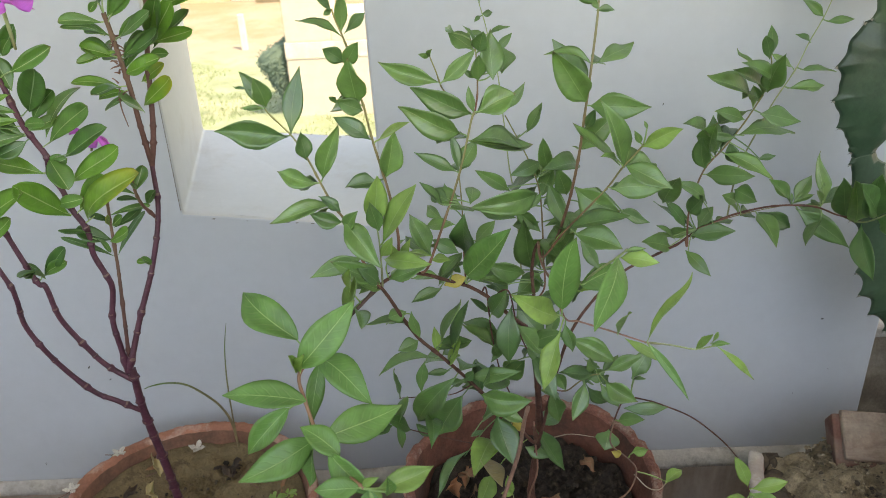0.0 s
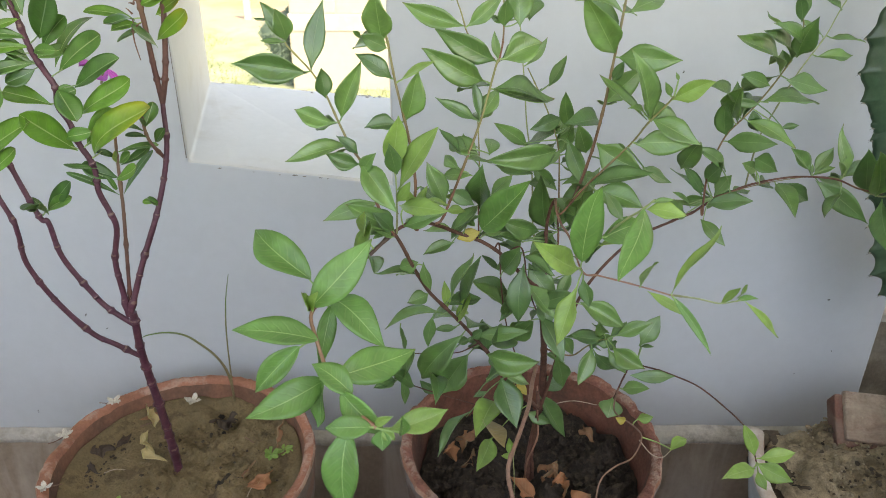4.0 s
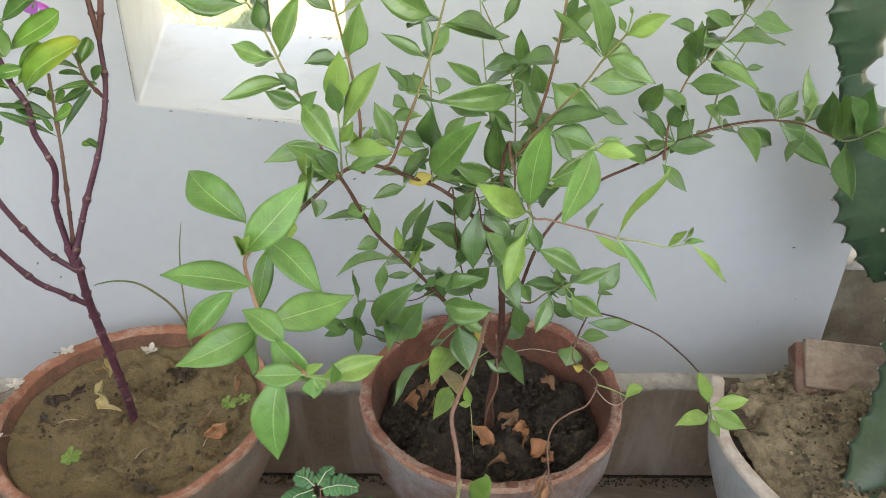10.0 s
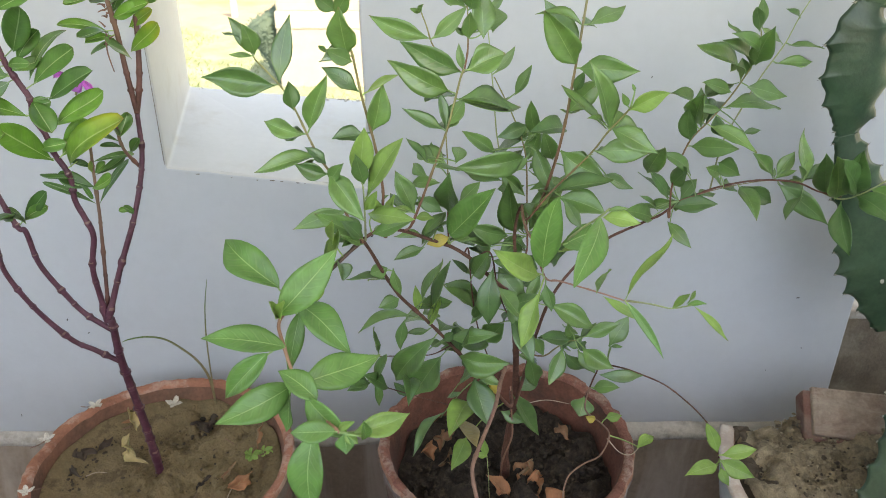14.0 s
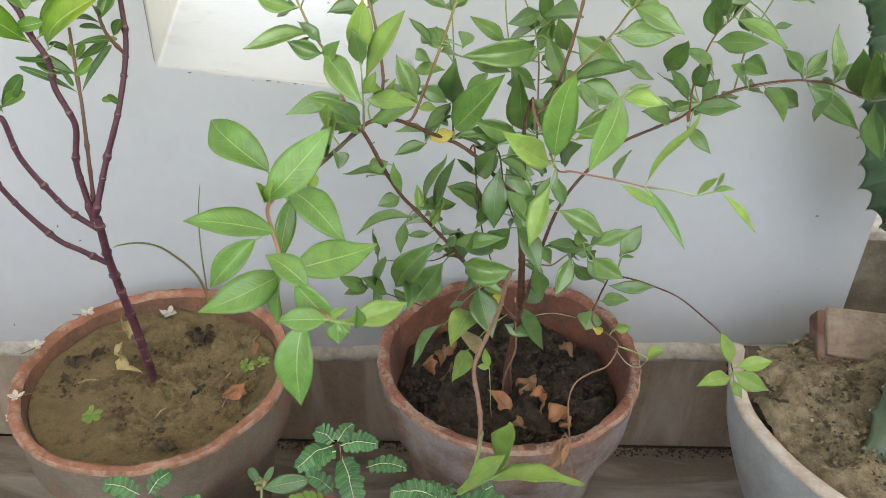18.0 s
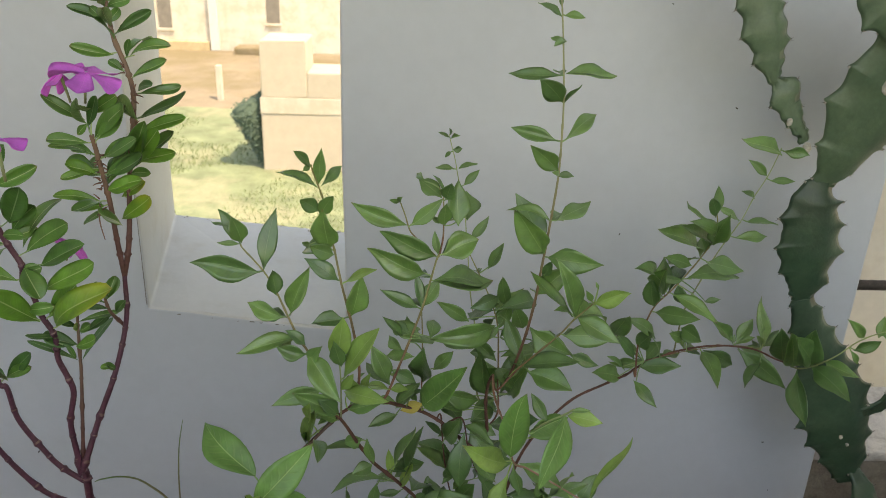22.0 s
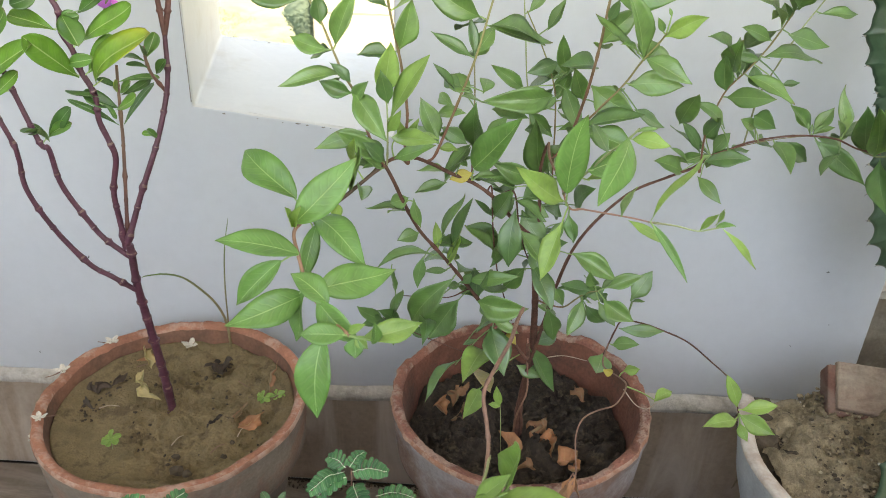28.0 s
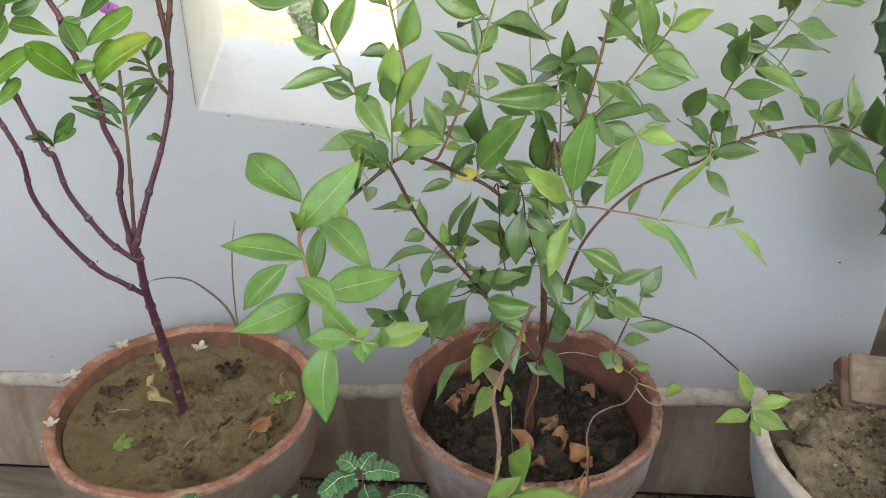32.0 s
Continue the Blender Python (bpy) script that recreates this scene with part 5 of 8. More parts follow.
L(b, "p", (-0.099, 0.604, 0.735), (-0.088, 0.575, 0.790), 0.020, -18, (-0.070, 0.604, 0.761))
L(b, "", (-0.101, 0.604, 0.734), (-0.100, 0.575, 0.764), 0.013, -88, (-0.070, 0.604, 0.761))
L(b, "", (-0.073, 0.604, 0.760), (-0.101, 0.606, 0.760), 0.013, 30)
b = B("pale_shoot", "green", 1.4, 0.9, [(-0.068, 0.604, 0.763), (-0.067, 0.600, 0.789), (-0.067, 0.597, 0.817), (-0.069, 0.595, 0.827)])
L(b, "p", (-0.071, 0.595, 0.824), (-0.063, 0.590, 0.873), 0.020, 23, (-0.068, 0.595, 0.825))
L(b, "p", (-0.065, 0.598, 0.806), (-0.032, 0.585, 0.866), 0.022, -10, (-0.067, 0.598, 0.807))
L(b, "", (-0.066, 0.596, 0.820), (-0.071, 0.586, 0.852), 0.015, -18)
L(b, "p", (-0.067, 0.599, 0.795), (-0.055, 0.589, 0.818), 0.010, 34)
b = B("second_shoot", "twig", 2.2, 1.0, [(-0.057, 0.624, 0.762), (-0.051, 0.620, 0.759), (-0.054, 0.618, 0.777), (-0.052, 0.617, 0.802), (-0.054, 0.617, 0.826), (-0.058, 0.617, 0.851), (-0.063, 0.617, 0.874), (-0.067, 0.617, 0.893), (-0.070, 0.616, 0.912), (-0.072, 0.615, 0.925), (-0.077, 0.613, 0.946), (-0.079, 0.612, 0.966), (-0.082, 0.610, 0.979), (-0.086, 0.608, 0.992), (-0.088, 0.606, 1.001)])
L(b, "", (-0.083, 0.610, 0.980), (-0.117, 0.610, 0.993), 0.012, 19)
L(b, "", (-0.081, 0.612, 0.981), (-0.066, 0.635, 0.992), 0.010, 37)
L(b, "", (-0.083, 0.610, 0.982), (-0.079, 0.606, 1.015), 0.011, 6)
L(b, "", (-0.088, 0.606, 0.999), (-0.098, 0.588, 1.017), 0.009, -37)
L(b, "", (-0.088, 0.606, 1.000), (-0.093, 0.598, 0.998), 0.005, -39)
L(b, "", (-0.083, 0.613, 0.955), (-0.070, 0.600, 0.977), 0.013, 55, (-0.078, 0.613, 0.956))
L(b, "", (-0.083, 0.612, 0.959), (-0.097, 0.600, 0.973), 0.014, -46, (-0.078, 0.612, 0.961))
L(b, "", (-0.076, 0.615, 0.923), (-0.079, 0.600, 0.965), 0.025, -23, (-0.072, 0.615, 0.924))
L(b, "", (-0.074, 0.617, 0.923), (-0.101, 0.633, 0.914), 0.021, 7)
L(b, "", (-0.072, 0.615, 0.919), (-0.090, 0.600, 0.933), 0.015, -40)
L(b, "", (-0.092, 0.614, 0.928), (-0.096, 0.600, 0.936), 0.005, -61, (-0.074, 0.614, 0.934))
L(b, "", (-0.069, 0.617, 0.894), (-0.098, 0.618, 0.914), 0.016, -15, (-0.067, 0.617, 0.894))
L(b, "", (-0.059, 0.617, 0.860), (-0.048, 0.610, 0.903), 0.021, 39)
L(b, "p", (-0.063, 0.617, 0.893), (-0.035, 0.600, 0.913), 0.012, -9, (-0.066, 0.617, 0.891))
L(b, "", (-0.065, 0.617, 0.857), (-0.092, 0.607, 0.857), 0.016, -3, (-0.060, 0.617, 0.859))
L(b, "p", (-0.054, 0.618, 0.777), (-0.058, 0.604, 0.805), 0.010, -4)
L(b, "p", (-0.050, 0.618, 0.777), (-0.042, 0.617, 0.802), 0.009, -6, (-0.054, 0.618, 0.776))
L(b, "", (-0.054, 0.617, 0.795), (-0.047, 0.621, 0.800), 0.003, -7)
L(b, "p", (-0.024, 0.618, 0.784), (-0.046, 0.640, 0.776), 0.010, 5, (-0.053, 0.618, 0.788))
b = B("middle_shoot", "twig", 2.0, 1.4, [(-0.037, 0.656, 0.746), (-0.030, 0.655, 0.752), (-0.021, 0.660, 0.773), (-0.009, 0.665, 0.805), (0.003, 0.670, 0.839), (0.010, 0.673, 0.865), (0.016, 0.676, 0.889), (0.019, 0.678, 0.895)])
L(b, "", (-0.026, 0.657, 0.764), (-0.044, 0.661, 0.806), 0.021, 9)
L(b, "", (-0.027, 0.660, 0.763), (-0.051, 0.687, 0.771), 0.020, 24)
L(b, "", (-0.025, 0.661, 0.779), (-0.000, 0.664, 0.762), 0.016, 26, (-0.019, 0.661, 0.778))
L(b, "", (-0.019, 0.663, 0.775), (-0.019, 0.676, 0.760), 0.014, -32)
L(b, "", (-0.013, 0.666, 0.811), (-0.033, 0.657, 0.839), 0.012, 18, (-0.007, 0.666, 0.810))
L(b, "", (-0.008, 0.668, 0.811), (-0.011, 0.695, 0.821), 0.009, 24)
L(b, "", (0.003, 0.666, 0.811), (-0.022, 0.680, 0.823), 0.020, -8, (-0.006, 0.666, 0.815))
L(b, "", (-0.008, 0.668, 0.815), (-0.024, 0.684, 0.818), 0.016, -19)
L(b, "", (0.012, 0.667, 0.810), (0.016, 0.700, 0.814), 0.016, 16, (-0.005, 0.667, 0.817))
L(b, "", (-0.005, 0.670, 0.817), (-0.003, 0.696, 0.812), 0.015, 21)
L(b, "", (-0.002, 0.664, 0.792), (-0.031, 0.680, 0.783), 0.013, -21, (-0.012, 0.664, 0.796))
L(b, "", (-0.014, 0.666, 0.797), (-0.028, 0.686, 0.803), 0.012, -39)
L(b, "p", (-0.026, 0.657, 0.759), (-0.008, 0.660, 0.757), 0.010, -0)
L(b, "", (0.001, 0.670, 0.842), (-0.036, 0.660, 0.866), 0.014, -4, (0.003, 0.670, 0.841))
L(b, "", (0.003, 0.673, 0.841), (-0.006, 0.708, 0.833), 0.013, -3)
L(b, "", (0.004, 0.671, 0.845), (0.019, 0.680, 0.868), 0.018, -4)
L(b, "", (0.003, 0.670, 0.842), (-0.003, 0.680, 0.875), 0.011, 21)
L(b, "", (0.005, 0.673, 0.842), (0.018, 0.695, 0.850), 0.011, 37)
L(b, "", (0.013, 0.674, 0.869), (0.077, 0.740, 0.840), 0.031, 2, (0.011, 0.674, 0.870))
L(b, "", (0.014, 0.676, 0.869), (0.069, 0.725, 0.841), 0.026, 2)
L(b, "", (0.006, 0.665, 0.802), (0.006, 0.700, 0.741), 0.026, 22, (-0.008, 0.665, 0.808))
L(b, "", (-0.007, 0.668, 0.806), (0.015, 0.709, 0.788), 0.026, -1)
L(b, "", (0.006, 0.674, 0.876), (-0.047, 0.653, 0.910), 0.025, -56, (0.012, 0.674, 0.874))
L(b, "", (0.011, 0.676, 0.873), (-0.017, 0.713, 0.855), 0.022, 27)
L(b, "", (0.016, 0.677, 0.893), (-0.036, 0.660, 0.924), 0.024, -58, (0.018, 0.677, 0.892))
L(b, "", (0.019, 0.679, 0.892), (0.051, 0.727, 0.887), 0.021, -10)
L(b, "", (0.022, 0.678, 0.894), (0.056, 0.690, 0.906), 0.028, 21, (0.019, 0.678, 0.895))
L(b, "", (0.018, 0.678, 0.894), (0.014, 0.680, 0.918), 0.008, -4)
b = B("middle_side_shoot", "twig", 1.3, 0.9, [(0.015, 0.677, 0.894), (-0.001, 0.680, 0.908), (-0.009, 0.683, 0.916), (-0.014, 0.685, 0.931), (-0.019, 0.687, 0.944)])
L(b, "", (-0.011, 0.684, 0.921), (-0.065, 0.694, 0.939), 0.019, -36)
L(b, "", (-0.009, 0.683, 0.921), (0.021, 0.680, 0.950), 0.015, 27, (-0.011, 0.683, 0.920))
L(b, "", (-0.019, 0.687, 0.943), (-0.028, 0.676, 0.948), 0.005, -73)
L(b, "", (-0.019, 0.687, 0.943), (-0.016, 0.672, 0.953), 0.006, 102)
b = B("middle_top", "twig", 1.3, 0.8, [(0.019, 0.680, 0.893), (0.022, 0.685, 0.910), (0.022, 0.690, 0.930), (0.021, 0.693, 0.949), (0.017, 0.695, 0.955)])
L(b, "", (0.020, 0.693, 0.946), (-0.002, 0.710, 0.958), 0.018, -12)
L(b, "", (0.004, 0.695, 0.960), (-0.004, 0.716, 0.962), 0.007, -38, (0.017, 0.695, 0.955))
L(b, "", (0.022, 0.693, 0.949), (0.011, 0.699, 0.966), 0.007, 44)
L(b, "", (0.024, 0.692, 0.944), (0.028, 0.681, 0.964), 0.016, 30, (0.021, 0.692, 0.943))
L(b, "", (0.022, 0.688, 0.923), (0.009, 0.683, 0.932), 0.006, -52)
L(b, "", (0.023, 0.688, 0.920), (0.024, 0.679, 0.945), 0.016, 25)
L(b, "", (0.036, 0.687, 0.920), (0.035, 0.700, 0.962), 0.024, 15, (0.022, 0.688, 0.920))
L(b, "", (0.044, 0.689, 0.925), (0.044, 0.720, 0.944), 0.024, 11, (0.022, 0.689, 0.924))
b = B("inner_twig", "twig", 1.3, 0.8, [(0.008, 0.688, 0.711), (0.006, 0.700, 0.711), (0.005, 0.705, 0.749), (0.005, 0.710, 0.786), (0.003, 0.715, 0.823), (0.000, 0.715, 0.861)])
L(b, "b", (0.007, 0.657, 0.741), (0.047, 0.632, 0.801), 0.030, 12, (0.006, 0.690, 0.713))
L(b, "", (0.007, 0.703, 0.712), (0.036, 0.773, 0.669), 0.035, 20)
L(b, "", (0.016, 0.705, 0.752), (0.037, 0.704, 0.776), 0.015, 9, (0.005, 0.705, 0.752))
L(b, "", (0.005, 0.708, 0.750), (0.004, 0.728, 0.738), 0.015, 38)
L(b, "", (-0.022, 0.700, 0.707), (0.003, 0.680, 0.753), 0.018, -15, (0.006, 0.700, 0.711))
L(b, "", (0.007, 0.703, 0.709), (0.012, 0.738, 0.693), 0.015, -23)
L(b, "", (0.022, 0.703, 0.730), (0.068, 0.720, 0.707), 0.022, 44, (0.006, 0.702, 0.730))
L(b, "", (0.008, 0.704, 0.729), (0.039, 0.721, 0.717), 0.018, -33)
b = B("slender_shoot", "green", 1.6, 0.7, [(0.091, 0.740, 0.678), (0.074, 0.800, 0.657), (0.070, 0.810, 0.694), (0.067, 0.820, 0.741), (0.060, 0.825, 0.783), (0.056, 0.830, 0.824), (0.053, 0.835, 0.850), (0.051, 0.840, 0.872), (0.047, 0.850, 0.899), (0.042, 0.855, 0.914), (0.038, 0.860, 0.933), (0.033, 0.864, 0.951), (0.030, 0.866, 0.962)])
L(b, "", (0.032, 0.865, 0.958), (0.017, 0.856, 0.967), 0.006, 3)
L(b, "", (0.032, 0.865, 0.956), (0.042, 0.849, 0.965), 0.007, 15)
L(b, "", (0.032, 0.866, 0.961), (0.030, 0.854, 0.972), 0.005, -88)
L(b, "", (0.033, 0.862, 0.943), (0.026, 0.851, 0.939), 0.005, -21, (0.035, 0.862, 0.943))
L(b, "", (0.034, 0.863, 0.945), (0.046, 0.868, 0.945), 0.008, 50)
L(b, "", (0.038, 0.857, 0.924), (0.015, 0.850, 0.927), 0.008, -6, (0.040, 0.857, 0.924))
L(b, "", (0.041, 0.857, 0.924), (0.063, 0.850, 0.933), 0.008, -5)
L(b, "", (0.048, 0.852, 0.906), (0.065, 0.847, 0.927), 0.010, 24, (0.045, 0.852, 0.905))
L(b, "", (0.057, 0.834, 0.847), (0.078, 0.838, 0.876), 0.012, 12, (0.054, 0.834, 0.846))
b = B("back_shoot", "twig", 1.6, 0.9, [(0.078, 0.718, 0.672), (0.091, 0.740, 0.678), (0.089, 0.740, 0.715), (0.088, 0.740, 0.744), (0.085, 0.740, 0.785), (0.078, 0.742, 0.811), (0.067, 0.745, 0.836), (0.058, 0.750, 0.853), (0.051, 0.755, 0.866)])
L(b, "", (0.071, 0.748, 0.849), (0.086, 0.744, 0.881), 0.013, -4, (0.062, 0.748, 0.844))
L(b, "", (0.063, 0.750, 0.843), (0.065, 0.782, 0.836), 0.011, -18)
L(b, "", (0.086, 0.743, 0.821), (0.054, 0.731, 0.812), 0.017, -27, (0.076, 0.743, 0.816))
L(b, "", (0.076, 0.745, 0.814), (0.076, 0.760, 0.797), 0.016, 32)
L(b, "", (0.054, 0.741, 0.791), (0.019, 0.730, 0.819), 0.015, -32, (0.082, 0.741, 0.798))
L(b, "", (0.084, 0.743, 0.799), (0.113, 0.765, 0.820), 0.015, -20)
L(b, "", (0.083, 0.740, 0.788), (0.011, 0.700, 0.791), 0.027, -43)
L(b, "", (0.085, 0.743, 0.789), (0.116, 0.806, 0.786), 0.026, -3)
L(b, "", (0.022, 0.740, 0.771), (0.059, 0.720, 0.770), 0.017, 27, (0.086, 0.740, 0.773))
L(b, "", (0.088, 0.742, 0.773), (0.106, 0.767, 0.767), 0.014, -20)
L(b, "", (0.058, 0.740, 0.771), (0.086, 0.739, 0.744), 0.016, 33, (0.086, 0.740, 0.773))
L(b, "", (0.088, 0.742, 0.772), (0.103, 0.759, 0.756), 0.015, -39)
L(b, "", (0.087, 0.740, 0.789), (0.071, 0.730, 0.775), 0.008, -15, (0.085, 0.740, 0.787))
L(b, "", (0.122, 0.742, 0.817), (0.082, 0.700, 0.829), 0.023, -9, (0.080, 0.742, 0.805))
L(b, "", (0.079, 0.744, 0.804), (0.055, 0.787, 0.778), 0.022, -15)
L(b, "", (0.095, 0.741, 0.808), (0.085, 0.724, 0.852), 0.015, -34, (0.080, 0.741, 0.804))
L(b, "", (0.082, 0.744, 0.804), (0.095, 0.774, 0.815), 0.012, -13)
L(b, "", (0.112, 0.740, 0.784), (0.098, 0.720, 0.822), 0.019, -53, (0.085, 0.740, 0.782))
L(b, "", (0.087, 0.741, 0.784), (0.100, 0.758, 0.809), 0.019, -15)
L(b, "", (0.092, 0.741, 0.800), (0.111, 0.710, 0.759), 0.019, 31, (0.082, 0.741, 0.796))
L(b, "", (0.082, 0.743, 0.794), (0.081, 0.778, 0.767), 0.016, -22)
L(b, "", (0.134, 0.740, 0.757), (0.089, 0.730, 0.755), 0.015, 8, (0.087, 0.740, 0.755))
L(b, "", (0.085, 0.741, 0.755), (0.058, 0.757, 0.744), 0.015, -29)
L(b, "", (0.078, 0.740, 0.700), (0.065, 0.710, 0.773), 0.028, -49, (0.090, 0.740, 0.699))
L(b, "", (0.092, 0.741, 0.701), (0.134, 0.773, 0.756), 0.028, -14)
L(b, "", (0.087, 0.740, 0.696), (0.059, 0.710, 0.685), 0.025, -25, (0.090, 0.740, 0.696))
L(b, "", (0.091, 0.743, 0.695), (0.104, 0.770, 0.683), 0.022, -26)
L(b, "", (0.034, 0.740, 0.684), (0.048, 0.710, 0.685), 0.025, -7, (0.091, 0.740, 0.683))
L(b, "", (0.089, 0.739, 0.685), (0.073, 0.729, 0.700), 0.022, 26)
L(b, "", (0.043, 0.740, 0.696), (0.020, 0.710, 0.704), 0.019, -7, (0.090, 0.740, 0.696))
L(b, "", (0.088, 0.741, 0.698), (0.070, 0.753, 0.715), 0.016, 32)
L(b, "", (0.089, 0.740, 0.736), (0.101, 0.700, 0.734), 0.021, -3)
L(b, "", (0.087, 0.741, 0.735), (0.076, 0.751, 0.711), 0.021, -19)
L(b, "", (0.102, 0.740, 0.700), (0.113, 0.690, 0.767), 0.027, 33, (0.090, 0.740, 0.702))
L(b, "", (0.089, 0.743, 0.702), (0.076, 0.812, 0.707), 0.023, 17)
b = B("tall_shoot", "green2", 2.4, 0.9, [(0.090, 0.676, 0.759), (0.096, 0.690, 0.760), (0.103, 0.685, 0.790), (0.108, 0.680, 0.818), (0.112, 0.672, 0.856), (0.114, 0.668, 0.885), (0.116, 0.663, 0.915), (0.118, 0.655, 0.956), (0.119, 0.650, 0.984), (0.118, 0.645, 1.015), (0.116, 0.640, 1.050), (0.113, 0.635, 1.074), (0.109, 0.630, 1.105), (0.105, 0.626, 1.131), (0.104, 0.625, 1.137)])
L(b, "", (0.107, 0.628, 1.118), (0.086, 0.618, 1.129), 0.008, -9)
L(b, "", (0.108, 0.628, 1.119), (0.123, 0.617, 1.119), 0.007, 28, (0.107, 0.628, 1.120))
L(b, "", (0.106, 0.627, 1.125), (0.104, 0.629, 1.136), 0.004, -2)
L(b, "", (0.110, 0.631, 1.100), (0.099, 0.629, 1.102), 0.005, -26)
L(b, "", (0.111, 0.631, 1.100), (0.100, 0.613, 1.098), 0.007, -8, (0.110, 0.631, 1.101))
L(b, "", (0.111, 0.635, 1.072), (0.070, 0.650, 1.070), 0.014, -7, (0.113, 0.635, 1.072))
L(b, "", (0.113, 0.638, 1.072), (0.114, 0.670, 1.069), 0.012, -1)
L(b, "", (0.113, 0.635, 1.073), (0.160, 0.650, 1.070), 0.016, 2)
L(b, "", (0.115, 0.640, 1.049), (0.092, 0.620, 1.071), 0.020, -82)
L(b, "", (0.116, 0.640, 1.048), (0.130, 0.642, 1.064), 0.007, -35)
L(b, "", (0.116, 0.645, 1.015), (0.075, 0.650, 1.025), 0.014, -24, (0.118, 0.645, 1.015))
L(b, "", (0.120, 0.645, 1.015), (0.151, 0.671, 1.033), 0.015, 27, (0.118, 0.645, 1.015))
L(b, "", (0.118, 0.649, 0.988), (0.090, 0.630, 1.015), 0.018, -64)
L(b, "", (0.117, 0.650, 0.983), (0.133, 0.653, 0.982), 0.007, 16)
L(b, "", (0.119, 0.650, 0.985), (0.111, 0.637, 0.990), 0.005, -53)
L(b, "", (0.118, 0.658, 0.937), (0.077, 0.660, 0.947), 0.013, 13)
L(b, "", (0.115, 0.665, 0.903), (0.082, 0.640, 0.954), 0.026, -61)
L(b, "", (0.114, 0.666, 0.904), (0.088, 0.690, 0.953), 0.026, -19)
L(b, "", (0.121, 0.658, 0.938), (0.157, 0.683, 0.949), 0.018, 4, (0.117, 0.658, 0.939))
L(b, "", (0.119, 0.661, 0.938), (0.133, 0.692, 0.933), 0.016, 14)
L(b, "", (0.118, 0.665, 0.900), (0.165, 0.638, 0.905), 0.025, 45, (0.115, 0.665, 0.900))
L(b, "", (0.113, 0.672, 0.858), (0.141, 0.660, 0.894), 0.022, 32)
L(b, "", (0.113, 0.674, 0.857), (0.125, 0.712, 0.845), 0.019, -20)
L(b, "", (0.116, 0.669, 0.878), (0.121, 0.657, 0.899), 0.010, 14, (0.114, 0.669, 0.878))
L(b, "", (0.110, 0.680, 0.818), (0.149, 0.660, 0.800), 0.029, 43)
L(b, "", (0.121, 0.683, 0.798), (0.138, 0.673, 0.787), 0.011, 19, (0.105, 0.683, 0.804))
b = B("near_twig", "twig", 1.6, 1.1, [(0.077, 0.681, 0.757), (0.082, 0.680, 0.746), (0.099, 0.670, 0.776), (0.115, 0.655, 0.804), (0.132, 0.640, 0.833), (0.140, 0.625, 0.856), (0.150, 0.610, 0.878), (0.151, 0.600, 0.887)])
L(b, "p", (0.151, 0.605, 0.882), (0.177, 0.585, 0.903), 0.016, 57)
L(b, "", (0.149, 0.602, 0.886), (0.142, 0.597, 0.899), 0.006, -58, (0.151, 0.602, 0.885))
L(b, "", (0.141, 0.624, 0.858), (0.118, 0.620, 0.919), 0.021, 4)
L(b, "", (0.139, 0.626, 0.859), (0.104, 0.666, 0.885), 0.020, 33)
L(b, "", (0.137, 0.623, 0.864), (0.118, 0.606, 0.875), 0.009, 5, (0.141, 0.623, 0.859))
L(b, "", (0.142, 0.623, 0.858), (0.149, 0.640, 0.871), 0.019, -13)
L(b, "", (0.142, 0.622, 0.861), (0.178, 0.600, 0.847), 0.021, 9)
L(b, "", (0.144, 0.623, 0.860), (0.175, 0.645, 0.844), 0.019, -19)
L(b, "", (0.135, 0.639, 0.832), (0.177, 0.620, 0.839), 0.023, 40, (0.132, 0.639, 0.835))
L(b, "", (0.135, 0.640, 0.834), (0.165, 0.655, 0.822), 0.019, -24)
L(b, "", (0.104, 0.667, 0.781), (0.151, 0.630, 0.810), 0.021, -5)
L(b, "", (0.103, 0.669, 0.780), (0.106, 0.705, 0.746), 0.020, -25)
L(b, "", (0.108, 0.666, 0.777), (0.149, 0.640, 0.772), 0.026, 15, (0.104, 0.666, 0.784))
L(b, "", (0.103, 0.668, 0.782), (0.097, 0.693, 0.755), 0.023, 11)
L(b, "", (0.144, 0.642, 0.810), (0.177, 0.660, 0.788), 0.014, 14, (0.129, 0.642, 0.829))
L(b, "", (0.129, 0.645, 0.827), (0.131, 0.680, 0.805), 0.012, 5)
L(b, "", (0.153, 0.600, 0.899), (0.150, 0.600, 0.906), 0.003, -39, (0.151, 0.600, 0.887))
b = B("right_branch", "bark", 3.4, 1.4, [(0.086, 0.763, 0.447), (0.089, 0.760, 0.447), (0.100, 0.755, 0.508), (0.107, 0.755, 0.547), (0.124, 0.765, 0.599), (0.149, 0.775, 0.635), (0.185, 0.790, 0.664), (0.223, 0.800, 0.679), (0.251, 0.810, 0.687), (0.266, 0.818, 0.693), (0.291, 0.812, 0.712), (0.310, 0.806, 0.724), (0.340, 0.800, 0.734), (0.364, 0.790, 0.740), (0.388, 0.780, 0.741), (0.408, 0.770, 0.735), (0.425, 0.755, 0.736)])
b = B("right_branch_tip", "green", 1.4, 0.8, [(0.411, 0.767, 0.735), (0.418, 0.775, 0.730), (0.425, 0.755, 0.733), (0.435, 0.740, 0.745), (0.451, 0.730, 0.764), (0.465, 0.720, 0.788), (0.480, 0.710, 0.804), (0.490, 0.700, 0.813)])
L(b, "", (0.419, 0.775, 0.728), (0.390, 0.740, 0.791), 0.027, -86)
L(b, "", (0.422, 0.762, 0.730), (0.391, 0.720, 0.796), 0.027, -76)
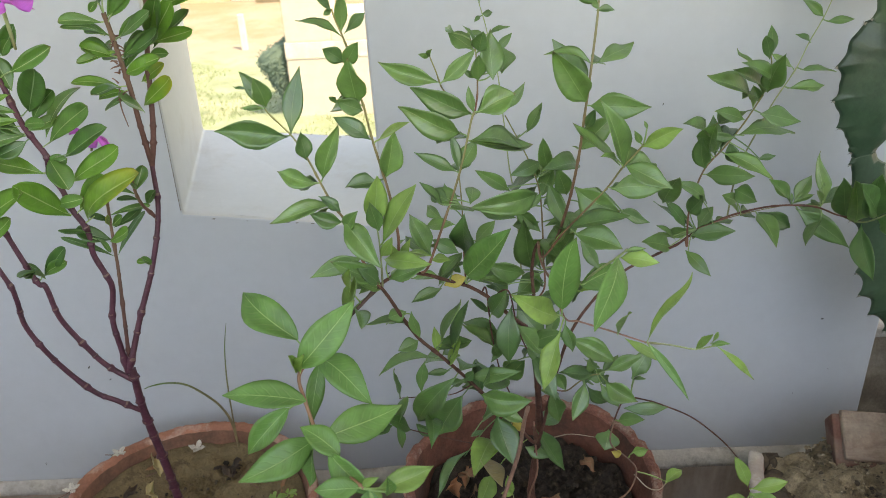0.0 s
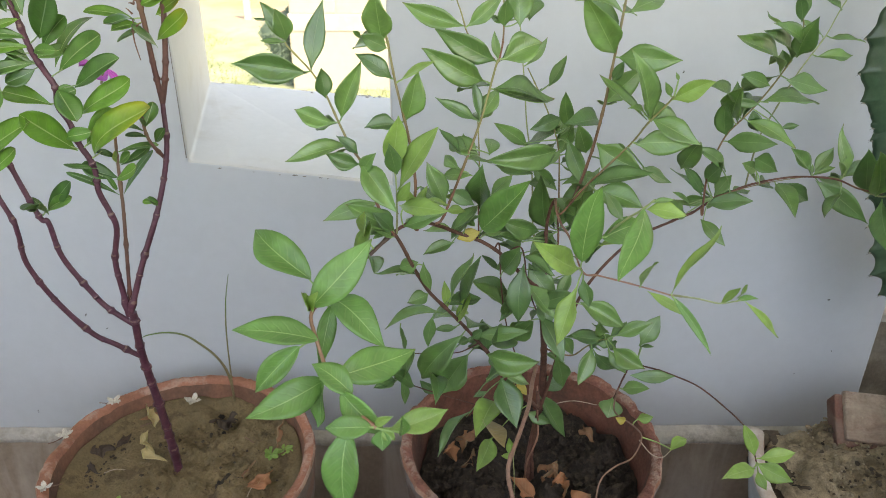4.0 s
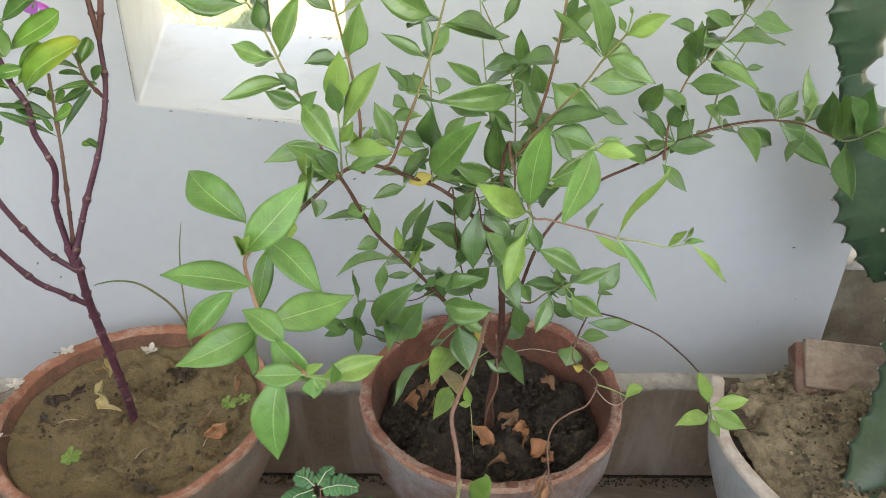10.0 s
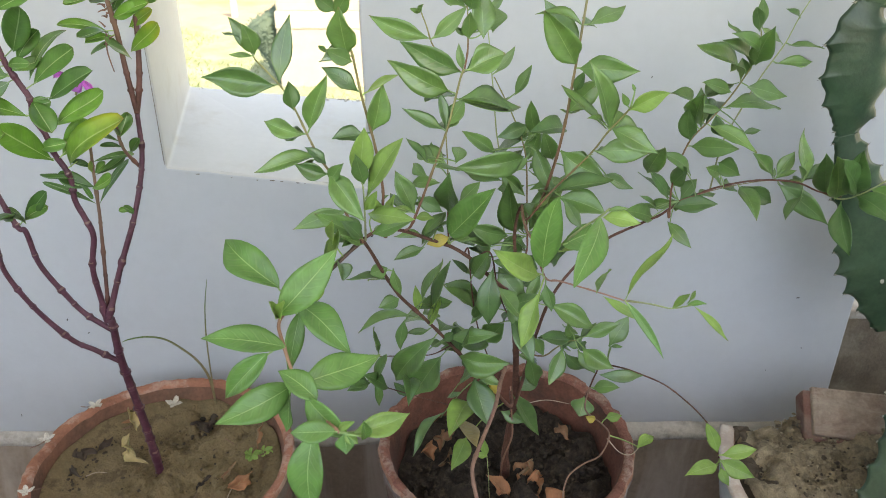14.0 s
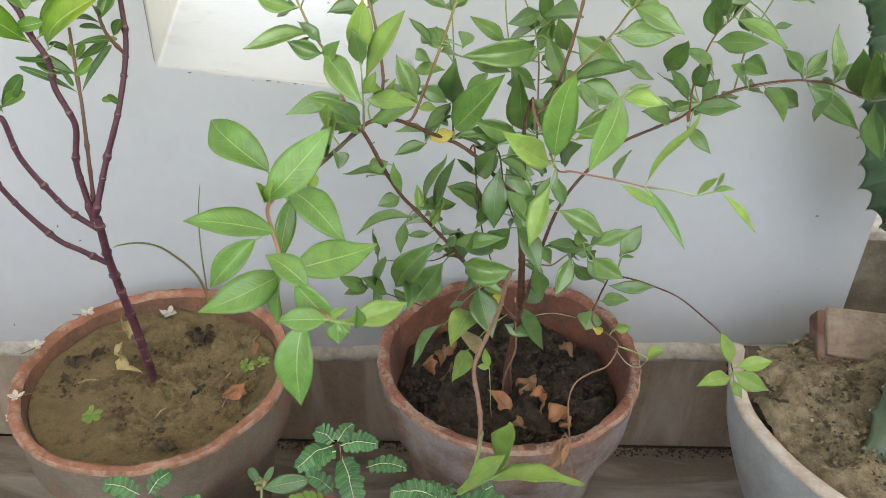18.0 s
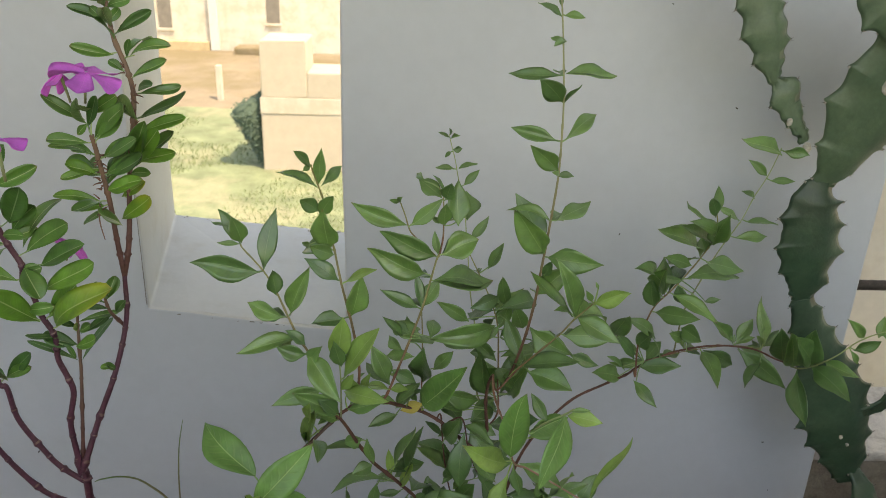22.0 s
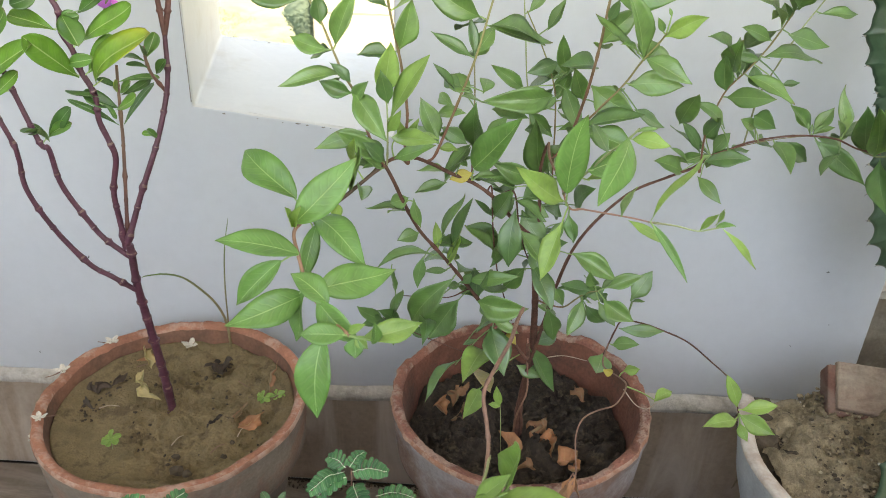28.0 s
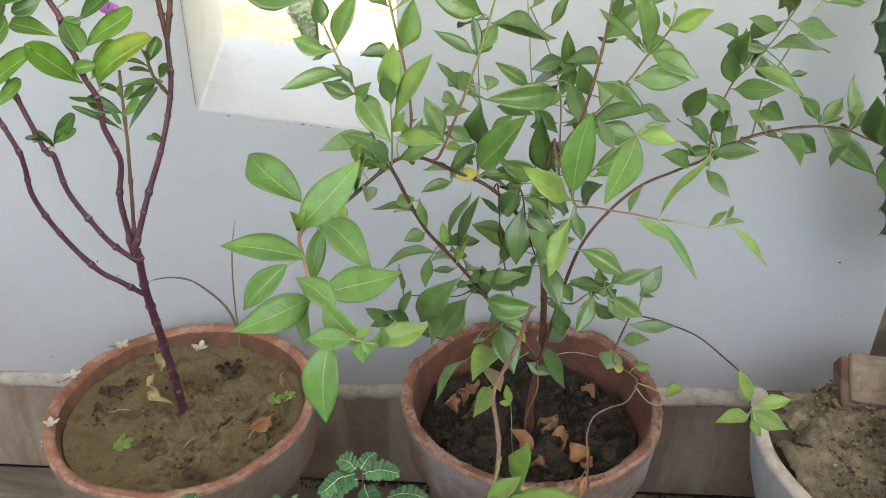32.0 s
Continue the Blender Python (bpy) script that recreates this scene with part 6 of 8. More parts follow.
L(b, "", (0.432, 0.745, 0.742), (0.411, 0.710, 0.806), 0.028, -71)
L(b, "", (0.434, 0.742, 0.744), (0.387, 0.700, 0.801), 0.027, -42)
L(b, "", (0.426, 0.755, 0.731), (0.419, 0.700, 0.694), 0.025, 50)
L(b, "", (0.433, 0.742, 0.743), (0.448, 0.681, 0.738), 0.026, 35)
L(b, "", (0.443, 0.735, 0.754), (0.463, 0.700, 0.756), 0.016, 26)
L(b, "", (0.461, 0.724, 0.775), (0.473, 0.725, 0.757), 0.007, 36, (0.459, 0.724, 0.778))
L(b, "", (0.464, 0.724, 0.774), (0.480, 0.706, 0.796), 0.014, 45, (0.460, 0.724, 0.779))
L(b, "", (0.468, 0.717, 0.793), (0.441, 0.710, 0.819), 0.012, -39)
L(b, "", (0.479, 0.711, 0.797), (0.482, 0.715, 0.821), 0.012, -31, (0.478, 0.711, 0.801))
L(b, "", (0.480, 0.710, 0.802), (0.509, 0.715, 0.795), 0.016, 30)
b = B("right_branch_leaves", "twig", 0.8, 0.6, [(0.275, 0.816, 0.700), (0.272, 0.815, 0.703), (0.302, 0.808, 0.718), (0.331, 0.800, 0.730), (0.368, 0.795, 0.738), (0.394, 0.785, 0.740)])
L(b, "", (0.266, 0.815, 0.695), (0.312, 0.800, 0.706), 0.024, 7, (0.272, 0.815, 0.703))
L(b, "", (0.275, 0.816, 0.702), (0.310, 0.832, 0.688), 0.021, 0)
L(b, "", (0.332, 0.800, 0.727), (0.331, 0.734, 0.718), 0.021, 7, (0.331, 0.800, 0.730))
L(b, "", (0.334, 0.801, 0.728), (0.378, 0.813, 0.701), 0.020, 37)
L(b, "", (0.367, 0.795, 0.738), (0.332, 0.780, 0.776), 0.017, -10)
L(b, "", (0.370, 0.796, 0.740), (0.391, 0.810, 0.766), 0.017, -9)
L(b, "", (0.367, 0.795, 0.741), (0.368, 0.801, 0.750), 0.004, -13, (0.368, 0.795, 0.738))
L(b, "", (0.368, 0.795, 0.739), (0.392, 0.798, 0.748), 0.010, -2)
L(b, "", (0.372, 0.794, 0.734), (0.431, 0.776, 0.691), 0.026, 48, (0.372, 0.794, 0.738))
L(b, "", (0.374, 0.794, 0.737), (0.418, 0.809, 0.709), 0.023, 1)
L(b, "", (0.399, 0.785, 0.723), (0.365, 0.743, 0.714), 0.018, 57, (0.394, 0.785, 0.740))
L(b, "", (0.396, 0.787, 0.741), (0.423, 0.808, 0.753), 0.016, 21)
L(b, "", (0.394, 0.785, 0.742), (0.379, 0.768, 0.766), 0.010, -34, (0.394, 0.785, 0.740))
L(b, "", (0.395, 0.787, 0.742), (0.401, 0.800, 0.761), 0.009, 7)
L(b, "", (0.398, 0.785, 0.744), (0.406, 0.831, 0.786), 0.020, 18, (0.394, 0.785, 0.740))
L(b, "", (0.395, 0.788, 0.739), (0.410, 0.832, 0.717), 0.018, -21)
L(b, "", (0.247, 0.815, 0.680), (0.202, 0.780, 0.707), 0.023, -19, (0.272, 0.815, 0.703))
L(b, "", (0.273, 0.817, 0.701), (0.281, 0.850, 0.673), 0.021, -33)
L(b, "", (0.262, 0.815, 0.677), (0.286, 0.787, 0.656), 0.016, 22, (0.272, 0.815, 0.703))
L(b, "", (0.270, 0.816, 0.701), (0.240, 0.833, 0.686), 0.014, -36)
L(b, "", (0.250, 0.815, 0.690), (0.225, 0.810, 0.712), 0.011, 27, (0.272, 0.815, 0.703))
L(b, "", (0.274, 0.817, 0.703), (0.293, 0.839, 0.702), 0.010, -25)
L(b, "", (0.249, 0.815, 0.694), (0.231, 0.823, 0.697), 0.006, 17, (0.272, 0.815, 0.703))
L(b, "", (0.260, 0.815, 0.704), (0.232, 0.810, 0.743), 0.015, -13, (0.272, 0.815, 0.703))
L(b, "", (0.231, 0.815, 0.737), (0.234, 0.770, 0.786), 0.024, 129, (0.272, 0.815, 0.703))
L(b, "", (0.270, 0.817, 0.704), (0.233, 0.860, 0.720), 0.020, 32)
L(b, "", (0.280, 0.811, 0.736), (0.237, 0.800, 0.769), 0.018, -8, (0.289, 0.811, 0.711))
L(b, "", (0.292, 0.813, 0.711), (0.322, 0.838, 0.702), 0.016, -14)
L(b, "", (0.261, 0.815, 0.722), (0.267, 0.790, 0.755), 0.023, 25, (0.272, 0.815, 0.703))
L(b, "", (0.274, 0.815, 0.705), (0.289, 0.816, 0.730), 0.022, -31)
L(b, "", (0.311, 0.804, 0.741), (0.288, 0.790, 0.755), 0.015, -39, (0.317, 0.804, 0.724))
L(b, "", (0.315, 0.806, 0.725), (0.302, 0.825, 0.741), 0.012, 39)
L(b, "", (0.306, 0.805, 0.755), (0.323, 0.780, 0.750), 0.023, 39, (0.315, 0.805, 0.723))
L(b, "", (0.317, 0.806, 0.722), (0.335, 0.820, 0.718), 0.022, -5)
b = B("upper_right_shoot", "twig", 1.8, 0.9, [(0.261, 0.815, 0.691), (0.264, 0.815, 0.683), (0.261, 0.812, 0.727), (0.271, 0.810, 0.775), (0.289, 0.805, 0.804), (0.303, 0.800, 0.829), (0.308, 0.780, 0.859), (0.309, 0.765, 0.881), (0.307, 0.755, 0.904), (0.302, 0.750, 0.918)])
L(b, "", (0.273, 0.810, 0.778), (0.260, 0.790, 0.822), 0.021, -71)
L(b, "", (0.268, 0.806, 0.813), (0.230, 0.763, 0.847), 0.021, -10, (0.285, 0.806, 0.798))
L(b, "", (0.286, 0.809, 0.798), (0.311, 0.857, 0.808), 0.020, -15)
L(b, "", (0.274, 0.807, 0.797), (0.270, 0.780, 0.841), 0.026, -88, (0.281, 0.807, 0.792))
L(b, "", (0.282, 0.809, 0.794), (0.286, 0.841, 0.829), 0.022, -22)
L(b, "", (0.299, 0.802, 0.816), (0.266, 0.801, 0.821), 0.011, -54, (0.297, 0.802, 0.819))
L(b, "", (0.297, 0.805, 0.817), (0.303, 0.828, 0.804), 0.010, -24)
L(b, "", (0.304, 0.796, 0.837), (0.266, 0.781, 0.853), 0.016, -33)
L(b, "", (0.306, 0.784, 0.853), (0.242, 0.742, 0.901), 0.029, 3)
L(b, "", (0.306, 0.787, 0.851), (0.296, 0.852, 0.815), 0.028, 23)
L(b, "", (0.310, 0.772, 0.869), (0.265, 0.740, 0.906), 0.021, -4)
L(b, "", (0.311, 0.760, 0.892), (0.269, 0.730, 0.915), 0.018, -27, (0.308, 0.760, 0.893))
L(b, "", (0.307, 0.763, 0.894), (0.289, 0.803, 0.911), 0.016, 35)
L(b, "", (0.309, 0.777, 0.862), (0.301, 0.778, 0.879), 0.015, -51)
L(b, "", (0.312, 0.768, 0.874), (0.313, 0.740, 0.919), 0.024, -4, (0.309, 0.768, 0.876))
L(b, "", (0.309, 0.771, 0.875), (0.305, 0.814, 0.855), 0.019, 4)
L(b, "", (0.303, 0.752, 0.911), (0.289, 0.733, 0.938), 0.013, -70)
L(b, "", (0.305, 0.754, 0.914), (0.309, 0.774, 0.939), 0.011, -15)
L(b, "", (0.300, 0.802, 0.818), (0.377, 0.836, 0.806), 0.027, -11, (0.298, 0.802, 0.820))
L(b, "", (0.314, 0.784, 0.847), (0.360, 0.790, 0.835), 0.024, 13, (0.307, 0.784, 0.852))
L(b, "", (0.274, 0.810, 0.772), (0.312, 0.768, 0.785), 0.023, 50, (0.271, 0.810, 0.772))
L(b, "", (0.290, 0.806, 0.797), (0.332, 0.770, 0.780), 0.019, 9, (0.286, 0.806, 0.800))
L(b, "", (0.305, 0.806, 0.784), (0.295, 0.807, 0.808), 0.016, -36, (0.286, 0.806, 0.800))
L(b, "", (0.326, 0.802, 0.790), (0.346, 0.804, 0.793), 0.008, 21, (0.296, 0.802, 0.817))
L(b, "", (0.345, 0.804, 0.766), (0.363, 0.790, 0.747), 0.013, 19, (0.293, 0.804, 0.811))
b = B("far_right_shoot", "green", 1.6, 0.7, [(0.304, 0.810, 0.720), (0.310, 0.815, 0.772), (0.325, 0.820, 0.808), (0.342, 0.825, 0.844), (0.357, 0.830, 0.867), (0.366, 0.832, 0.883), (0.375, 0.834, 0.907), (0.386, 0.833, 0.934), (0.393, 0.829, 0.966)])
L(b, "", (0.357, 0.829, 0.859), (0.402, 0.840, 0.858), 0.015, 14, (0.354, 0.829, 0.862))
L(b, "", (0.369, 0.832, 0.878), (0.412, 0.840, 0.872), 0.014, -25, (0.365, 0.832, 0.881))
L(b, "", (0.362, 0.831, 0.879), (0.330, 0.816, 0.902), 0.014, 5)
L(b, "", (0.376, 0.834, 0.905), (0.354, 0.822, 0.918), 0.009, -10)
L(b, "", (0.388, 0.833, 0.927), (0.409, 0.816, 0.932), 0.009, 36, (0.384, 0.833, 0.930))
L(b, "", (0.385, 0.833, 0.932), (0.361, 0.835, 0.950), 0.011, -38)
L(b, "", (0.395, 0.830, 0.957), (0.339, 0.810, 0.980), 0.021, -11, (0.391, 0.830, 0.959))
L(b, "", (0.395, 0.829, 0.962), (0.426, 0.830, 0.958), 0.015, 58, (0.392, 0.829, 0.964))
b = B("near_right_twig", "red", 1.8, 0.8, [(0.078, 0.690, 0.757), (0.076, 0.665, 0.757), (0.078, 0.640, 0.755), (0.081, 0.605, 0.759), (0.085, 0.555, 0.755), (0.094, 0.535, 0.763), (0.107, 0.505, 0.775), (0.119, 0.475, 0.787), (0.129, 0.457, 0.793)])
B("near_right_tip", "green", 1.1, 0.7, [(0.127, 0.460, 0.792), (0.144, 0.452, 0.794), (0.157, 0.448, 0.793), (0.165, 0.444, 0.797), (0.170, 0.440, 0.801)])
L(b, "b", (0.079, 0.530, 0.778), (0.087, 0.521, 0.845), 0.025, 14, (0.083, 0.555, 0.756))
L(b, "p", (0.077, 0.530, 0.771), (0.037, 0.500, 0.811), 0.021, -20, (0.084, 0.550, 0.757))
L(b, "p", (0.113, 0.484, 0.783), (0.115, 0.455, 0.820), 0.010, -30)
L(b, "p", (0.128, 0.458, 0.794), (0.162, 0.482, 0.834), 0.010, -50)
L(b, "p", (0.117, 0.478, 0.784), (0.144, 0.450, 0.779), 0.007, 30)
L(b, "b", (0.129, 0.457, 0.792), (0.153, 0.433, 0.761), 0.0065, 28, (0.128, 0.458, 0.793))
L(b, "p", (0.158, 0.448, 0.793), (0.166, 0.440, 0.810), 0.007, -30)
L(b, "b", (0.167, 0.443, 0.799), (0.178, 0.438, 0.803), 0.004, 10)
L(b, "p", (0.166, 0.443, 0.800), (0.166, 0.430, 0.818), 0.006, 40)
L(b, "p", (0.170, 0.440, 0.800), (0.201, 0.446, 0.767), 0.0055, 20)
L(b, "p", (0.081, 0.552, 0.742), (0.066, 0.536, 0.695), 0.019, 20, (0.085, 0.555, 0.755))
L(b, "", (0.085, 0.552, 0.750), (0.091, 0.545, 0.727), 0.013, 38, (0.086, 0.552, 0.756))
b = B("near_right_fork", "green", 1.7, 1.1, [(0.082, 0.575, 0.757), (0.094, 0.552, 0.785), (0.107, 0.530, 0.813), (0.116, 0.516, 0.829), (0.121, 0.505, 0.842)])
L(b, "b", (0.117, 0.513, 0.831), (0.092, 0.462, 0.801), 0.023, -30)
L(b, "p", (0.118, 0.513, 0.831), (0.145, 0.505, 0.830), 0.014, 6)
L(b, "", (0.119, 0.508, 0.838), (0.133, 0.500, 0.845), 0.005, -10)
L(b, "", (0.107, 0.530, 0.812), (0.094, 0.545, 0.830), 0.011, -37)
L(b, "b", (0.095, 0.540, 0.793), (0.130, 0.560, 0.797), 0.021, 35, (0.095, 0.540, 0.795))
L(b, "p", (0.094, 0.550, 0.781), (0.133, 0.580, 0.770), 0.016, -11, (0.091, 0.550, 0.784))
b = B("hanging_twig", "bark", 1.3, 1.0, [(0.021, 0.691, 0.701), (0.026, 0.690, 0.707), (0.030, 0.700, 0.659), (0.035, 0.705, 0.620), (0.042, 0.710, 0.586), (0.060, 0.735, 0.520)])
L(b, "", (0.031, 0.698, 0.672), (0.045, 0.675, 0.713), 0.024, 10, (0.029, 0.697, 0.666))
L(b, "", (0.034, 0.704, 0.628), (0.001, 0.708, 0.655), 0.021, 35)
L(b, "", (0.038, 0.706, 0.612), (0.033, 0.690, 0.640), 0.010, -40)
L(b, "", (0.044, 0.711, 0.582), (0.020, 0.655, 0.614), 0.030, -16)
L(b, "", (0.046, 0.712, 0.576), (0.066, 0.700, 0.611), 0.022, 24)
b = B("hanging_twig", "bark", 1.3, 1.0, [(0.030, 0.693, 0.693), (0.048, 0.690, 0.704), (0.057, 0.700, 0.660), (0.067, 0.710, 0.624), (0.079, 0.722, 0.597)])
L(b, "", (0.052, 0.694, 0.684), (0.048, 0.678, 0.624), 0.026, 4)
L(b, "", (0.058, 0.701, 0.656), (0.089, 0.698, 0.615), 0.024, -15)
L(b, "", (0.061, 0.704, 0.645), (0.030, 0.700, 0.610), 0.022, 20)
L(b, "", (0.068, 0.711, 0.622), (0.107, 0.690, 0.650), 0.021, 30)
L(b, "", (0.074, 0.717, 0.608), (0.098, 0.680, 0.572), 0.025, -10)
L(b, "", (0.050, 0.692, 0.694), (0.083, 0.690, 0.672), 0.020, -25)
b = B("lower_twig", "twig", 1.6, 1.0, [(0.086, 0.748, 0.543), (0.099, 0.740, 0.542), (0.117, 0.735, 0.542), (0.130, 0.730, 0.557), (0.140, 0.725, 0.569), (0.151, 0.720, 0.575)])
L(b, "", (0.144, 0.723, 0.573), (0.108, 0.710, 0.588), 0.018, -3)
L(b, "", (0.142, 0.724, 0.571), (0.108, 0.741, 0.563), 0.016, 15)
L(b, "", (0.138, 0.726, 0.565), (0.159, 0.726, 0.575), 0.019, 39)
L(b, "", (0.159, 0.720, 0.579), (0.198, 0.720, 0.597), 0.017, 14, (0.151, 0.720, 0.575))
L(b, "", (0.153, 0.722, 0.575), (0.177, 0.748, 0.580), 0.014, -23)
L(b, "", (0.158, 0.720, 0.564), (0.191, 0.700, 0.550), 0.025, 28, (0.151, 0.720, 0.575))
L(b, "", (0.150, 0.722, 0.573), (0.135, 0.750, 0.551), 0.022, -29)
L(b, "", (0.137, 0.728, 0.559), (0.120, 0.700, 0.527), 0.021, -21, (0.135, 0.728, 0.562))
L(b, "", (0.136, 0.730, 0.560), (0.147, 0.750, 0.540), 0.019, -11)
L(b, "", (0.140, 0.728, 0.551), (0.166, 0.731, 0.527), 0.017, 41, (0.134, 0.728, 0.561))
L(b, "", (0.137, 0.729, 0.561), (0.159, 0.738, 0.557), 0.015, -31)
L(b, "", (0.153, 0.721, 0.560), (0.172, 0.704, 0.540), 0.016, 36, (0.149, 0.721, 0.574))
L(b, "", (0.151, 0.722, 0.572), (0.164, 0.729, 0.556), 0.013, 21)
L(b, "", (0.147, 0.721, 0.581), (0.137, 0.708, 0.607), 0.015, -57, (0.149, 0.721, 0.574))
L(b, "", (0.148, 0.723, 0.575), (0.137, 0.742, 0.581), 0.013, 37)
L(b, "", (0.106, 0.738, 0.565), (0.115, 0.720, 0.553), 0.015, 15, (0.106, 0.738, 0.542))
b = B("arching_twig", "bark", 1.6, 1.0, [(0.160, 0.770, 0.442), (0.174, 0.760, 0.456), (0.183, 0.750, 0.502), (0.189, 0.745, 0.521), (0.207, 0.730, 0.529), (0.229, 0.710, 0.533), (0.249, 0.685, 0.537), (0.271, 0.658, 0.530), (0.266, 0.600, 0.557), (0.267, 0.585, 0.556), (0.273, 0.575, 0.535)])
L(b, "", (0.229, 0.710, 0.533), (0.179, 0.714, 0.531), 0.016, -11)
L(b, "", (0.183, 0.754, 0.479), (0.211, 0.737, 0.494), 0.017, 15, (0.179, 0.754, 0.482))
L(b, "", (0.175, 0.759, 0.463), (0.167, 0.740, 0.447), 0.031, 3)
L(b, "", (0.193, 0.741, 0.551), (0.215, 0.753, 0.585), 0.023, 13, (0.194, 0.741, 0.523))
L(b, "", (0.194, 0.741, 0.549), (0.207, 0.732, 0.557), 0.006, -20, (0.194, 0.741, 0.523))
L(b, "p", (0.274, 0.575, 0.526), (0.232, 0.550, 0.536), 0.016, 9, (0.273, 0.575, 0.535))
L(b, "p", (0.271, 0.577, 0.540), (0.255, 0.580, 0.576), 0.013, -22)
L(b, "p", (0.274, 0.575, 0.533), (0.308, 0.565, 0.519), 0.019, 21, (0.273, 0.575, 0.535))
L(b, "p", (0.274, 0.576, 0.538), (0.308, 0.575, 0.547), 0.015, -6, (0.272, 0.576, 0.538))
L(b, "p", (0.276, 0.575, 0.524), (0.282, 0.560, 0.513), 0.011, 40, (0.273, 0.575, 0.535))
b = B("near_stem", "greytwig", 2.9, 2.3, [(0.062, 0.620, 0.612), (0.054, 0.580, 0.624), (0.046, 0.530, 0.638), (0.034, 0.480, 0.651), (0.024, 0.447, 0.653), (0.023, 0.440, 0.644), (0.026, 0.430, 0.632), (0.028, 0.420, 0.620), (0.027, 0.405, 0.615), (0.025, 0.390, 0.612)])
b = B("near_stem_tip", "green", 1.9, 1.2, [(0.029, 0.414, 0.615), (0.026, 0.390, 0.620), (0.020, 0.372, 0.615), (0.013, 0.365, 0.612)])
L(b, "p", (0.017, 0.368, 0.612), (0.041, 0.360, 0.651), 0.015, -14, (0.016, 0.368, 0.614))
L(b, "p", (0.043, 0.385, 0.609), (0.042, 0.360, 0.680), 0.024, -75, (0.024, 0.385, 0.619))
L(b, "p", (0.031, 0.375, 0.610), (0.095, 0.360, 0.624), 0.021, -53, (0.020, 0.375, 0.616))
L(b, "p", (0.010, 0.365, 0.605), (0.040, 0.355, 0.640), 0.015, -58, (0.013, 0.365, 0.612))
b = B("dry_twig", "greytwig", 1.5, 1.0, [(0.179, 0.754, 0.481), (0.169, 0.720, 0.475), (0.176, 0.660, 0.504), (0.174, 0.620, 0.524), (0.159, 0.590, 0.525), (0.137, 0.565, 0.537), (0.119, 0.540, 0.547), (0.113, 0.530, 0.536), (0.113, 0.520, 0.523), (0.112, 0.500, 0.517), (0.108, 0.490, 0.514)])
L(b, "x", (0.109, 0.496, 0.516), (0.094, 0.485, 0.495), 0.009, -15)
L(b, "x", (0.111, 0.497, 0.517), (0.104, 0.480, 0.505), 0.007, 35)
L(b, "p", (0.179, 0.664, 0.510), (0.196, 0.660, 0.517), 0.012, 28, (0.176, 0.664, 0.502))
L(b, "p", (0.205, 0.620, 0.506), (0.228, 0.640, 0.504), 0.013, -14, (0.174, 0.620, 0.524))
L(b, "y", (0.173, 0.681, 0.493), (0.161, 0.680, 0.498), 0.010, -41)
b = B("pale_root", "palestem", 0.9, 0.7, [(0.103, 0.770, 0.442), (0.130, 0.770, 0.448), (0.160, 0.770, 0.442)])
b = B("pale_root", "palestem", 0.9, 0.6, [(0.172, 0.620, 0.520), (0.188, 0.625, 0.497), (0.202, 0.630, 0.488), (0.213, 0.640, 0.488)])


vinca = thing("periwinkle", (-0.379, 0.779, 0.325), "periwinkle with maroon stems, glossy leaves and magenta flowers", "plant")
B, L = plant_tools(vinca, "v", "oblong", 0.034, 0.40, 0.98, 30, 0.82)
b = B("main_stem", "vstem", 6.0, 4.5, [(-0.379, 0.779, 0.298), (-0.378, 0.768, 0.384), (-0.378, 0.755, 0.462), (-0.378, 0.742, 0.533), (-0.372, 0.730, 0.585), (-0.372, 0.729, 0.598)])
b = B("right_stem", "vstem", 3.6, 2.6, [(-0.376, 0.729, 0.594), (-0.367, 0.730, 0.617), (-0.352, 0.738, 0.660), (-0.329, 0.748, 0.719), (-0.315, 0.760, 0.776), (-0.313, 0.766, 0.825)])
L(b, "", (-0.328, 0.748, 0.720), (-0.335, 0.738, 0.733), 0.009, -11)
L(b, "vb", (-0.330, 0.747, 0.722), (-0.341, 0.738, 0.728), 0.010, 20, (-0.329, 0.748, 0.719))
b = B("side_shoot", "vstem2", 2.2, 1.5, [(-0.317, 0.758, 0.766), (-0.318, 0.763, 0.765), (-0.325, 0.750, 0.787), (-0.326, 0.742, 0.803), (-0.325, 0.738, 0.820)])
L(b, "", (-0.325, 0.742, 0.797), (-0.341, 0.728, 0.804), 0.010, 10)
L(b, "", (-0.326, 0.741, 0.808), (-0.327, 0.720, 0.834), 0.021, -5)
L(b, "", (-0.326, 0.742, 0.807), (-0.317, 0.752, 0.831), 0.017, 30)
L(b, "", (-0.322, 0.752, 0.788), (-0.307, 0.745, 0.806), 0.013, 30)
L(b, "", (-0.326, 0.742, 0.803), (-0.357, 0.760, 0.801), 0.008, 0)
b = B("right_stem_front", "vstem2", 3.0, 2.4, [(-0.313, 0.766, 0.825), (-0.316, 0.766, 0.869), (-0.317, 0.764, 0.909), (-0.319, 0.755, 0.960), (-0.319, 0.748, 0.982)])
L(b, "", (-0.323, 0.748, 0.997), (-0.353, 0.730, 1.024), 0.016, -21, (-0.319, 0.748, 0.982))
L(b, "", (-0.316, 0.748, 1.003), (-0.284, 0.731, 1.025), 0.017, 50, (-0.319, 0.748, 0.982))
L(b, "", (-0.316, 0.748, 1.004), (-0.314, 0.719, 1.018), 0.017, 4)
L(b, "", (-0.317, 0.749, 0.978), (-0.276, 0.730, 1.016), 0.020, 47, (-0.319, 0.750, 0.977))
L(b, "", (-0.323, 0.751, 0.973), (-0.364, 0.749, 0.976), 0.015, -22, (-0.319, 0.751, 0.974))
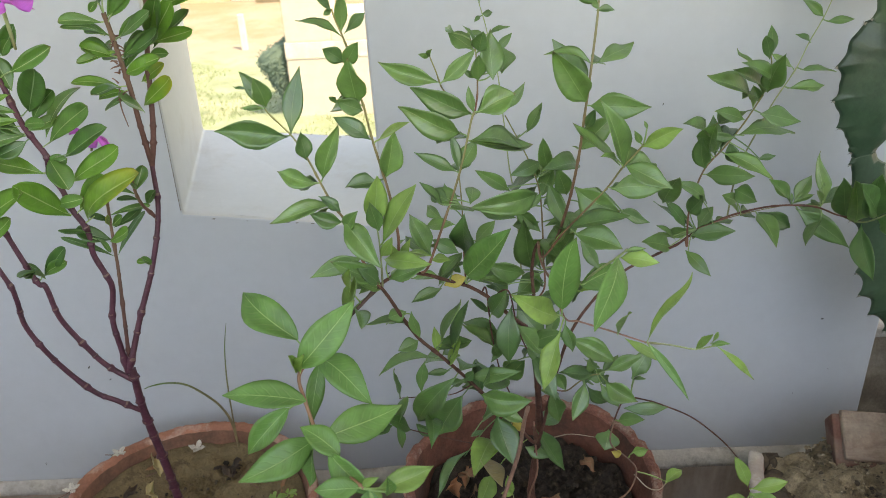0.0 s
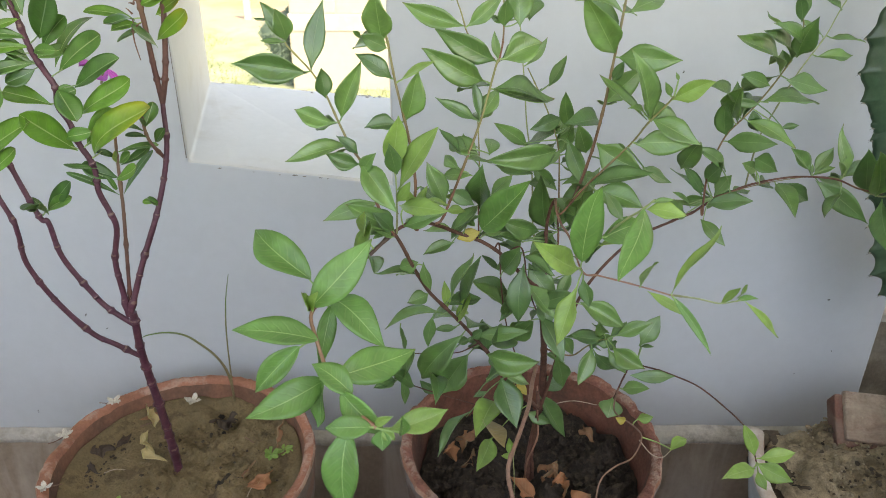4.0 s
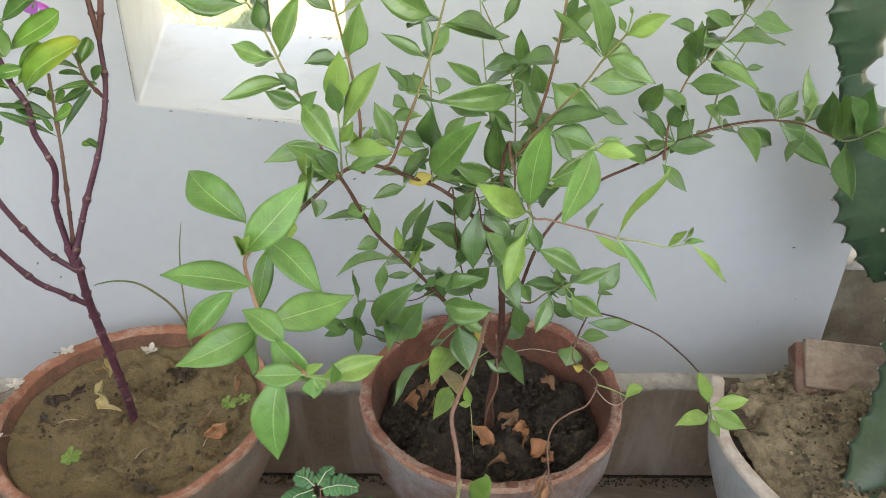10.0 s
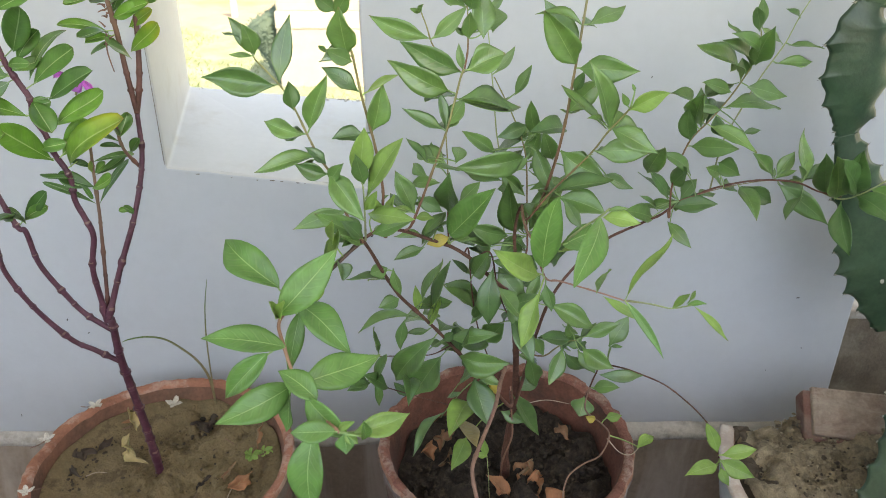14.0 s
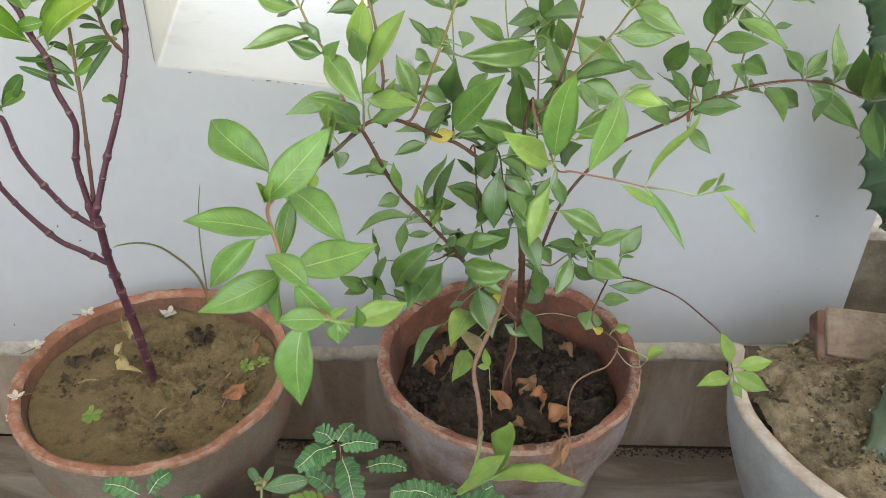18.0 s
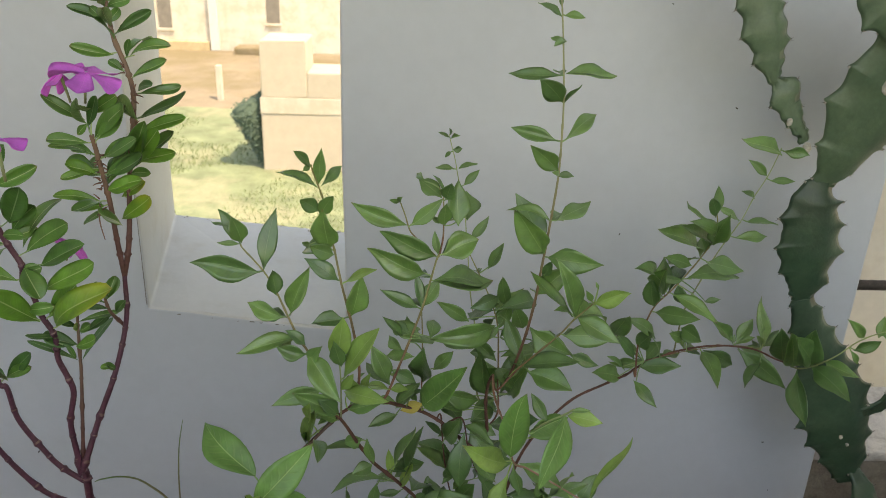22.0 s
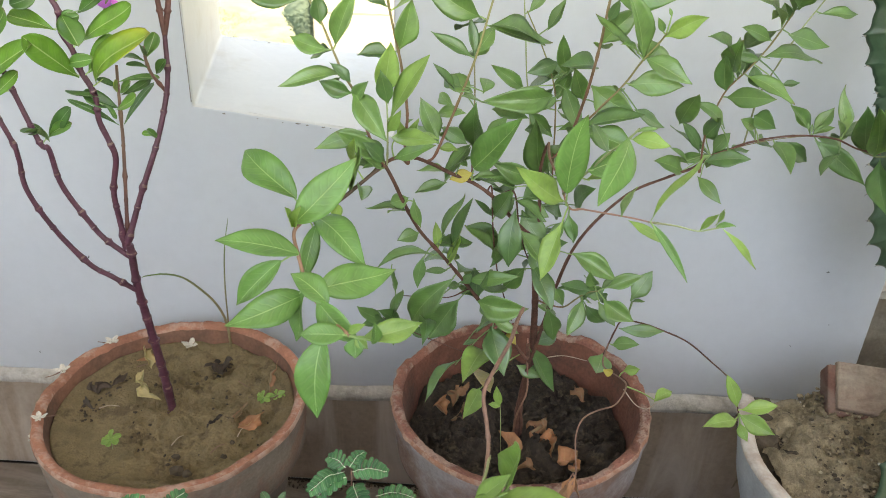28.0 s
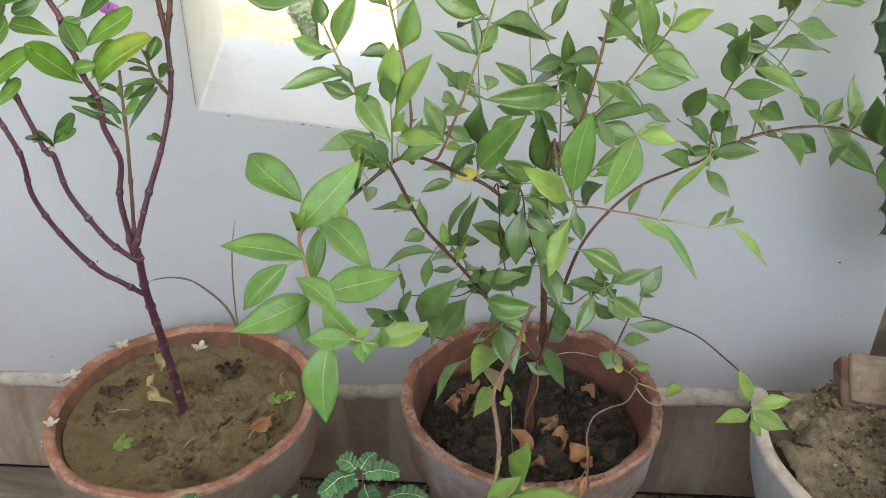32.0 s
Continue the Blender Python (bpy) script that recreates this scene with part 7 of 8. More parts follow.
L(b, "", (-0.325, 0.755, 0.960), (-0.358, 0.738, 0.973), 0.013, 7, (-0.319, 0.755, 0.962))
L(b, "vb", (-0.319, 0.758, 0.944), (-0.353, 0.742, 0.939), 0.013, -6)
L(b, "", (-0.318, 0.759, 0.938), (-0.342, 0.778, 0.938), 0.016, -11)
L(b, "", (-0.324, 0.758, 0.944), (-0.353, 0.761, 0.952), 0.022, -13, (-0.318, 0.758, 0.946))
L(b, "", (-0.324, 0.757, 0.944), (-0.329, 0.778, 0.953), 0.022, -26)
L(b, "", (-0.314, 0.756, 0.957), (-0.275, 0.743, 0.979), 0.016, 38, (-0.319, 0.756, 0.957))
L(b, "", (-0.315, 0.759, 0.939), (-0.274, 0.752, 0.963), 0.018, 33, (-0.318, 0.759, 0.938))
L(b, "", (-0.315, 0.759, 0.935), (-0.301, 0.787, 0.957), 0.018, 17)
L(b, "vb", (-0.317, 0.762, 0.922), (-0.275, 0.746, 0.939), 0.019, 32, (-0.318, 0.762, 0.920))
L(b, "", (-0.317, 0.762, 0.926), (-0.314, 0.797, 0.944), 0.019, 29)
L(b, "vb", (-0.325, 0.764, 0.908), (-0.367, 0.750, 0.918), 0.015, -8, (-0.317, 0.764, 0.909))
L(b, "", (-0.325, 0.764, 0.906), (-0.338, 0.723, 0.913), 0.016, -5)
L(b, "vb", (-0.321, 0.764, 0.904), (-0.353, 0.771, 0.896), 0.014, -24, (-0.317, 0.764, 0.906))
L(b, "", (-0.321, 0.764, 0.902), (-0.336, 0.741, 0.892), 0.016, 18)
L(b, "", (-0.322, 0.748, 0.993), (-0.325, 0.732, 0.986), 0.009, -25, (-0.319, 0.748, 0.982))
L(b, "", (-0.322, 0.748, 0.990), (-0.303, 0.732, 1.024), 0.014, 45, (-0.319, 0.748, 0.982))
L(b, "", (-0.322, 0.748, 0.993), (-0.319, 0.723, 1.022), 0.016, 30)
L(b, "", (-0.314, 0.748, 0.978), (-0.275, 0.722, 1.018), 0.025, 35, (-0.319, 0.751, 0.971))
L(b, "", (-0.310, 0.752, 0.959), (-0.270, 0.730, 0.985), 0.018, 20, (-0.319, 0.756, 0.954))
L(b, "", (-0.312, 0.758, 0.938), (-0.268, 0.735, 0.968), 0.020, 20, (-0.318, 0.760, 0.934))
L(b, "vb", (-0.311, 0.762, 0.922), (-0.272, 0.740, 0.941), 0.017, 15, (-0.317, 0.763, 0.921))
L(b, "vb", (-0.322, 0.755, 0.940), (-0.343, 0.735, 0.956), 0.019, -15, (-0.318, 0.759, 0.938))
L(b, "", (-0.320, 0.752, 0.961), (-0.348, 0.765, 0.967), 0.014, -10, (-0.319, 0.755, 0.957))
b = B("right_stem_back", "vstem2", 3.1, 2.3, [(-0.313, 0.766, 0.825), (-0.305, 0.770, 0.864), (-0.300, 0.782, 0.933), (-0.292, 0.795, 1.003), (-0.296, 0.800, 1.034), (-0.308, 0.805, 1.067), (-0.313, 0.810, 1.100), (-0.316, 0.815, 1.127)])
L(b, "", (-0.309, 0.807, 1.079), (-0.352, 0.810, 1.095), 0.015, -9)
L(b, "", (-0.309, 0.806, 1.077), (-0.301, 0.768, 1.099), 0.016, -9)
L(b, "", (-0.306, 0.805, 1.070), (-0.267, 0.803, 1.094), 0.015, 32, (-0.308, 0.805, 1.069))
L(b, "", (-0.306, 0.804, 1.064), (-0.313, 0.777, 1.088), 0.016, -7)
L(b, "", (-0.309, 0.803, 1.050), (-0.342, 0.780, 1.061), 0.015, -35, (-0.303, 0.803, 1.053))
L(b, "", (-0.293, 0.802, 1.049), (-0.246, 0.786, 1.063), 0.017, 4, (-0.300, 0.802, 1.046))
L(b, "", (-0.293, 0.803, 1.054), (-0.286, 0.852, 1.057), 0.017, -13)
L(b, "", (-0.296, 0.802, 1.047), (-0.289, 0.795, 1.067), 0.008, 36, (-0.300, 0.802, 1.046))
L(b, "", (-0.293, 0.799, 1.028), (-0.253, 0.790, 1.049), 0.015, 11, (-0.295, 0.799, 1.027))
L(b, "", (-0.287, 0.796, 1.013), (-0.245, 0.803, 1.021), 0.015, 8, (-0.293, 0.796, 1.012))
L(b, "", (-0.287, 0.797, 1.016), (-0.265, 0.774, 1.026), 0.016, 20)
L(b, "", (-0.289, 0.792, 0.988), (-0.234, 0.779, 1.020), 0.021, -8, (-0.293, 0.792, 0.988))
L(b, "", (-0.289, 0.792, 0.986), (-0.289, 0.745, 1.020), 0.021, 27)
L(b, "", (-0.300, 0.800, 1.034), (-0.314, 0.800, 1.045), 0.011, -12, (-0.297, 0.800, 1.036))
L(b, "vb", (-0.289, 0.789, 0.973), (-0.238, 0.785, 0.993), 0.018, 15, (-0.295, 0.789, 0.973))
L(b, "vb", (-0.296, 0.784, 0.945), (-0.251, 0.783, 0.957), 0.018, 27, (-0.299, 0.784, 0.943))
L(b, "", (-0.296, 0.784, 0.944), (-0.282, 0.821, 0.948), 0.018, -6)
L(b, "", (-0.299, 0.782, 0.933), (-0.274, 0.769, 0.938), 0.013, 26)
L(b, "vy", (-0.311, 0.774, 0.886), (-0.271, 0.750, 0.920), 0.021, 45, (-0.303, 0.774, 0.888))
L(b, "", (-0.311, 0.773, 0.879), (-0.320, 0.740, 0.907), 0.021, -21)
L(b, "", (-0.294, 0.785, 0.947), (-0.267, 0.750, 0.997), 0.022, 69, (-0.298, 0.785, 0.948))
L(b, "", (-0.294, 0.784, 0.940), (-0.259, 0.808, 0.972), 0.022, -7)
L(b, "vb", (-0.293, 0.775, 0.945), (-0.254, 0.745, 0.990), 0.024, 45, (-0.299, 0.783, 0.943))
L(b, "vy", (-0.310, 0.778, 0.909), (-0.283, 0.776, 0.927), 0.015, 30, (-0.302, 0.778, 0.908))
L(b, "", (-0.315, 0.807, 1.080), (-0.299, 0.805, 1.095), 0.012, 43, (-0.310, 0.807, 1.081))
L(b, "", (-0.316, 0.808, 1.082), (-0.326, 0.802, 1.096), 0.012, -14, (-0.311, 0.807, 1.083))
L(b, "", (-0.315, 0.810, 1.100), (-0.338, 0.795, 1.113), 0.015, -35)
L(b, "", (-0.314, 0.810, 1.097), (-0.306, 0.790, 1.108), 0.016, 15)
L(b, "", (-0.315, 0.810, 1.100), (-0.282, 0.811, 1.116), 0.015, 40)
L(b, "", (-0.314, 0.809, 1.095), (-0.309, 0.780, 1.116), 0.016, -8)
L(b, "", (-0.316, 0.812, 1.114), (-0.329, 0.812, 1.135), 0.015, 1, (-0.315, 0.812, 1.114))
L(b, "", (-0.316, 0.812, 1.114), (-0.292, 0.818, 1.133), 0.015, 38, (-0.315, 0.812, 1.114))
L(b, "", (-0.312, 0.809, 1.095), (-0.285, 0.799, 1.104), 0.013, 45)
b = B("middle_stem", "vstem", 3.4, 2.6, [(-0.377, 0.729, 0.593), (-0.378, 0.730, 0.623), (-0.379, 0.730, 0.662), (-0.370, 0.730, 0.701), (-0.373, 0.729, 0.721), (-0.379, 0.728, 0.744), (-0.378, 0.728, 0.765), (-0.380, 0.727, 0.779), (-0.387, 0.726, 0.796), (-0.391, 0.725, 0.818), (-0.398, 0.724, 0.835), (-0.396, 0.723, 0.854), (-0.402, 0.722, 0.870), (-0.408, 0.720, 0.887), (-0.411, 0.718, 0.906), (-0.413, 0.716, 0.924), (-0.417, 0.714, 0.946), (-0.415, 0.712, 0.970), (-0.410, 0.710, 0.999)])
L(b, "", (-0.390, 0.723, 0.867), (-0.333, 0.700, 0.909), 0.025, 39, (-0.399, 0.722, 0.862))
L(b, "", (-0.391, 0.722, 0.873), (-0.367, 0.767, 0.909), 0.025, -17)
L(b, "", (-0.378, 0.723, 0.853), (-0.320, 0.700, 0.888), 0.024, 27, (-0.397, 0.723, 0.850))
L(b, "vb", (-0.379, 0.725, 0.826), (-0.314, 0.700, 0.869), 0.027, 24, (-0.391, 0.725, 0.818))
L(b, "vy", (-0.374, 0.727, 0.782), (-0.296, 0.690, 0.846), 0.036, 17, (-0.380, 0.727, 0.779))
L(b, "vb", (-0.380, 0.726, 0.794), (-0.346, 0.724, 0.833), 0.027, 35, (-0.385, 0.726, 0.790))
L(b, "", (-0.398, 0.719, 0.900), (-0.367, 0.690, 0.947), 0.029, 73, (-0.409, 0.719, 0.895))
L(b, "", (-0.397, 0.720, 0.891), (-0.364, 0.707, 0.923), 0.020, 51, (-0.408, 0.720, 0.886))
L(b, "", (-0.403, 0.715, 0.939), (-0.356, 0.708, 0.962), 0.019, 41, (-0.415, 0.715, 0.933))
L(b, "", (-0.404, 0.713, 0.959), (-0.379, 0.700, 0.984), 0.019, 61, (-0.416, 0.713, 0.956))
L(b, "vb", (-0.390, 0.726, 0.789), (-0.418, 0.690, 0.838), 0.034, -16, (-0.385, 0.726, 0.791))
L(b, "vb", (-0.403, 0.724, 0.836), (-0.452, 0.732, 0.847), 0.024, -9, (-0.398, 0.724, 0.837))
L(b, "", (-0.411, 0.721, 0.877), (-0.430, 0.715, 0.892), 0.015, -8, (-0.406, 0.721, 0.880))
L(b, "", (-0.410, 0.722, 0.871), (-0.434, 0.709, 0.862), 0.021, -29, (-0.403, 0.722, 0.874))
L(b, "", (-0.414, 0.720, 0.885), (-0.429, 0.711, 0.900), 0.018, -13, (-0.408, 0.720, 0.887))
L(b, "", (-0.394, 0.723, 0.852), (-0.371, 0.700, 0.828), 0.028, -21, (-0.396, 0.723, 0.851))
L(b, "", (-0.400, 0.724, 0.842), (-0.377, 0.724, 0.851), 0.019, 29, (-0.397, 0.724, 0.842))
L(b, "", (-0.399, 0.726, 0.803), (-0.367, 0.717, 0.812), 0.017, 24, (-0.389, 0.726, 0.807))
L(b, "", (-0.407, 0.720, 0.887), (-0.377, 0.704, 0.893), 0.013, 29)
L(b, "", (-0.407, 0.720, 0.882), (-0.380, 0.736, 0.889), 0.016, 24)
L(b, "", (-0.420, 0.716, 0.924), (-0.434, 0.720, 0.945), 0.022, 16, (-0.414, 0.716, 0.927))
L(b, "", (-0.416, 0.713, 0.957), (-0.428, 0.708, 0.976), 0.021, -0)
L(b, "", (-0.409, 0.710, 0.998), (-0.420, 0.709, 1.015), 0.021, 6)
L(b, "", (-0.409, 0.710, 0.998), (-0.385, 0.713, 1.012), 0.019, 42)
L(b, "", (-0.409, 0.710, 1.002), (-0.413, 0.686, 1.013), 0.019, -1)
L(b, "", (-0.373, 0.728, 0.769), (-0.401, 0.714, 0.779), 0.011, 20, (-0.379, 0.728, 0.767))
L(b, "", (-0.373, 0.728, 0.763), (-0.356, 0.719, 0.750), 0.008, -41, (-0.379, 0.728, 0.762))
L(b, "", (-0.407, 0.719, 0.900), (-0.454, 0.700, 0.910), 0.017, -15, (-0.410, 0.719, 0.899))
L(b, "vb", (-0.407, 0.719, 0.893), (-0.453, 0.700, 0.893), 0.017, -18)
L(b, "", (-0.408, 0.721, 0.877), (-0.446, 0.700, 0.873), 0.016, -29, (-0.405, 0.721, 0.878))
L(b, "", (-0.407, 0.721, 0.876), (-0.432, 0.714, 0.882), 0.012, -21, (-0.405, 0.721, 0.877))
L(b, "", (-0.419, 0.715, 0.935), (-0.457, 0.721, 0.942), 0.014, -19, (-0.415, 0.715, 0.936))
L(b, "", (-0.418, 0.713, 0.953), (-0.440, 0.700, 0.959), 0.011, -32)
L(b, "vb", (-0.420, 0.713, 0.952), (-0.443, 0.699, 0.949), 0.011, -35, (-0.416, 0.713, 0.953))
L(b, "vb", (-0.409, 0.717, 0.919), (-0.433, 0.703, 0.914), 0.010, -33, (-0.412, 0.717, 0.917))
L(b, "", (-0.407, 0.717, 0.921), (-0.417, 0.720, 0.952), 0.023, 24, (-0.413, 0.717, 0.919))
L(b, "", (-0.405, 0.714, 0.954), (-0.386, 0.699, 0.972), 0.015, 70, (-0.416, 0.714, 0.951))
b = B("thin_stem", "vstem2", 2.3, 1.5, [(-0.371, 0.730, 0.606), (-0.374, 0.733, 0.607), (-0.370, 0.737, 0.654), (-0.364, 0.741, 0.717), (-0.363, 0.742, 0.734), (-0.361, 0.741, 0.753), (-0.358, 0.739, 0.779), (-0.355, 0.737, 0.800)])
L(b, "", (-0.365, 0.742, 0.734), (-0.408, 0.728, 0.765), 0.009, -15)
L(b, "", (-0.361, 0.742, 0.734), (-0.331, 0.765, 0.775), 0.009, 20)
L(b, "", (-0.362, 0.741, 0.754), (-0.389, 0.725, 0.775), 0.021, -10)
L(b, "vb", (-0.365, 0.741, 0.752), (-0.330, 0.715, 0.778), 0.018, 15)
L(b, "", (-0.359, 0.739, 0.777), (-0.372, 0.725, 0.788), 0.010, -10)
L(b, "", (-0.358, 0.740, 0.770), (-0.338, 0.725, 0.788), 0.012, 30)
L(b, "", (-0.358, 0.739, 0.782), (-0.326, 0.770, 0.779), 0.009, 20)
L(b, "", (-0.357, 0.740, 0.768), (-0.336, 0.770, 0.778), 0.012, 20)
L(b, "vy", (-0.360, 0.740, 0.770), (-0.352, 0.722, 0.790), 0.008, -20)
b = B("left_stem", "vstem", 3.2, 2.2, [(-0.374, 0.731, 0.581), (-0.378, 0.729, 0.586), (-0.397, 0.726, 0.606), (-0.410, 0.724, 0.628), (-0.429, 0.720, 0.672), (-0.432, 0.716, 0.714), (-0.441, 0.715, 0.727), (-0.465, 0.712, 0.829), (-0.464, 0.711, 0.847), (-0.461, 0.709, 0.879), (-0.457, 0.707, 0.903), (-0.454, 0.705, 0.929), (-0.448, 0.700, 0.960)])
L(b, "", (-0.430, 0.716, 0.727), (-0.391, 0.700, 0.767), 0.019, 41, (-0.437, 0.716, 0.721))
L(b, "", (-0.429, 0.716, 0.723), (-0.427, 0.671, 0.750), 0.019, -14)
L(b, "", (-0.430, 0.716, 0.727), (-0.393, 0.700, 0.751), 0.016, 25, (-0.437, 0.716, 0.721))
L(b, "", (-0.431, 0.715, 0.731), (-0.418, 0.675, 0.747), 0.016, 10)
L(b, "", (-0.430, 0.716, 0.727), (-0.445, 0.719, 0.741), 0.008, 13, (-0.437, 0.716, 0.721))
L(b, "vb", (-0.485, 0.713, 0.785), (-0.410, 0.690, 0.831), 0.030, 21, (-0.458, 0.713, 0.800))
L(b, "vb", (-0.483, 0.714, 0.762), (-0.436, 0.700, 0.801), 0.021, 10, (-0.453, 0.714, 0.778))
L(b, "vb", (-0.486, 0.713, 0.785), (-0.467, 0.690, 0.832), 0.022, 71, (-0.458, 0.713, 0.800))
L(b, "", (-0.481, 0.712, 0.817), (-0.429, 0.690, 0.863), 0.024, 28, (-0.463, 0.712, 0.821))
L(b, "", (-0.480, 0.713, 0.809), (-0.491, 0.657, 0.835), 0.024, -19)
L(b, "", (-0.480, 0.711, 0.841), (-0.440, 0.690, 0.877), 0.024, 59, (-0.465, 0.711, 0.845))
L(b, "", (-0.480, 0.711, 0.840), (-0.475, 0.664, 0.866), 0.024, 3)
L(b, "vb", (-0.457, 0.710, 0.869), (-0.439, 0.700, 0.888), 0.013, 60, (-0.462, 0.710, 0.868))
L(b, "", (-0.454, 0.711, 0.849), (-0.433, 0.700, 0.882), 0.014, 34, (-0.465, 0.711, 0.846))
L(b, "", (-0.468, 0.709, 0.875), (-0.474, 0.706, 0.896), 0.016, 22, (-0.461, 0.709, 0.877))
L(b, "vb", (-0.454, 0.705, 0.928), (-0.416, 0.690, 0.935), 0.014, 16)
L(b, "", (-0.458, 0.706, 0.917), (-0.423, 0.690, 0.927), 0.013, 24, (-0.455, 0.706, 0.918))
L(b, "", (-0.457, 0.706, 0.914), (-0.454, 0.669, 0.916), 0.016, 0)
b = B("far_left_stem", "vstem", 3.2, 2.2, [(-0.379, 0.741, 0.530), (-0.384, 0.737, 0.537), (-0.399, 0.730, 0.554), (-0.419, 0.722, 0.575), (-0.445, 0.714, 0.622), (-0.461, 0.708, 0.670), (-0.459, 0.704, 0.707), (-0.460, 0.700, 0.732), (-0.483, 0.697, 0.801), (-0.497, 0.693, 0.823), (-0.516, 0.690, 0.844)])
L(b, "vb", (-0.474, 0.698, 0.769), (-0.485, 0.690, 0.782), 0.016, -7, (-0.473, 0.698, 0.772))


def flower(name, centre, facing, size, stalk, parent, droop=0.25):
    """A five-petalled flower on its tube."""
    c, f = Vector(centre), Vector(facing).normalized()
    o = parent.location.copy()
    tubep = tube(name, [stalk, (Vector(stalk) + c) / 2 + Vector((0, 0, 0.002)), c - f * 0.001], 0.0012, 0.0016, M["green"], parent, o, n=4)
    s = f.orthogonal().normalized()
    for k in range(5):
        d = Matrix.Rotation(2 * math.pi * k / 5 + 0.3, 3, f) @ s
        tip = c + d * size - f * (size * droop)
        ref = Vector((0, -0.6, 0.8))
        a = (tip - c).normalized()
        rf = (ref - a * ref.dot(a)).normalized()
        nn = (f - a * f.dot(a)).normalized()
        roll = math.degrees(math.atan2(rf.cross(nn).dot(a), rf.dot(nn)))
        leaf(tubep, o, "petal", c + d * 0.0012, tip, size * 0.80, roll, None, "petal", "petal")
    v = [c + (Matrix.Rotation(k * math.pi / 3, 3, f) @ s) * 0.0018 + f * 0.0012 - o for k in range(6)]
    link("flower_eye", v + [c + f * 0.002 - o], [(k, (k + 1) % 6, 6) for k in range(6)], M["eye"], tubep)


flower("flower", (-0.304, 0.720, 1.047), (0.25, -0.15, 1.0), 0.030, (-0.315, 0.735, 1.016), vinca, 0.25)
flower("flower", (-0.337, 0.740, 1.041), (-0.6, 0.1, 0.8), 0.022, (-0.333, 0.745, 1.014), vinca, 0.45)
flower("flower", (-0.364, 0.765, 0.859), (0.5, 0.3, 0.8), 0.022, (-0.360, 0.742, 0.852), vinca, 0.4)
flower("flower", (-0.326, 0.593, 1.018), (0.0, 0.05, 1.0), 0.022, (-0.328, 0.599, 0.983), vinca, 0.3)
tube("seed_pod", [(-0.322, 0.747, 0.907), (-0.322, 0.746, 0.891), (-0.319, 0.745, 0.874)], 0.0009, 0.0005, M["greytwig"], vinca, vinca.location, n=4)


def spent_heads(at, n, seed):
    """A tuft of dried flower ends left on a stem."""
    R = random.Random(seed)
    o, at = vinca.location, Vector(at)
    verts, faces = [], []
    for _ in range(n):
        d = Vector((R.uniform(-1, 1), R.uniform(-1, 0.4), R.uniform(-0.7, 1))).normalized() * R.uniform(0.005, 0.009)
        p = at + Vector((0, 0, R.uniform(-0.009, 0.009)))
        v, f, _ = tube_data([p, p + d * 0.6, p + d + Vector((0, 0, -0.001))], 0.0011, 0.0004, n=2, sides=5)
        k = len(verts)
        verts += [q - o for q in v]
        faces += [tuple(i + k for i in g) for g in f]
    link("spent_heads", verts, faces, M["greytwig"], vinca)


for at, n, seed in (((-0.318, 0.757, 0.956), 11, 1), ((-0.318, 0.760, 0.944), 6, 2), ((-0.321, 0.758, 0.928), 7, 3), ((-0.321, 0.750, 0.909), 5, 4), ((-0.290, 0.793, 1.012), 9, 5), ((-0.291, 0.791, 0.990), 5, 6), ((-0.299, 0.800, 1.040), 4, 7)):
    spent_heads(at, n, seed)

# grass blades in the left pot


def grass_blade(pts, w, label):
    line = spline(pts, 6)
    verts, faces, uvs = [], [], []
    n = len(line)
    for i, p in enumerate(line):
        t = i / (n - 1)
        d = (line[min(i + 1, n - 1)] - line[max(i - 1, 0)]).normalized()
        s = d.cross(Vector((0.2, -1, 0.3))).normalized()
        h = w * (1 - t) ** 0.5 * 0.5 + 0.0002
        up = s.cross(d).normalized()
        for k, (u, q) in enumerate(((-1, 0.0), (0, -0.0003), (1, 0.0), (0, 0.0003))):
            verts.append(p + s * (u * h) + up * q)
            uvs.append((u * 0.5 + 0.5, t))
    for i in range(n - 1):
        for k in range(4):
            a, b = i * 4 + k, i * 4 + (k + 1) % 4
            faces.append((a, b, b + 4, a + 4))
    o = Vector(pts[0])
    ob = link("grass_blade", [v - o for v in verts], faces, M["grassblade"], uvs=uvs, at=o)
    tagged(ob, label, "grass", "grass blades in the pot")


grass_blade([(-0.334, 0.902, 0.322), (-0.334, 0.902, 0.378), (-0.332, 0.902, 0.444), (-0.328, 0.902, 0.489), (-0.324, 0.902, 0.515), (-0.317, 0.902, 0.547)], 0.0021, "upright thin olive grass blade in sandy soil")
grass_blade([(-0.334, 0.902, 0.322), (-0.337, 0.902, 0.378), (-0.348, 0.896, 0.416), (-0.370, 0.890, 0.446), (-0.386, 0.884, 0.462), (-0.406, 0.878, 0.469), (-0.426, 0.872, 0.469), (-0.433, 0.866, 0.469)], 0.0036, "arching green grass blade in sandy soil")


# ---- cactus ----
def width_at(widths, t):
    f = t * (len(widths) - 1)
    k = min(int(f), len(widths) - 2)
    u = f - k
    u = u * u * (3 - 2 * u)
    return widths[k] + (widths[k + 1] - widths[k]) * u


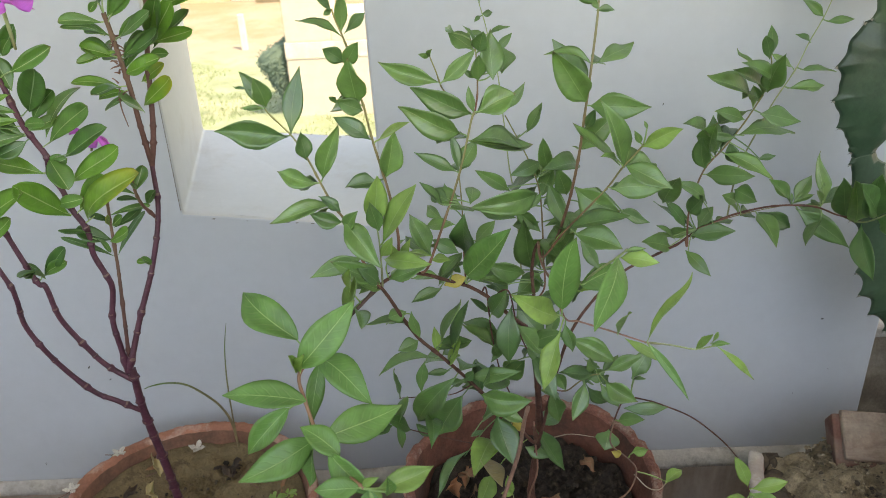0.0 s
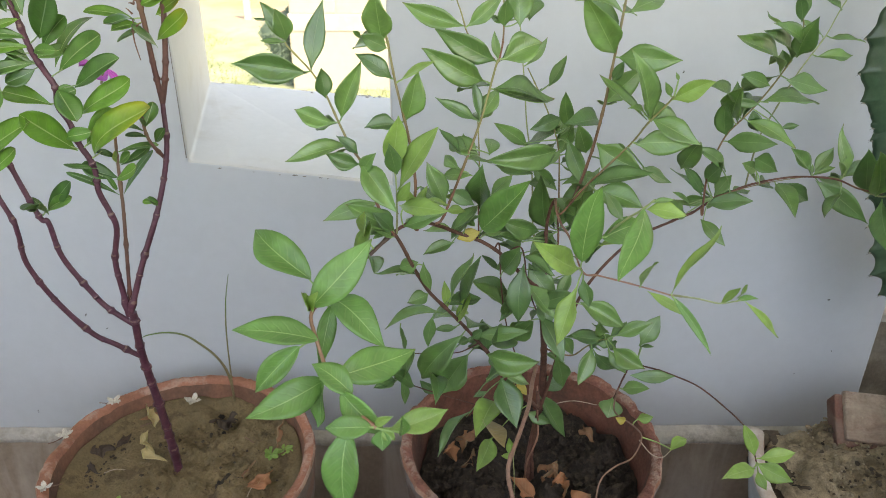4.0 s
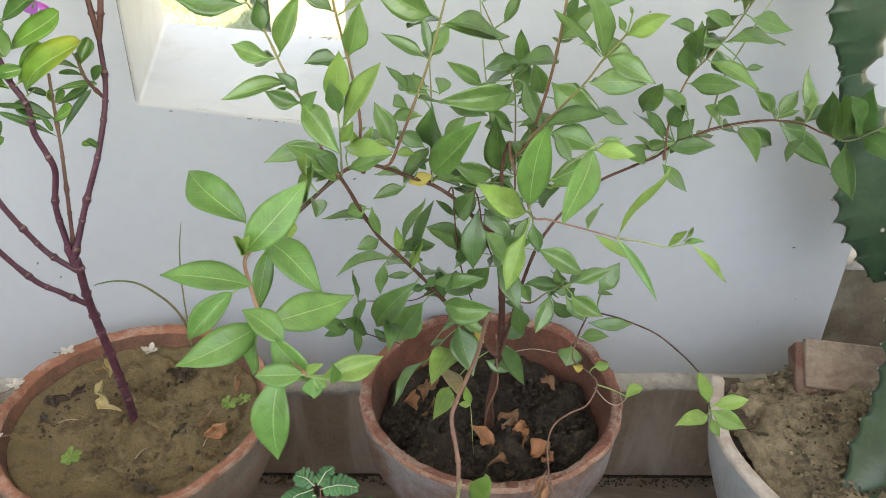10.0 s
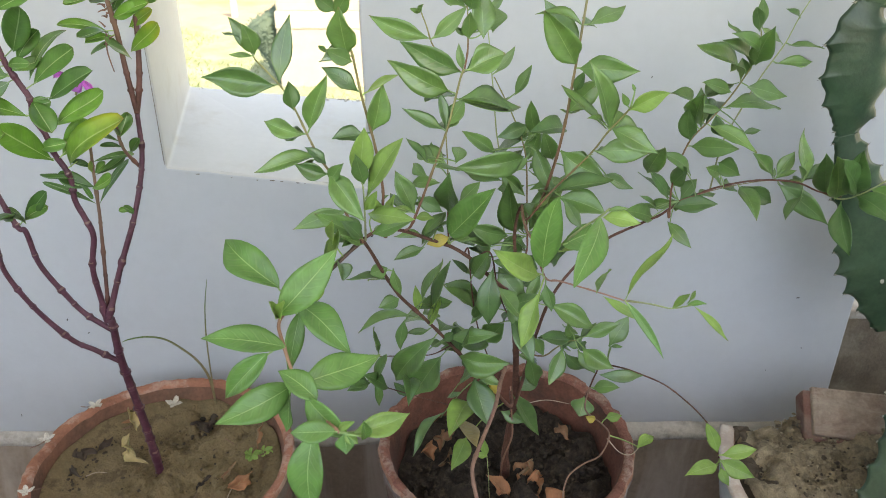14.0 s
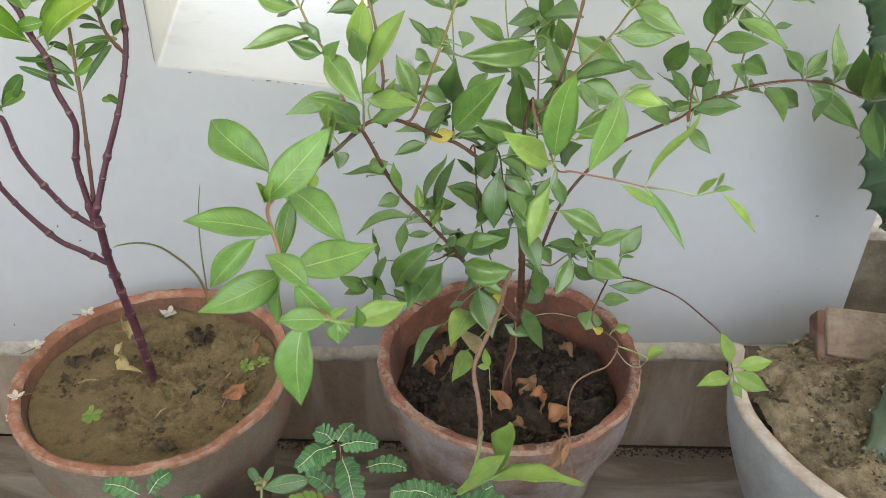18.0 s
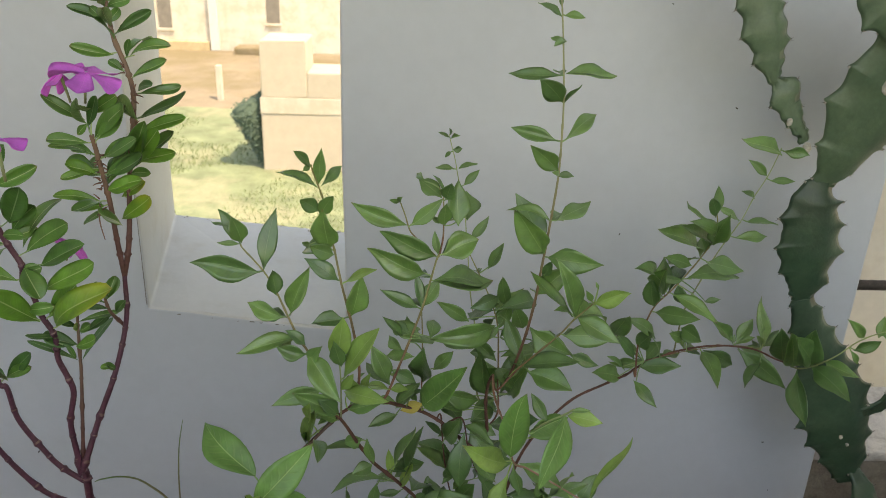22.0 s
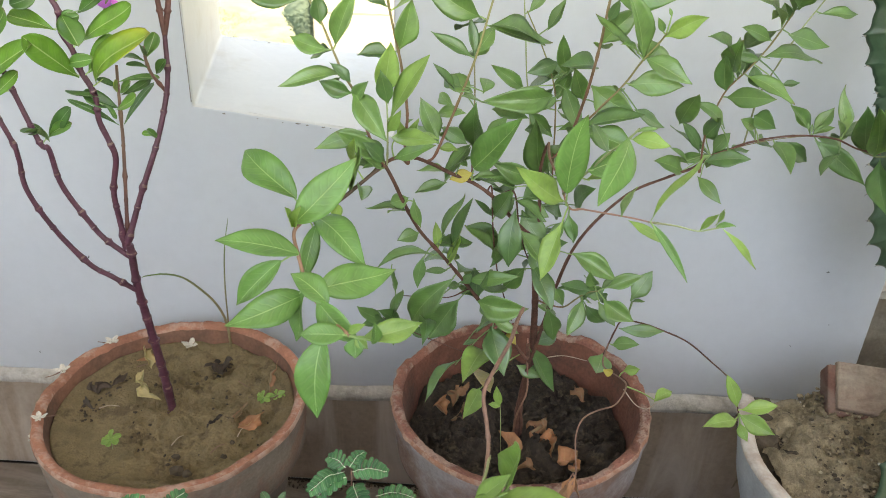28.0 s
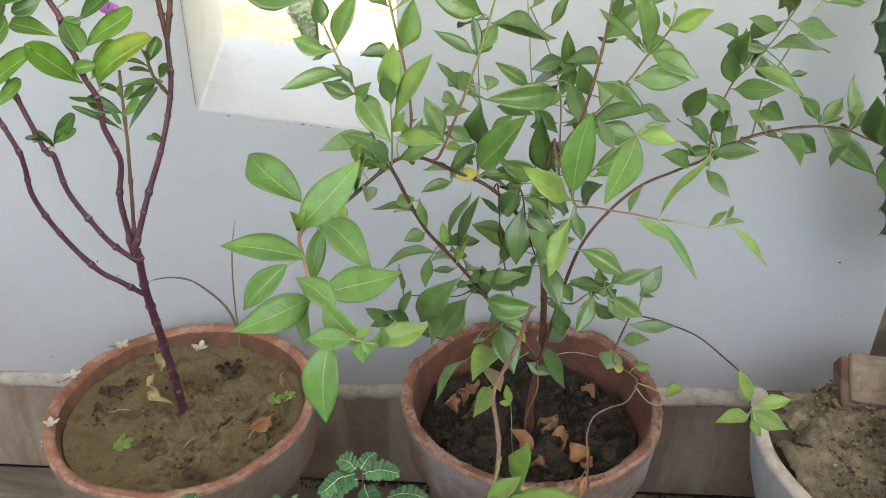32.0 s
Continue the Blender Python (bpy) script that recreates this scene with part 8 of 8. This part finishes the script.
def cactus_limb(name, line, widths, parent, seed, pitch=0.038, bite=0.24, skin="cactus"):
    """A winged joint: two thin flanks and two low ridges, the flanks bitten out in arcs between the spine cushions."""
    P = spline(line, 22)
    n = len(P)
    o = parent.location.copy()
    dist = [0.0]
    for a, b in zip(P[:-1], P[1:]):
        dist.append(dist[-1] + (b - a).length)
    total = dist[-1]
    verts, faces, tips = [], [], []
    per = 12
    for i, p in enumerate(P):
        t = dist[i] / total
        d = (P[min(i + 1, n - 1)] - P[max(i - 1, 0)]).normalized()
        s = Vector((1, 0.12, 0))
        s = (s - d * s.dot(d)).normalized()
        up = d.cross(s)
        w = width_at(widths, t)
        reach = []
        for r, sgn in enumerate((1, -1)):
            ph = dist[i] / pitch + 0.42 * r + 0.13 * seed + 0.10 * noise.noise(Vector((i * 0.03, r, seed)))
            e = (ph % 1.0) * 2 - 1
            inset = bite * min(w, 0.05) * (1 - e * e) ** 0.62
            rr = w - inset + 0.0025 * noise.noise(Vector((i * 0.15, r * 3, seed)))
            reach.append(rr)
            if abs(e) > 0.88 and w > 0.012 and (r, round(ph)) not in [k[2] for k in tips]:
                tips.append((p + s * sgn * rr, s * sgn, (r, round(ph))))
        wr, wl = reach
        core = min(w, 0.05)
        edge = 0.0032
        for x, y in ((wr - 0.004, -edge), (wr, 0.0), (wr - 0.004, edge), (0.5 * w, 0.20 * core), (0.02 * w, 0.40 * core), (-0.5 * w, 0.20 * core), (0.004 - wl, edge), (-wl, 0.0), (0.004 - wl, -edge), (-0.45 * w, -0.17 * core), (0.16 * w, -0.36 * core), (0.6 * w, -0.15 * core)):
            verts.append(p + s * x + up * y - o)
    for i in range(n - 1):
        for k in range(per):
            a, b = i * per + k, i * per + (k + 1) % per
            faces.append((a, b, b + per, a + per))
    faces.append(tuple(range(per))[::-1])
    faces.append(tuple(range(len(verts) - per, len(verts))))
    ob = link(name, verts, faces, M[skin], parent)
    sv, sf, cv, cf = [], [], [], []
    for p, d, _ in tips:
        for h in (-1, 1):
            e = (d + Vector((0, 0, 0.5 * h)) + Vector((0.2 * h, 0, 0))).normalized() * 0.0045
            u = e.orthogonal().normalized() * 0.0005
            k = len(sv)
            sv += [p - d * 0.0005 + u - o, p - d * 0.0005 - u - o, p - d * 0.0005 + e.cross(u).normalized() * 0.0005 - o, p + e - o]
            sf += [(k, k + 1, k + 3), (k + 1, k + 2, k + 3), (k + 2, k, k + 3)]
        u, w2 = d.orthogonal().normalized() * 0.0022, d.cross(d.orthogonal()).normalized() * 0.0026
        k = len(cv)
        cv += [p + u - d * 0.001 - o, p + w2 - d * 0.001 - o, p - u - d * 0.001 - o, p - w2 - d * 0.001 - o, p + d * 0.0012 - o]
        cf += [(k, k + 1, k + 4), (k + 1, k + 2, k + 4), (k + 2, k + 3, k + 4), (k + 3, k, k + 4)]
    if sv:
        tagged(link("spines", sv, sf, M["spine"], ob, smooth=False), kind="stuff")
        tagged(link("areoles", cv, cf, M["scar"], ob), kind="stuff")
    return ob


def scar(at, size, parent, seed):
    bm = bmesh.new()
    bmesh.ops.create_icosphere(bm, subdivisions=2, radius=1)
    for v in bm.verts:
        v.co = Vector((v.co.x * size, v.co.y * 0.0025, v.co.z * size * 1.4)) * (1 + 0.3 * noise.noise(v.co * 2 + Vector((seed, 0, 0))))
    part("scar", bm, M["scar"], parent, at=Vector(at) - parent.location, smooth=True)


cactus = thing("cactus", (0.575, 0.775, 0.36), "tall dark green winged cactus with scalloped spiny edges", "cactus")
cactus_limb("stem_joint", [(0.510, 0.640, 0.325), (0.519, 0.656, 0.352), (0.556, 0.705, 0.390), (0.598, 0.775, 0.430), (0.614, 0.843, 0.470), (0.603, 0.876, 0.508)], (0.034, 0.042, 0.036, 0.036, 0.030, 0.012), cactus, 1)
cactus_limb("stem_joint", [(0.602, 0.876, 0.486), (0.588, 0.876, 0.522), (0.573, 0.876, 0.560), (0.555, 0.876, 0.602), (0.528, 0.876, 0.658), (0.506, 0.876, 0.702), (0.488, 0.876, 0.738), (0.479, 0.876, 0.763)], (0.022, 0.040, 0.055, 0.060, 0.052, 0.040, 0.029, 0.019), cactus, 2, 0.036)
cactus_limb("stem_joint", [(0.479, 0.876, 0.760), (0.479, 0.876, 0.782), (0.475, 0.876, 0.818), (0.469, 0.876, 0.858), (0.466, 0.876, 0.892), (0.472, 0.876, 0.916)], (0.018, 0.036, 0.049, 0.047, 0.042, 0.020), cactus, 3, 0.036)
cactus_limb("stem_joint", [(0.473, 0.876, 0.912), (0.482, 0.873, 0.940), (0.497, 0.868, 0.985), (0.520, 0.862, 1.033), (0.545, 0.855, 1.080), (0.560, 0.850, 1.114)], (0.020, 0.042, 0.066, 0.070, 0.066, 0.035), cactus, 4, 0.040, 0.2, skin="cactus_lit")
cactus_limb("branch_joint", [(0.440, 0.876, 0.962), (0.428, 0.876, 0.980), (0.413, 0.876, 1.002), (0.404, 0.876, 1.019), (0.391, 0.876, 1.032)], (0.008, 0.012, 0.017, 0.024, 0.009), cactus, 5, 0.030, skin="cactus_lit")
cactus_limb("branch_joint", [(0.391, 0.876, 1.029), (0.382, 0.876, 1.055), (0.371, 0.876, 1.085), (0.354, 0.876, 1.119), (0.341, 0.876, 1.142), (0.333, 0.876, 1.165)], (0.009, 0.023, 0.032, 0.028, 0.025, 0.012), cactus, 6, 0.034, skin="cactus_lit")
cactus_limb("branch_joint", [(0.580, 0.876, 0.592), (0.608, 0.876, 0.601), (0.634, 0.876, 0.622), (0.660, 0.876, 0.652), (0.673, 0.876, 0.690)], (0.016, 0.014, 0.020, 0.028, 0.012), cactus, 7, 0.034)
cactus_limb("branch_joint", [(0.512, 0.820, 1.088), (0.487, 0.820, 1.110), (0.463, 0.820, 1.132), (0.444, 0.820, 1.161)], (0.014, 0.041, 0.044, 0.018), cactus, 8, 0.036, skin="cactus_lit")
for i, (x, y, z, s) in enumerate(((0.555, 0.845, 0.577, 0.0022), (0.566, 0.845, 0.565, 0.0018), (0.439, 0.867, 0.956, 0.0055), (0.411, 0.862, 0.987, 0.0035), (0.489, 0.820, 1.037, 0.007))):
    scar((x, y, z), s, cactus, i)


# ---- weeds in the front pot ----
def frond(parent, origin, base, tip, half, pairs, droop=0.15, up=(0, -0.45, 0.9)):
    """A pinnate frond: pale rachis with two rows of oval leaflets."""
    R = LEAF_SEED
    o = Vector(origin)
    a, b = Vector(base), Vector(base).lerp(Vector(tip), 0.9)
    pairs = max(5, round(pairs * 0.72))
    ln = (b - a).length
    mid = (a + b) / 2 + Vector((0, 0, droop * ln))
    line = spline([a, mid, b], 10)
    bent = [q + Vector((R.uniform(-1, 1), R.uniform(-1, 1), R.uniform(-1, 1))) * 0.00045 for q in line[::2]]
    rach = tube("rachis", bent, 0.00052, 0.00034, M["rachis"], parent, o, n=2, sides=5)
    skin = M["frond_pale" if R.random() < 0.12 else "frond"]
    for i in range(pairs):
        t = 0.10 + 0.88 * i / (pairs - 1)
        q = t * (len(line) - 1)
        k = min(int(q), len(line) - 2)
        p = line[k].lerp(line[k + 1], q - k)
        d = (line[k + 1] - line[k]).normalized()
        n = Vector(up)
        n = (n - d * n.dot(d)).normalized()
        for sgn in (-1, 1):
            s = d.cross(n) * sgn
            dirn = (s * 0.93 + d * 0.35 + n * R.uniform(-0.35, 0.15)).normalized()
            lf = half * 0.92 * (0.55 + 0.75 * math.sin(math.pi * min(1, t * 0.9 + 0.08))) * R.uniform(0.9, 1.1) * 0.64
            wd = dirn.cross(n).normalized() * min(lf * 0.46, 0.60 * ln * 0.88 / pairs)
            verts, faces, uvs = [], [], []
            pts = [(0.03, 0.35), (0.16, 0.92), (0.5, 1.0), (0.82, 0.97), (0.95, 0.66), (1.0, 0.2)]
            for v, h in pts:
                z = n * (lf * 0.10 * math.sin(v * 3))
                verts += [dirn * lf * v + wd * h + z, dirn * lf * v + z - n * lf * 0.04, dirn * lf * v - wd * h + z]
                uvs += [(1.0, v), (0.5, v), (0.0, v)]
            for r in range(len(pts) - 1):
                g = r * 3
                faces += [(g, g + 1, g + 4, g + 3), (g + 1, g + 2, g + 5, g + 4)]
            link("leaflet", verts, faces, skin, rach, p - o, uvs=uvs)


def weed(at, label, stem, fronds, name="weed"):
    root = thing(name, at, label, "weed", "weeds in the front pot")
    tube("stem", stem, 0.0012, 0.0007, M["greytwig"], root, at, n=5)
    for base, tip, half, pairs in fronds:
        frond(root, at, base, tip, half, pairs)


weed((-0.094, 0.500, 0.32), "feathery green weed with pale midribs in the front pot", [(-0.094, 0.500, 0.315), (-0.093, 0.510, 0.400), (-0.094, 0.520, 0.485)], [
    ((-0.099, 0.520, 0.488), (-0.117, 0.525, 0.497), 0.0130, 9),
    ((-0.101, 0.520, 0.483), (-0.131, 0.490, 0.483), 0.0140, 13),
    ((-0.096, 0.520, 0.488), (-0.083, 0.540, 0.493), 0.0100, 8),
    ((-0.094, 0.520, 0.483), (-0.057, 0.520, 0.486), 0.0140, 11),
    ((-0.092, 0.515, 0.474), (-0.072, 0.460, 0.461), 0.0170, 13),
    ((-0.097, 0.515, 0.482), (-0.126, 0.500, 0.468), 0.0130, 9),
    ((-0.102, 0.510, 0.432), (-0.129, 0.520, 0.444), 0.0130, 9),
    ((-0.072, 0.530, 0.443), (-0.031, 0.530, 0.444), 0.0120, 10),
    ((-0.107, 0.500, 0.433), (-0.154, 0.470, 0.439), 0.0150, 13),
    ((-0.093, 0.500, 0.439), (-0.085, 0.460, 0.456), 0.0130, 8),
])
weed((-0.225, 0.450, 0.32), "feathery green weed leaning over the pot rim", [(-0.225, 0.450, 0.315), (-0.250, 0.475, 0.355), (-0.279, 0.500, 0.432)], [
    ((-0.283, 0.500, 0.434), (-0.318, 0.505, 0.443), 0.0140, 10),
    ((-0.283, 0.495, 0.425), (-0.308, 0.480, 0.437), 0.0140, 11),
    ((-0.274, 0.500, 0.436), (-0.257, 0.520, 0.445), 0.0130, 10),
    ((-0.275, 0.495, 0.426), (-0.256, 0.490, 0.432), 0.0110, 7),
    ((-0.277, 0.490, 0.425), (-0.272, 0.460, 0.434), 0.0130, 9),
    ((-0.267, 0.490, 0.415), (-0.192, 0.490, 0.424), 0.0160, 15),
])
weed((-0.035, 0.420, 0.32), "feathery green weed spreading towards the large pot", [(-0.045, 0.425, 0.315), (-0.020, 0.445, 0.360), (0.007, 0.470, 0.466)], [
    ((0.005, 0.470, 0.470), (-0.047, 0.470, 0.482), 0.0140, 13),
    ((0.005, 0.465, 0.470), (-0.041, 0.440, 0.479), 0.0150, 13),
    ((0.007, 0.470, 0.470), (-0.021, 0.490, 0.469), 0.0120, 9),
    ((0.010, 0.470, 0.470), (-0.000, 0.500, 0.456), 0.0100, 7),
    ((0.012, 0.470, 0.466), (0.070, 0.450, 0.480), 0.0150, 14),
    ((0.032, 0.475, 0.469), (0.048, 0.490, 0.468), 0.0110, 8),
    ((0.007, 0.465, 0.466), (0.013, 0.430, 0.487), 0.0140, 9),
])


# plain-leaved weed
pw = thing("weed", (-0.181, 0.505, 0.33), "grey-green broad-leaved weed with a small flower head", "weed", "weeds in the front pot")
tube("stem", [(-0.181, 0.505, 0.315), (-0.177, 0.51, 0.37), (-0.173, 0.52, 0.425)], 0.0016, 0.0013, M["green"], pw, pw.location, n=5)
for b0, t0, w0, r0 in (((-0.172, 0.518, 0.424), (-0.126, 0.515, 0.442), 0.018, 5), ((-0.174, 0.518, 0.412), (-0.208, 0.50, 0.382), 0.018, -20), ((-0.174, 0.516, 0.41), (-0.166, 0.485, 0.38), 0.013, 0), ((-0.174, 0.52, 0.425), (-0.183, 0.522, 0.448), 0.009, 0), ((-0.173, 0.52, 0.426), (-0.16, 0.525, 0.447), 0.007, 10)):
    leaf(pw, pw.location, "w", b0, t0, w0, r0, None, "oblong")
crumbs("flower_head", 26, in_disc((-0.173, 0.52), 0.006, 0.428), 0.0035, M["green"], 8, "tiny greenish flower head of the weed", "flower")

# seedlings on the sandy soil


def seedling(at, size, seed):
    R = random.Random(seed)
    root = thing("seedling", at, "tiny bright green seedling on sandy soil", "seedling", "seedlings")
    tube("stem", [(0, 0, -0.003), (0.001, 0, size * 0.4), (0.001, 0.001, size * 0.7)], 0.0007, 0.0005, M["green"], root, n=3, sides=5)
    for k in range(9):
        a = k * 2.4
        b = Vector((0, 0, size * (0.45 + 0.03 * k)))
        t = b + Vector((math.cos(a), math.sin(a), 0.25)) * size * R.uniform(0.5, 0.9)
        leaf(root, (0, 0, 0), "p", b, t, size * 0.38, R.uniform(-20, 20), None, "oblong")


seedling((-0.258, 0.79, 0.326), 0.016, 1)
seedling((-0.243, 0.80, 0.326), 0.014, 2)
seedling((-0.425, 0.694, 0.327), 0.018, 3)


# withered flowers on rim and soil
def withered(at, size, turn, seed):
    R = random.Random(seed)
    root = thing("fallen_flower", at, "withered white flower fallen on the pot", "flower", "fallen flowers")
    root.rotation_euler = (0, 0, turn)
    for k in range(4):
        a = k * 1.6 + R.uniform(-0.3, 0.3)
        verts, faces = [], []
        n = 6
        for i in range(n):
            for j in range(n):
                u, v = i / (n - 1), j / (n - 1) * 2 - 1
                w = math.sin(math.pi * (0.10 + 0.78 * u)) * 0.32
                p = Vector((u * math.cos(a) - v * w * math.sin(a), u * math.sin(a) + v * w * math.cos(a), 0.25 + 0.35 * u + 0.3 * noise.noise(Vector((u * 3, v * 3, seed + k))))) * size
                verts.append(p)
        for i in range(n - 1):
            for j in range(n - 1):
                q = i * n + j
                faces.append((q, q + n, q + n + 1, q + 1))
        ob = link("petal", verts, faces, M["white_petal"], root)
    tube("stalk", [(0, 0, size * 0.25), (size * 0.9, size * 0.3, size * 0.1), (size * 1.9, size * 0.4, size * 0.05)], 0.0009, 0.0006, M["greytwig"], root, n=3, sides=5)


withered((-0.530, 0.795, 0.357), 0.011, 3.6, 1)
withered((-0.514, 0.702, 0.357), 0.010, 0.3, 2)
withered((-0.394, 0.899, 0.332), 0.013, -0.1, 3)
withered((-0.491, 0.864, 0.358), 0.011, 2.9, 4)
withered((-0.508, 0.672, 0.352), 0.007, 1.0, 5)


# dry fallen leaves
def dry(base, tip, width, roll, kind="x", label="curled brown dry leaf lying on the soil"):
    ob = leaf(None, (0, 0, 0), kind, base, tip, width, roll, None, "ovate", "dry_leaf", 0.75)
    tagged(ob, label, "leaf", "fallen leaves")


dry((-0.283, 0.735, 0.330), (-0.245, 0.755, 0.348), 0.018, 30)
dry((-0.283, 0.740, 0.328), (-0.272, 0.765, 0.345), 0.012, -60)
dry((-0.432, 0.848, 0.330), (-0.455, 0.880, 0.346), 0.015, 40, "c", "pale tan dry leaf on the soil")
dry((-0.396, 0.782, 0.329), (-0.434, 0.822, 0.345), 0.017, -40, "c", "curled beige dry leaf beside the stem")
dry((-0.257, 0.80, 0.331), (-0.247, 0.832, 0.368), 0.009, 70)
dry((-0.46, 0.862, 0.330), (-0.428, 0.874, 0.334), 0.008, 10)
for x, y, a, q in ((-0.500, 0.800, 0.4, 0.030), (-0.485, 0.790, 2.6, 0.026), (-0.475, 0.808, 0.9, 0.024), (-0.498, 0.776, 5.6, 0.028), (-0.350, 0.858, 0.2, 0.030), (-0.335, 0.848, 2.5, 0.024), (-0.322, 0.866, 4.4, 0.024), (-0.306, 0.742, 0.3, 0.022), (-0.292, 0.735, 2.2, 0.020)):
    dry((x, y, 0.327), (x + math.cos(a) * q, y + math.sin(a) * q, 0.332), q * 0.5, 25, "r", "dark rotted leaf on the sandy soil")
for i, (x, y, a, s) in enumerate(((0.098, 0.775, 0.6, 0.028), (0.112, 0.766, 2.0, 0.026), (0.125, 0.745, 1.3, 0.030), (0.088, 0.748, 2.6, 0.024), (0.135, 0.727, 0.4, 0.026), (0.105, 0.722, 3.4, 0.022), (-0.005, 0.835, 0.9, 0.03), (-0.012, 0.815, 2.2, 0.026), (0.012, 0.825, 4.0, 0.022), (0.155, 0.730, 5.0, 0.02))):
    dry((x, y, 0.304), (x + math.cos(a) * s, y + math.sin(a) * s, 0.306 + s * 0.35), s * 0.8, (i * 47) % 90 - 45)
dry((0.167, 0.880, 0.305), (0.182, 0.852, 0.318), 0.013, 10, "x", "yellow-brown dry leaf on dark soil")

for i, (x, y, a, ln) in enumerate(((-0.318, 0.835, -0.5, 0.034), (-0.352, 0.700, 1.1, 0.020), (-0.300, 0.690, 0.9, 0.022), (-0.275, 0.722, 1.3, 0.018), (-0.455, 0.850, 0.3, 0.040), (-0.470, 0.760, 0.2, 0.026), (-0.500, 0.735, 2.4, 0.030))):
    dx, dy = math.cos(a) * ln, math.sin(a) * ln
    st = tube("straw", [(0, 0, 0), (dx * 0.5, dy * 0.5 + 0.001, 0.003), (dx, dy, 0.001)], 0.0008, 0.0005, M["palestem"] if i % 2 else M["greytwig"], n=4, sides=5)
    st.location = (x, y, 0.329)
    tagged(st, "short dry brown straw lying on sandy soil", "straw", "straws on the soil")

sprig = thing("dry_sprig", (0.135, 0.620, 0.398), "withered brown seed sprig hanging over the pot rim", "sprig")
so = sprig.location.copy()
tube("stalk", [(0.135, 0.622, 0.396), (0.140, 0.618, 0.380), (0.144, 0.615, 0.362), (0.149, 0.613, 0.345)], 0.0011, 0.0006, M["greytwig"], sprig, so, n=5, node=0.008, swell=0.8)
tube("stalk", [(0.132, 0.620, 0.392), (0.131, 0.615, 0.370), (0.131, 0.612, 0.338)], 0.0009, 0.0005, M["greytwig"], sprig, so, n=5)
tube("stalk", [(0.134, 0.621, 0.400), (0.126, 0.616, 0.385), (0.122, 0.613, 0.366)], 0.0008, 0.0004, M["greytwig"], sprig, so, n=5)
for base, tip, w, roll in (((0.131, 0.618, 0.396), (0.119, 0.613, 0.366), 0.007, 20), ((0.132, 0.616, 0.396), (0.129, 0.612, 0.362), 0.006, -50), ((0.136, 0.617, 0.398), (0.140, 0.612, 0.372), 0.005, 60), ((0.144, 0.614, 0.352), (0.147, 0.611, 0.331), 0.004, 10)):
    leaf(sprig, so, "x", base, tip, w, roll, None, "ovate", "withered_leaf", 0.6)

R = random.Random(17)
verts, faces = [], []
for x, z, w in ((0.530, 0.462, 0.0024), (0.270, 0.798, 0.0016), (0.555, 0.371, 0.0012), (-0.542, 0.399, 0.0020), (-0.686, 0.236, 0.0016), (-0.569, 0.423, 0.0024), (-0.686, 0.238, 0.0012), (0.400, 0.974, 0.0020), (0.300, 1.099, 0.0016), (-0.101, 0.566, 0.0024), (0.508, 0.328, 0.0012)):
    k = len(verts)
    tilt = R.uniform(-1.2, 1.2)
    for i in range(7):
        a = 2 * math.pi * i / 7
        u, v = math.cos(a) * w * R.uniform(0.7, 1.4), math.sin(a) * w * 0.45 * R.uniform(0.6, 1.2)
        verts.append((x + u * math.cos(tilt) - v * math.sin(tilt), WY - 0.0010, z + u * math.sin(tilt) + v * math.cos(tilt)))
    faces.append(tuple(range(k, k + 7))[::-1])
tagged(link("wall_flecks", verts, faces, M["grime"], smooth=False), "small dark flecks on the painted wall", "flecks", kind="stuff")
crumbs("sill_crumbs", 34, lambda R: (lambda x: (x, 1.346 - 0.012 * R.random() ** 2, 0.6765 - (x + 0.446) * 0.0866))(R.uniform(-0.435, -0.095)), 0.0034, M["plaster"], 41, "flaked grey plaster crumbs along the outer sill edge", "crumbs")
verts, faces = [], []
for x, z, w in ((-0.336, 0.664, 0.006), (-0.235, 0.6545, 0.008), (-0.222, 0.653, 0.005), (-0.20, 0.651, 0.006), (-0.19, 0.650, 0.003), (-0.29, 0.659, 0.003), (-0.255, 0.655, 0.003)):
    k = len(verts)
    n = 9
    for i in range(n):
        a = 2 * math.pi * i / n
        q = R.uniform(0.6, 1.1)
        verts.append((x + math.cos(a) * w * 0.55 * q, WY - 0.0012, z - 0.002 + math.sin(a) * w * 0.16 * q))
    faces.append(tuple(range(k, k + n))[::-1])
tagged(link("paint_chips", verts, faces, M["bare"], smooth=False), "dark chips where paint flaked off the sill edge", "paint chips", kind="stuff")

# ---- tiles of the skirting and the floor ----
R = random.Random(3)
for i in range(5):
    x1 = WX - 0.002 - i * 0.602
    part("tile", box(max(-2.298, x1 - 0.600), x1, 0.9755, 0.9855, 0.003, 0.197, 0.0015), M["tile"], sk)
for i in range(-4, 5):
    for j in range(0, 5):
        x0, y1 = i * 0.602 + 0.13, 0.9735 - j * 0.602
        x1, y0 = min(x0 + 0.60, 2.59), max(y1 - 0.60, -1.59)
        x0 = max(x0, -2.29)
        if x1 - x0 < 0.05 or y1 - y0 < 0.05:
            continue
        part("tile", box(x0, x1, y0, y1, -0.011, 0.0, 0.0012), M["floor_tile"], floor)
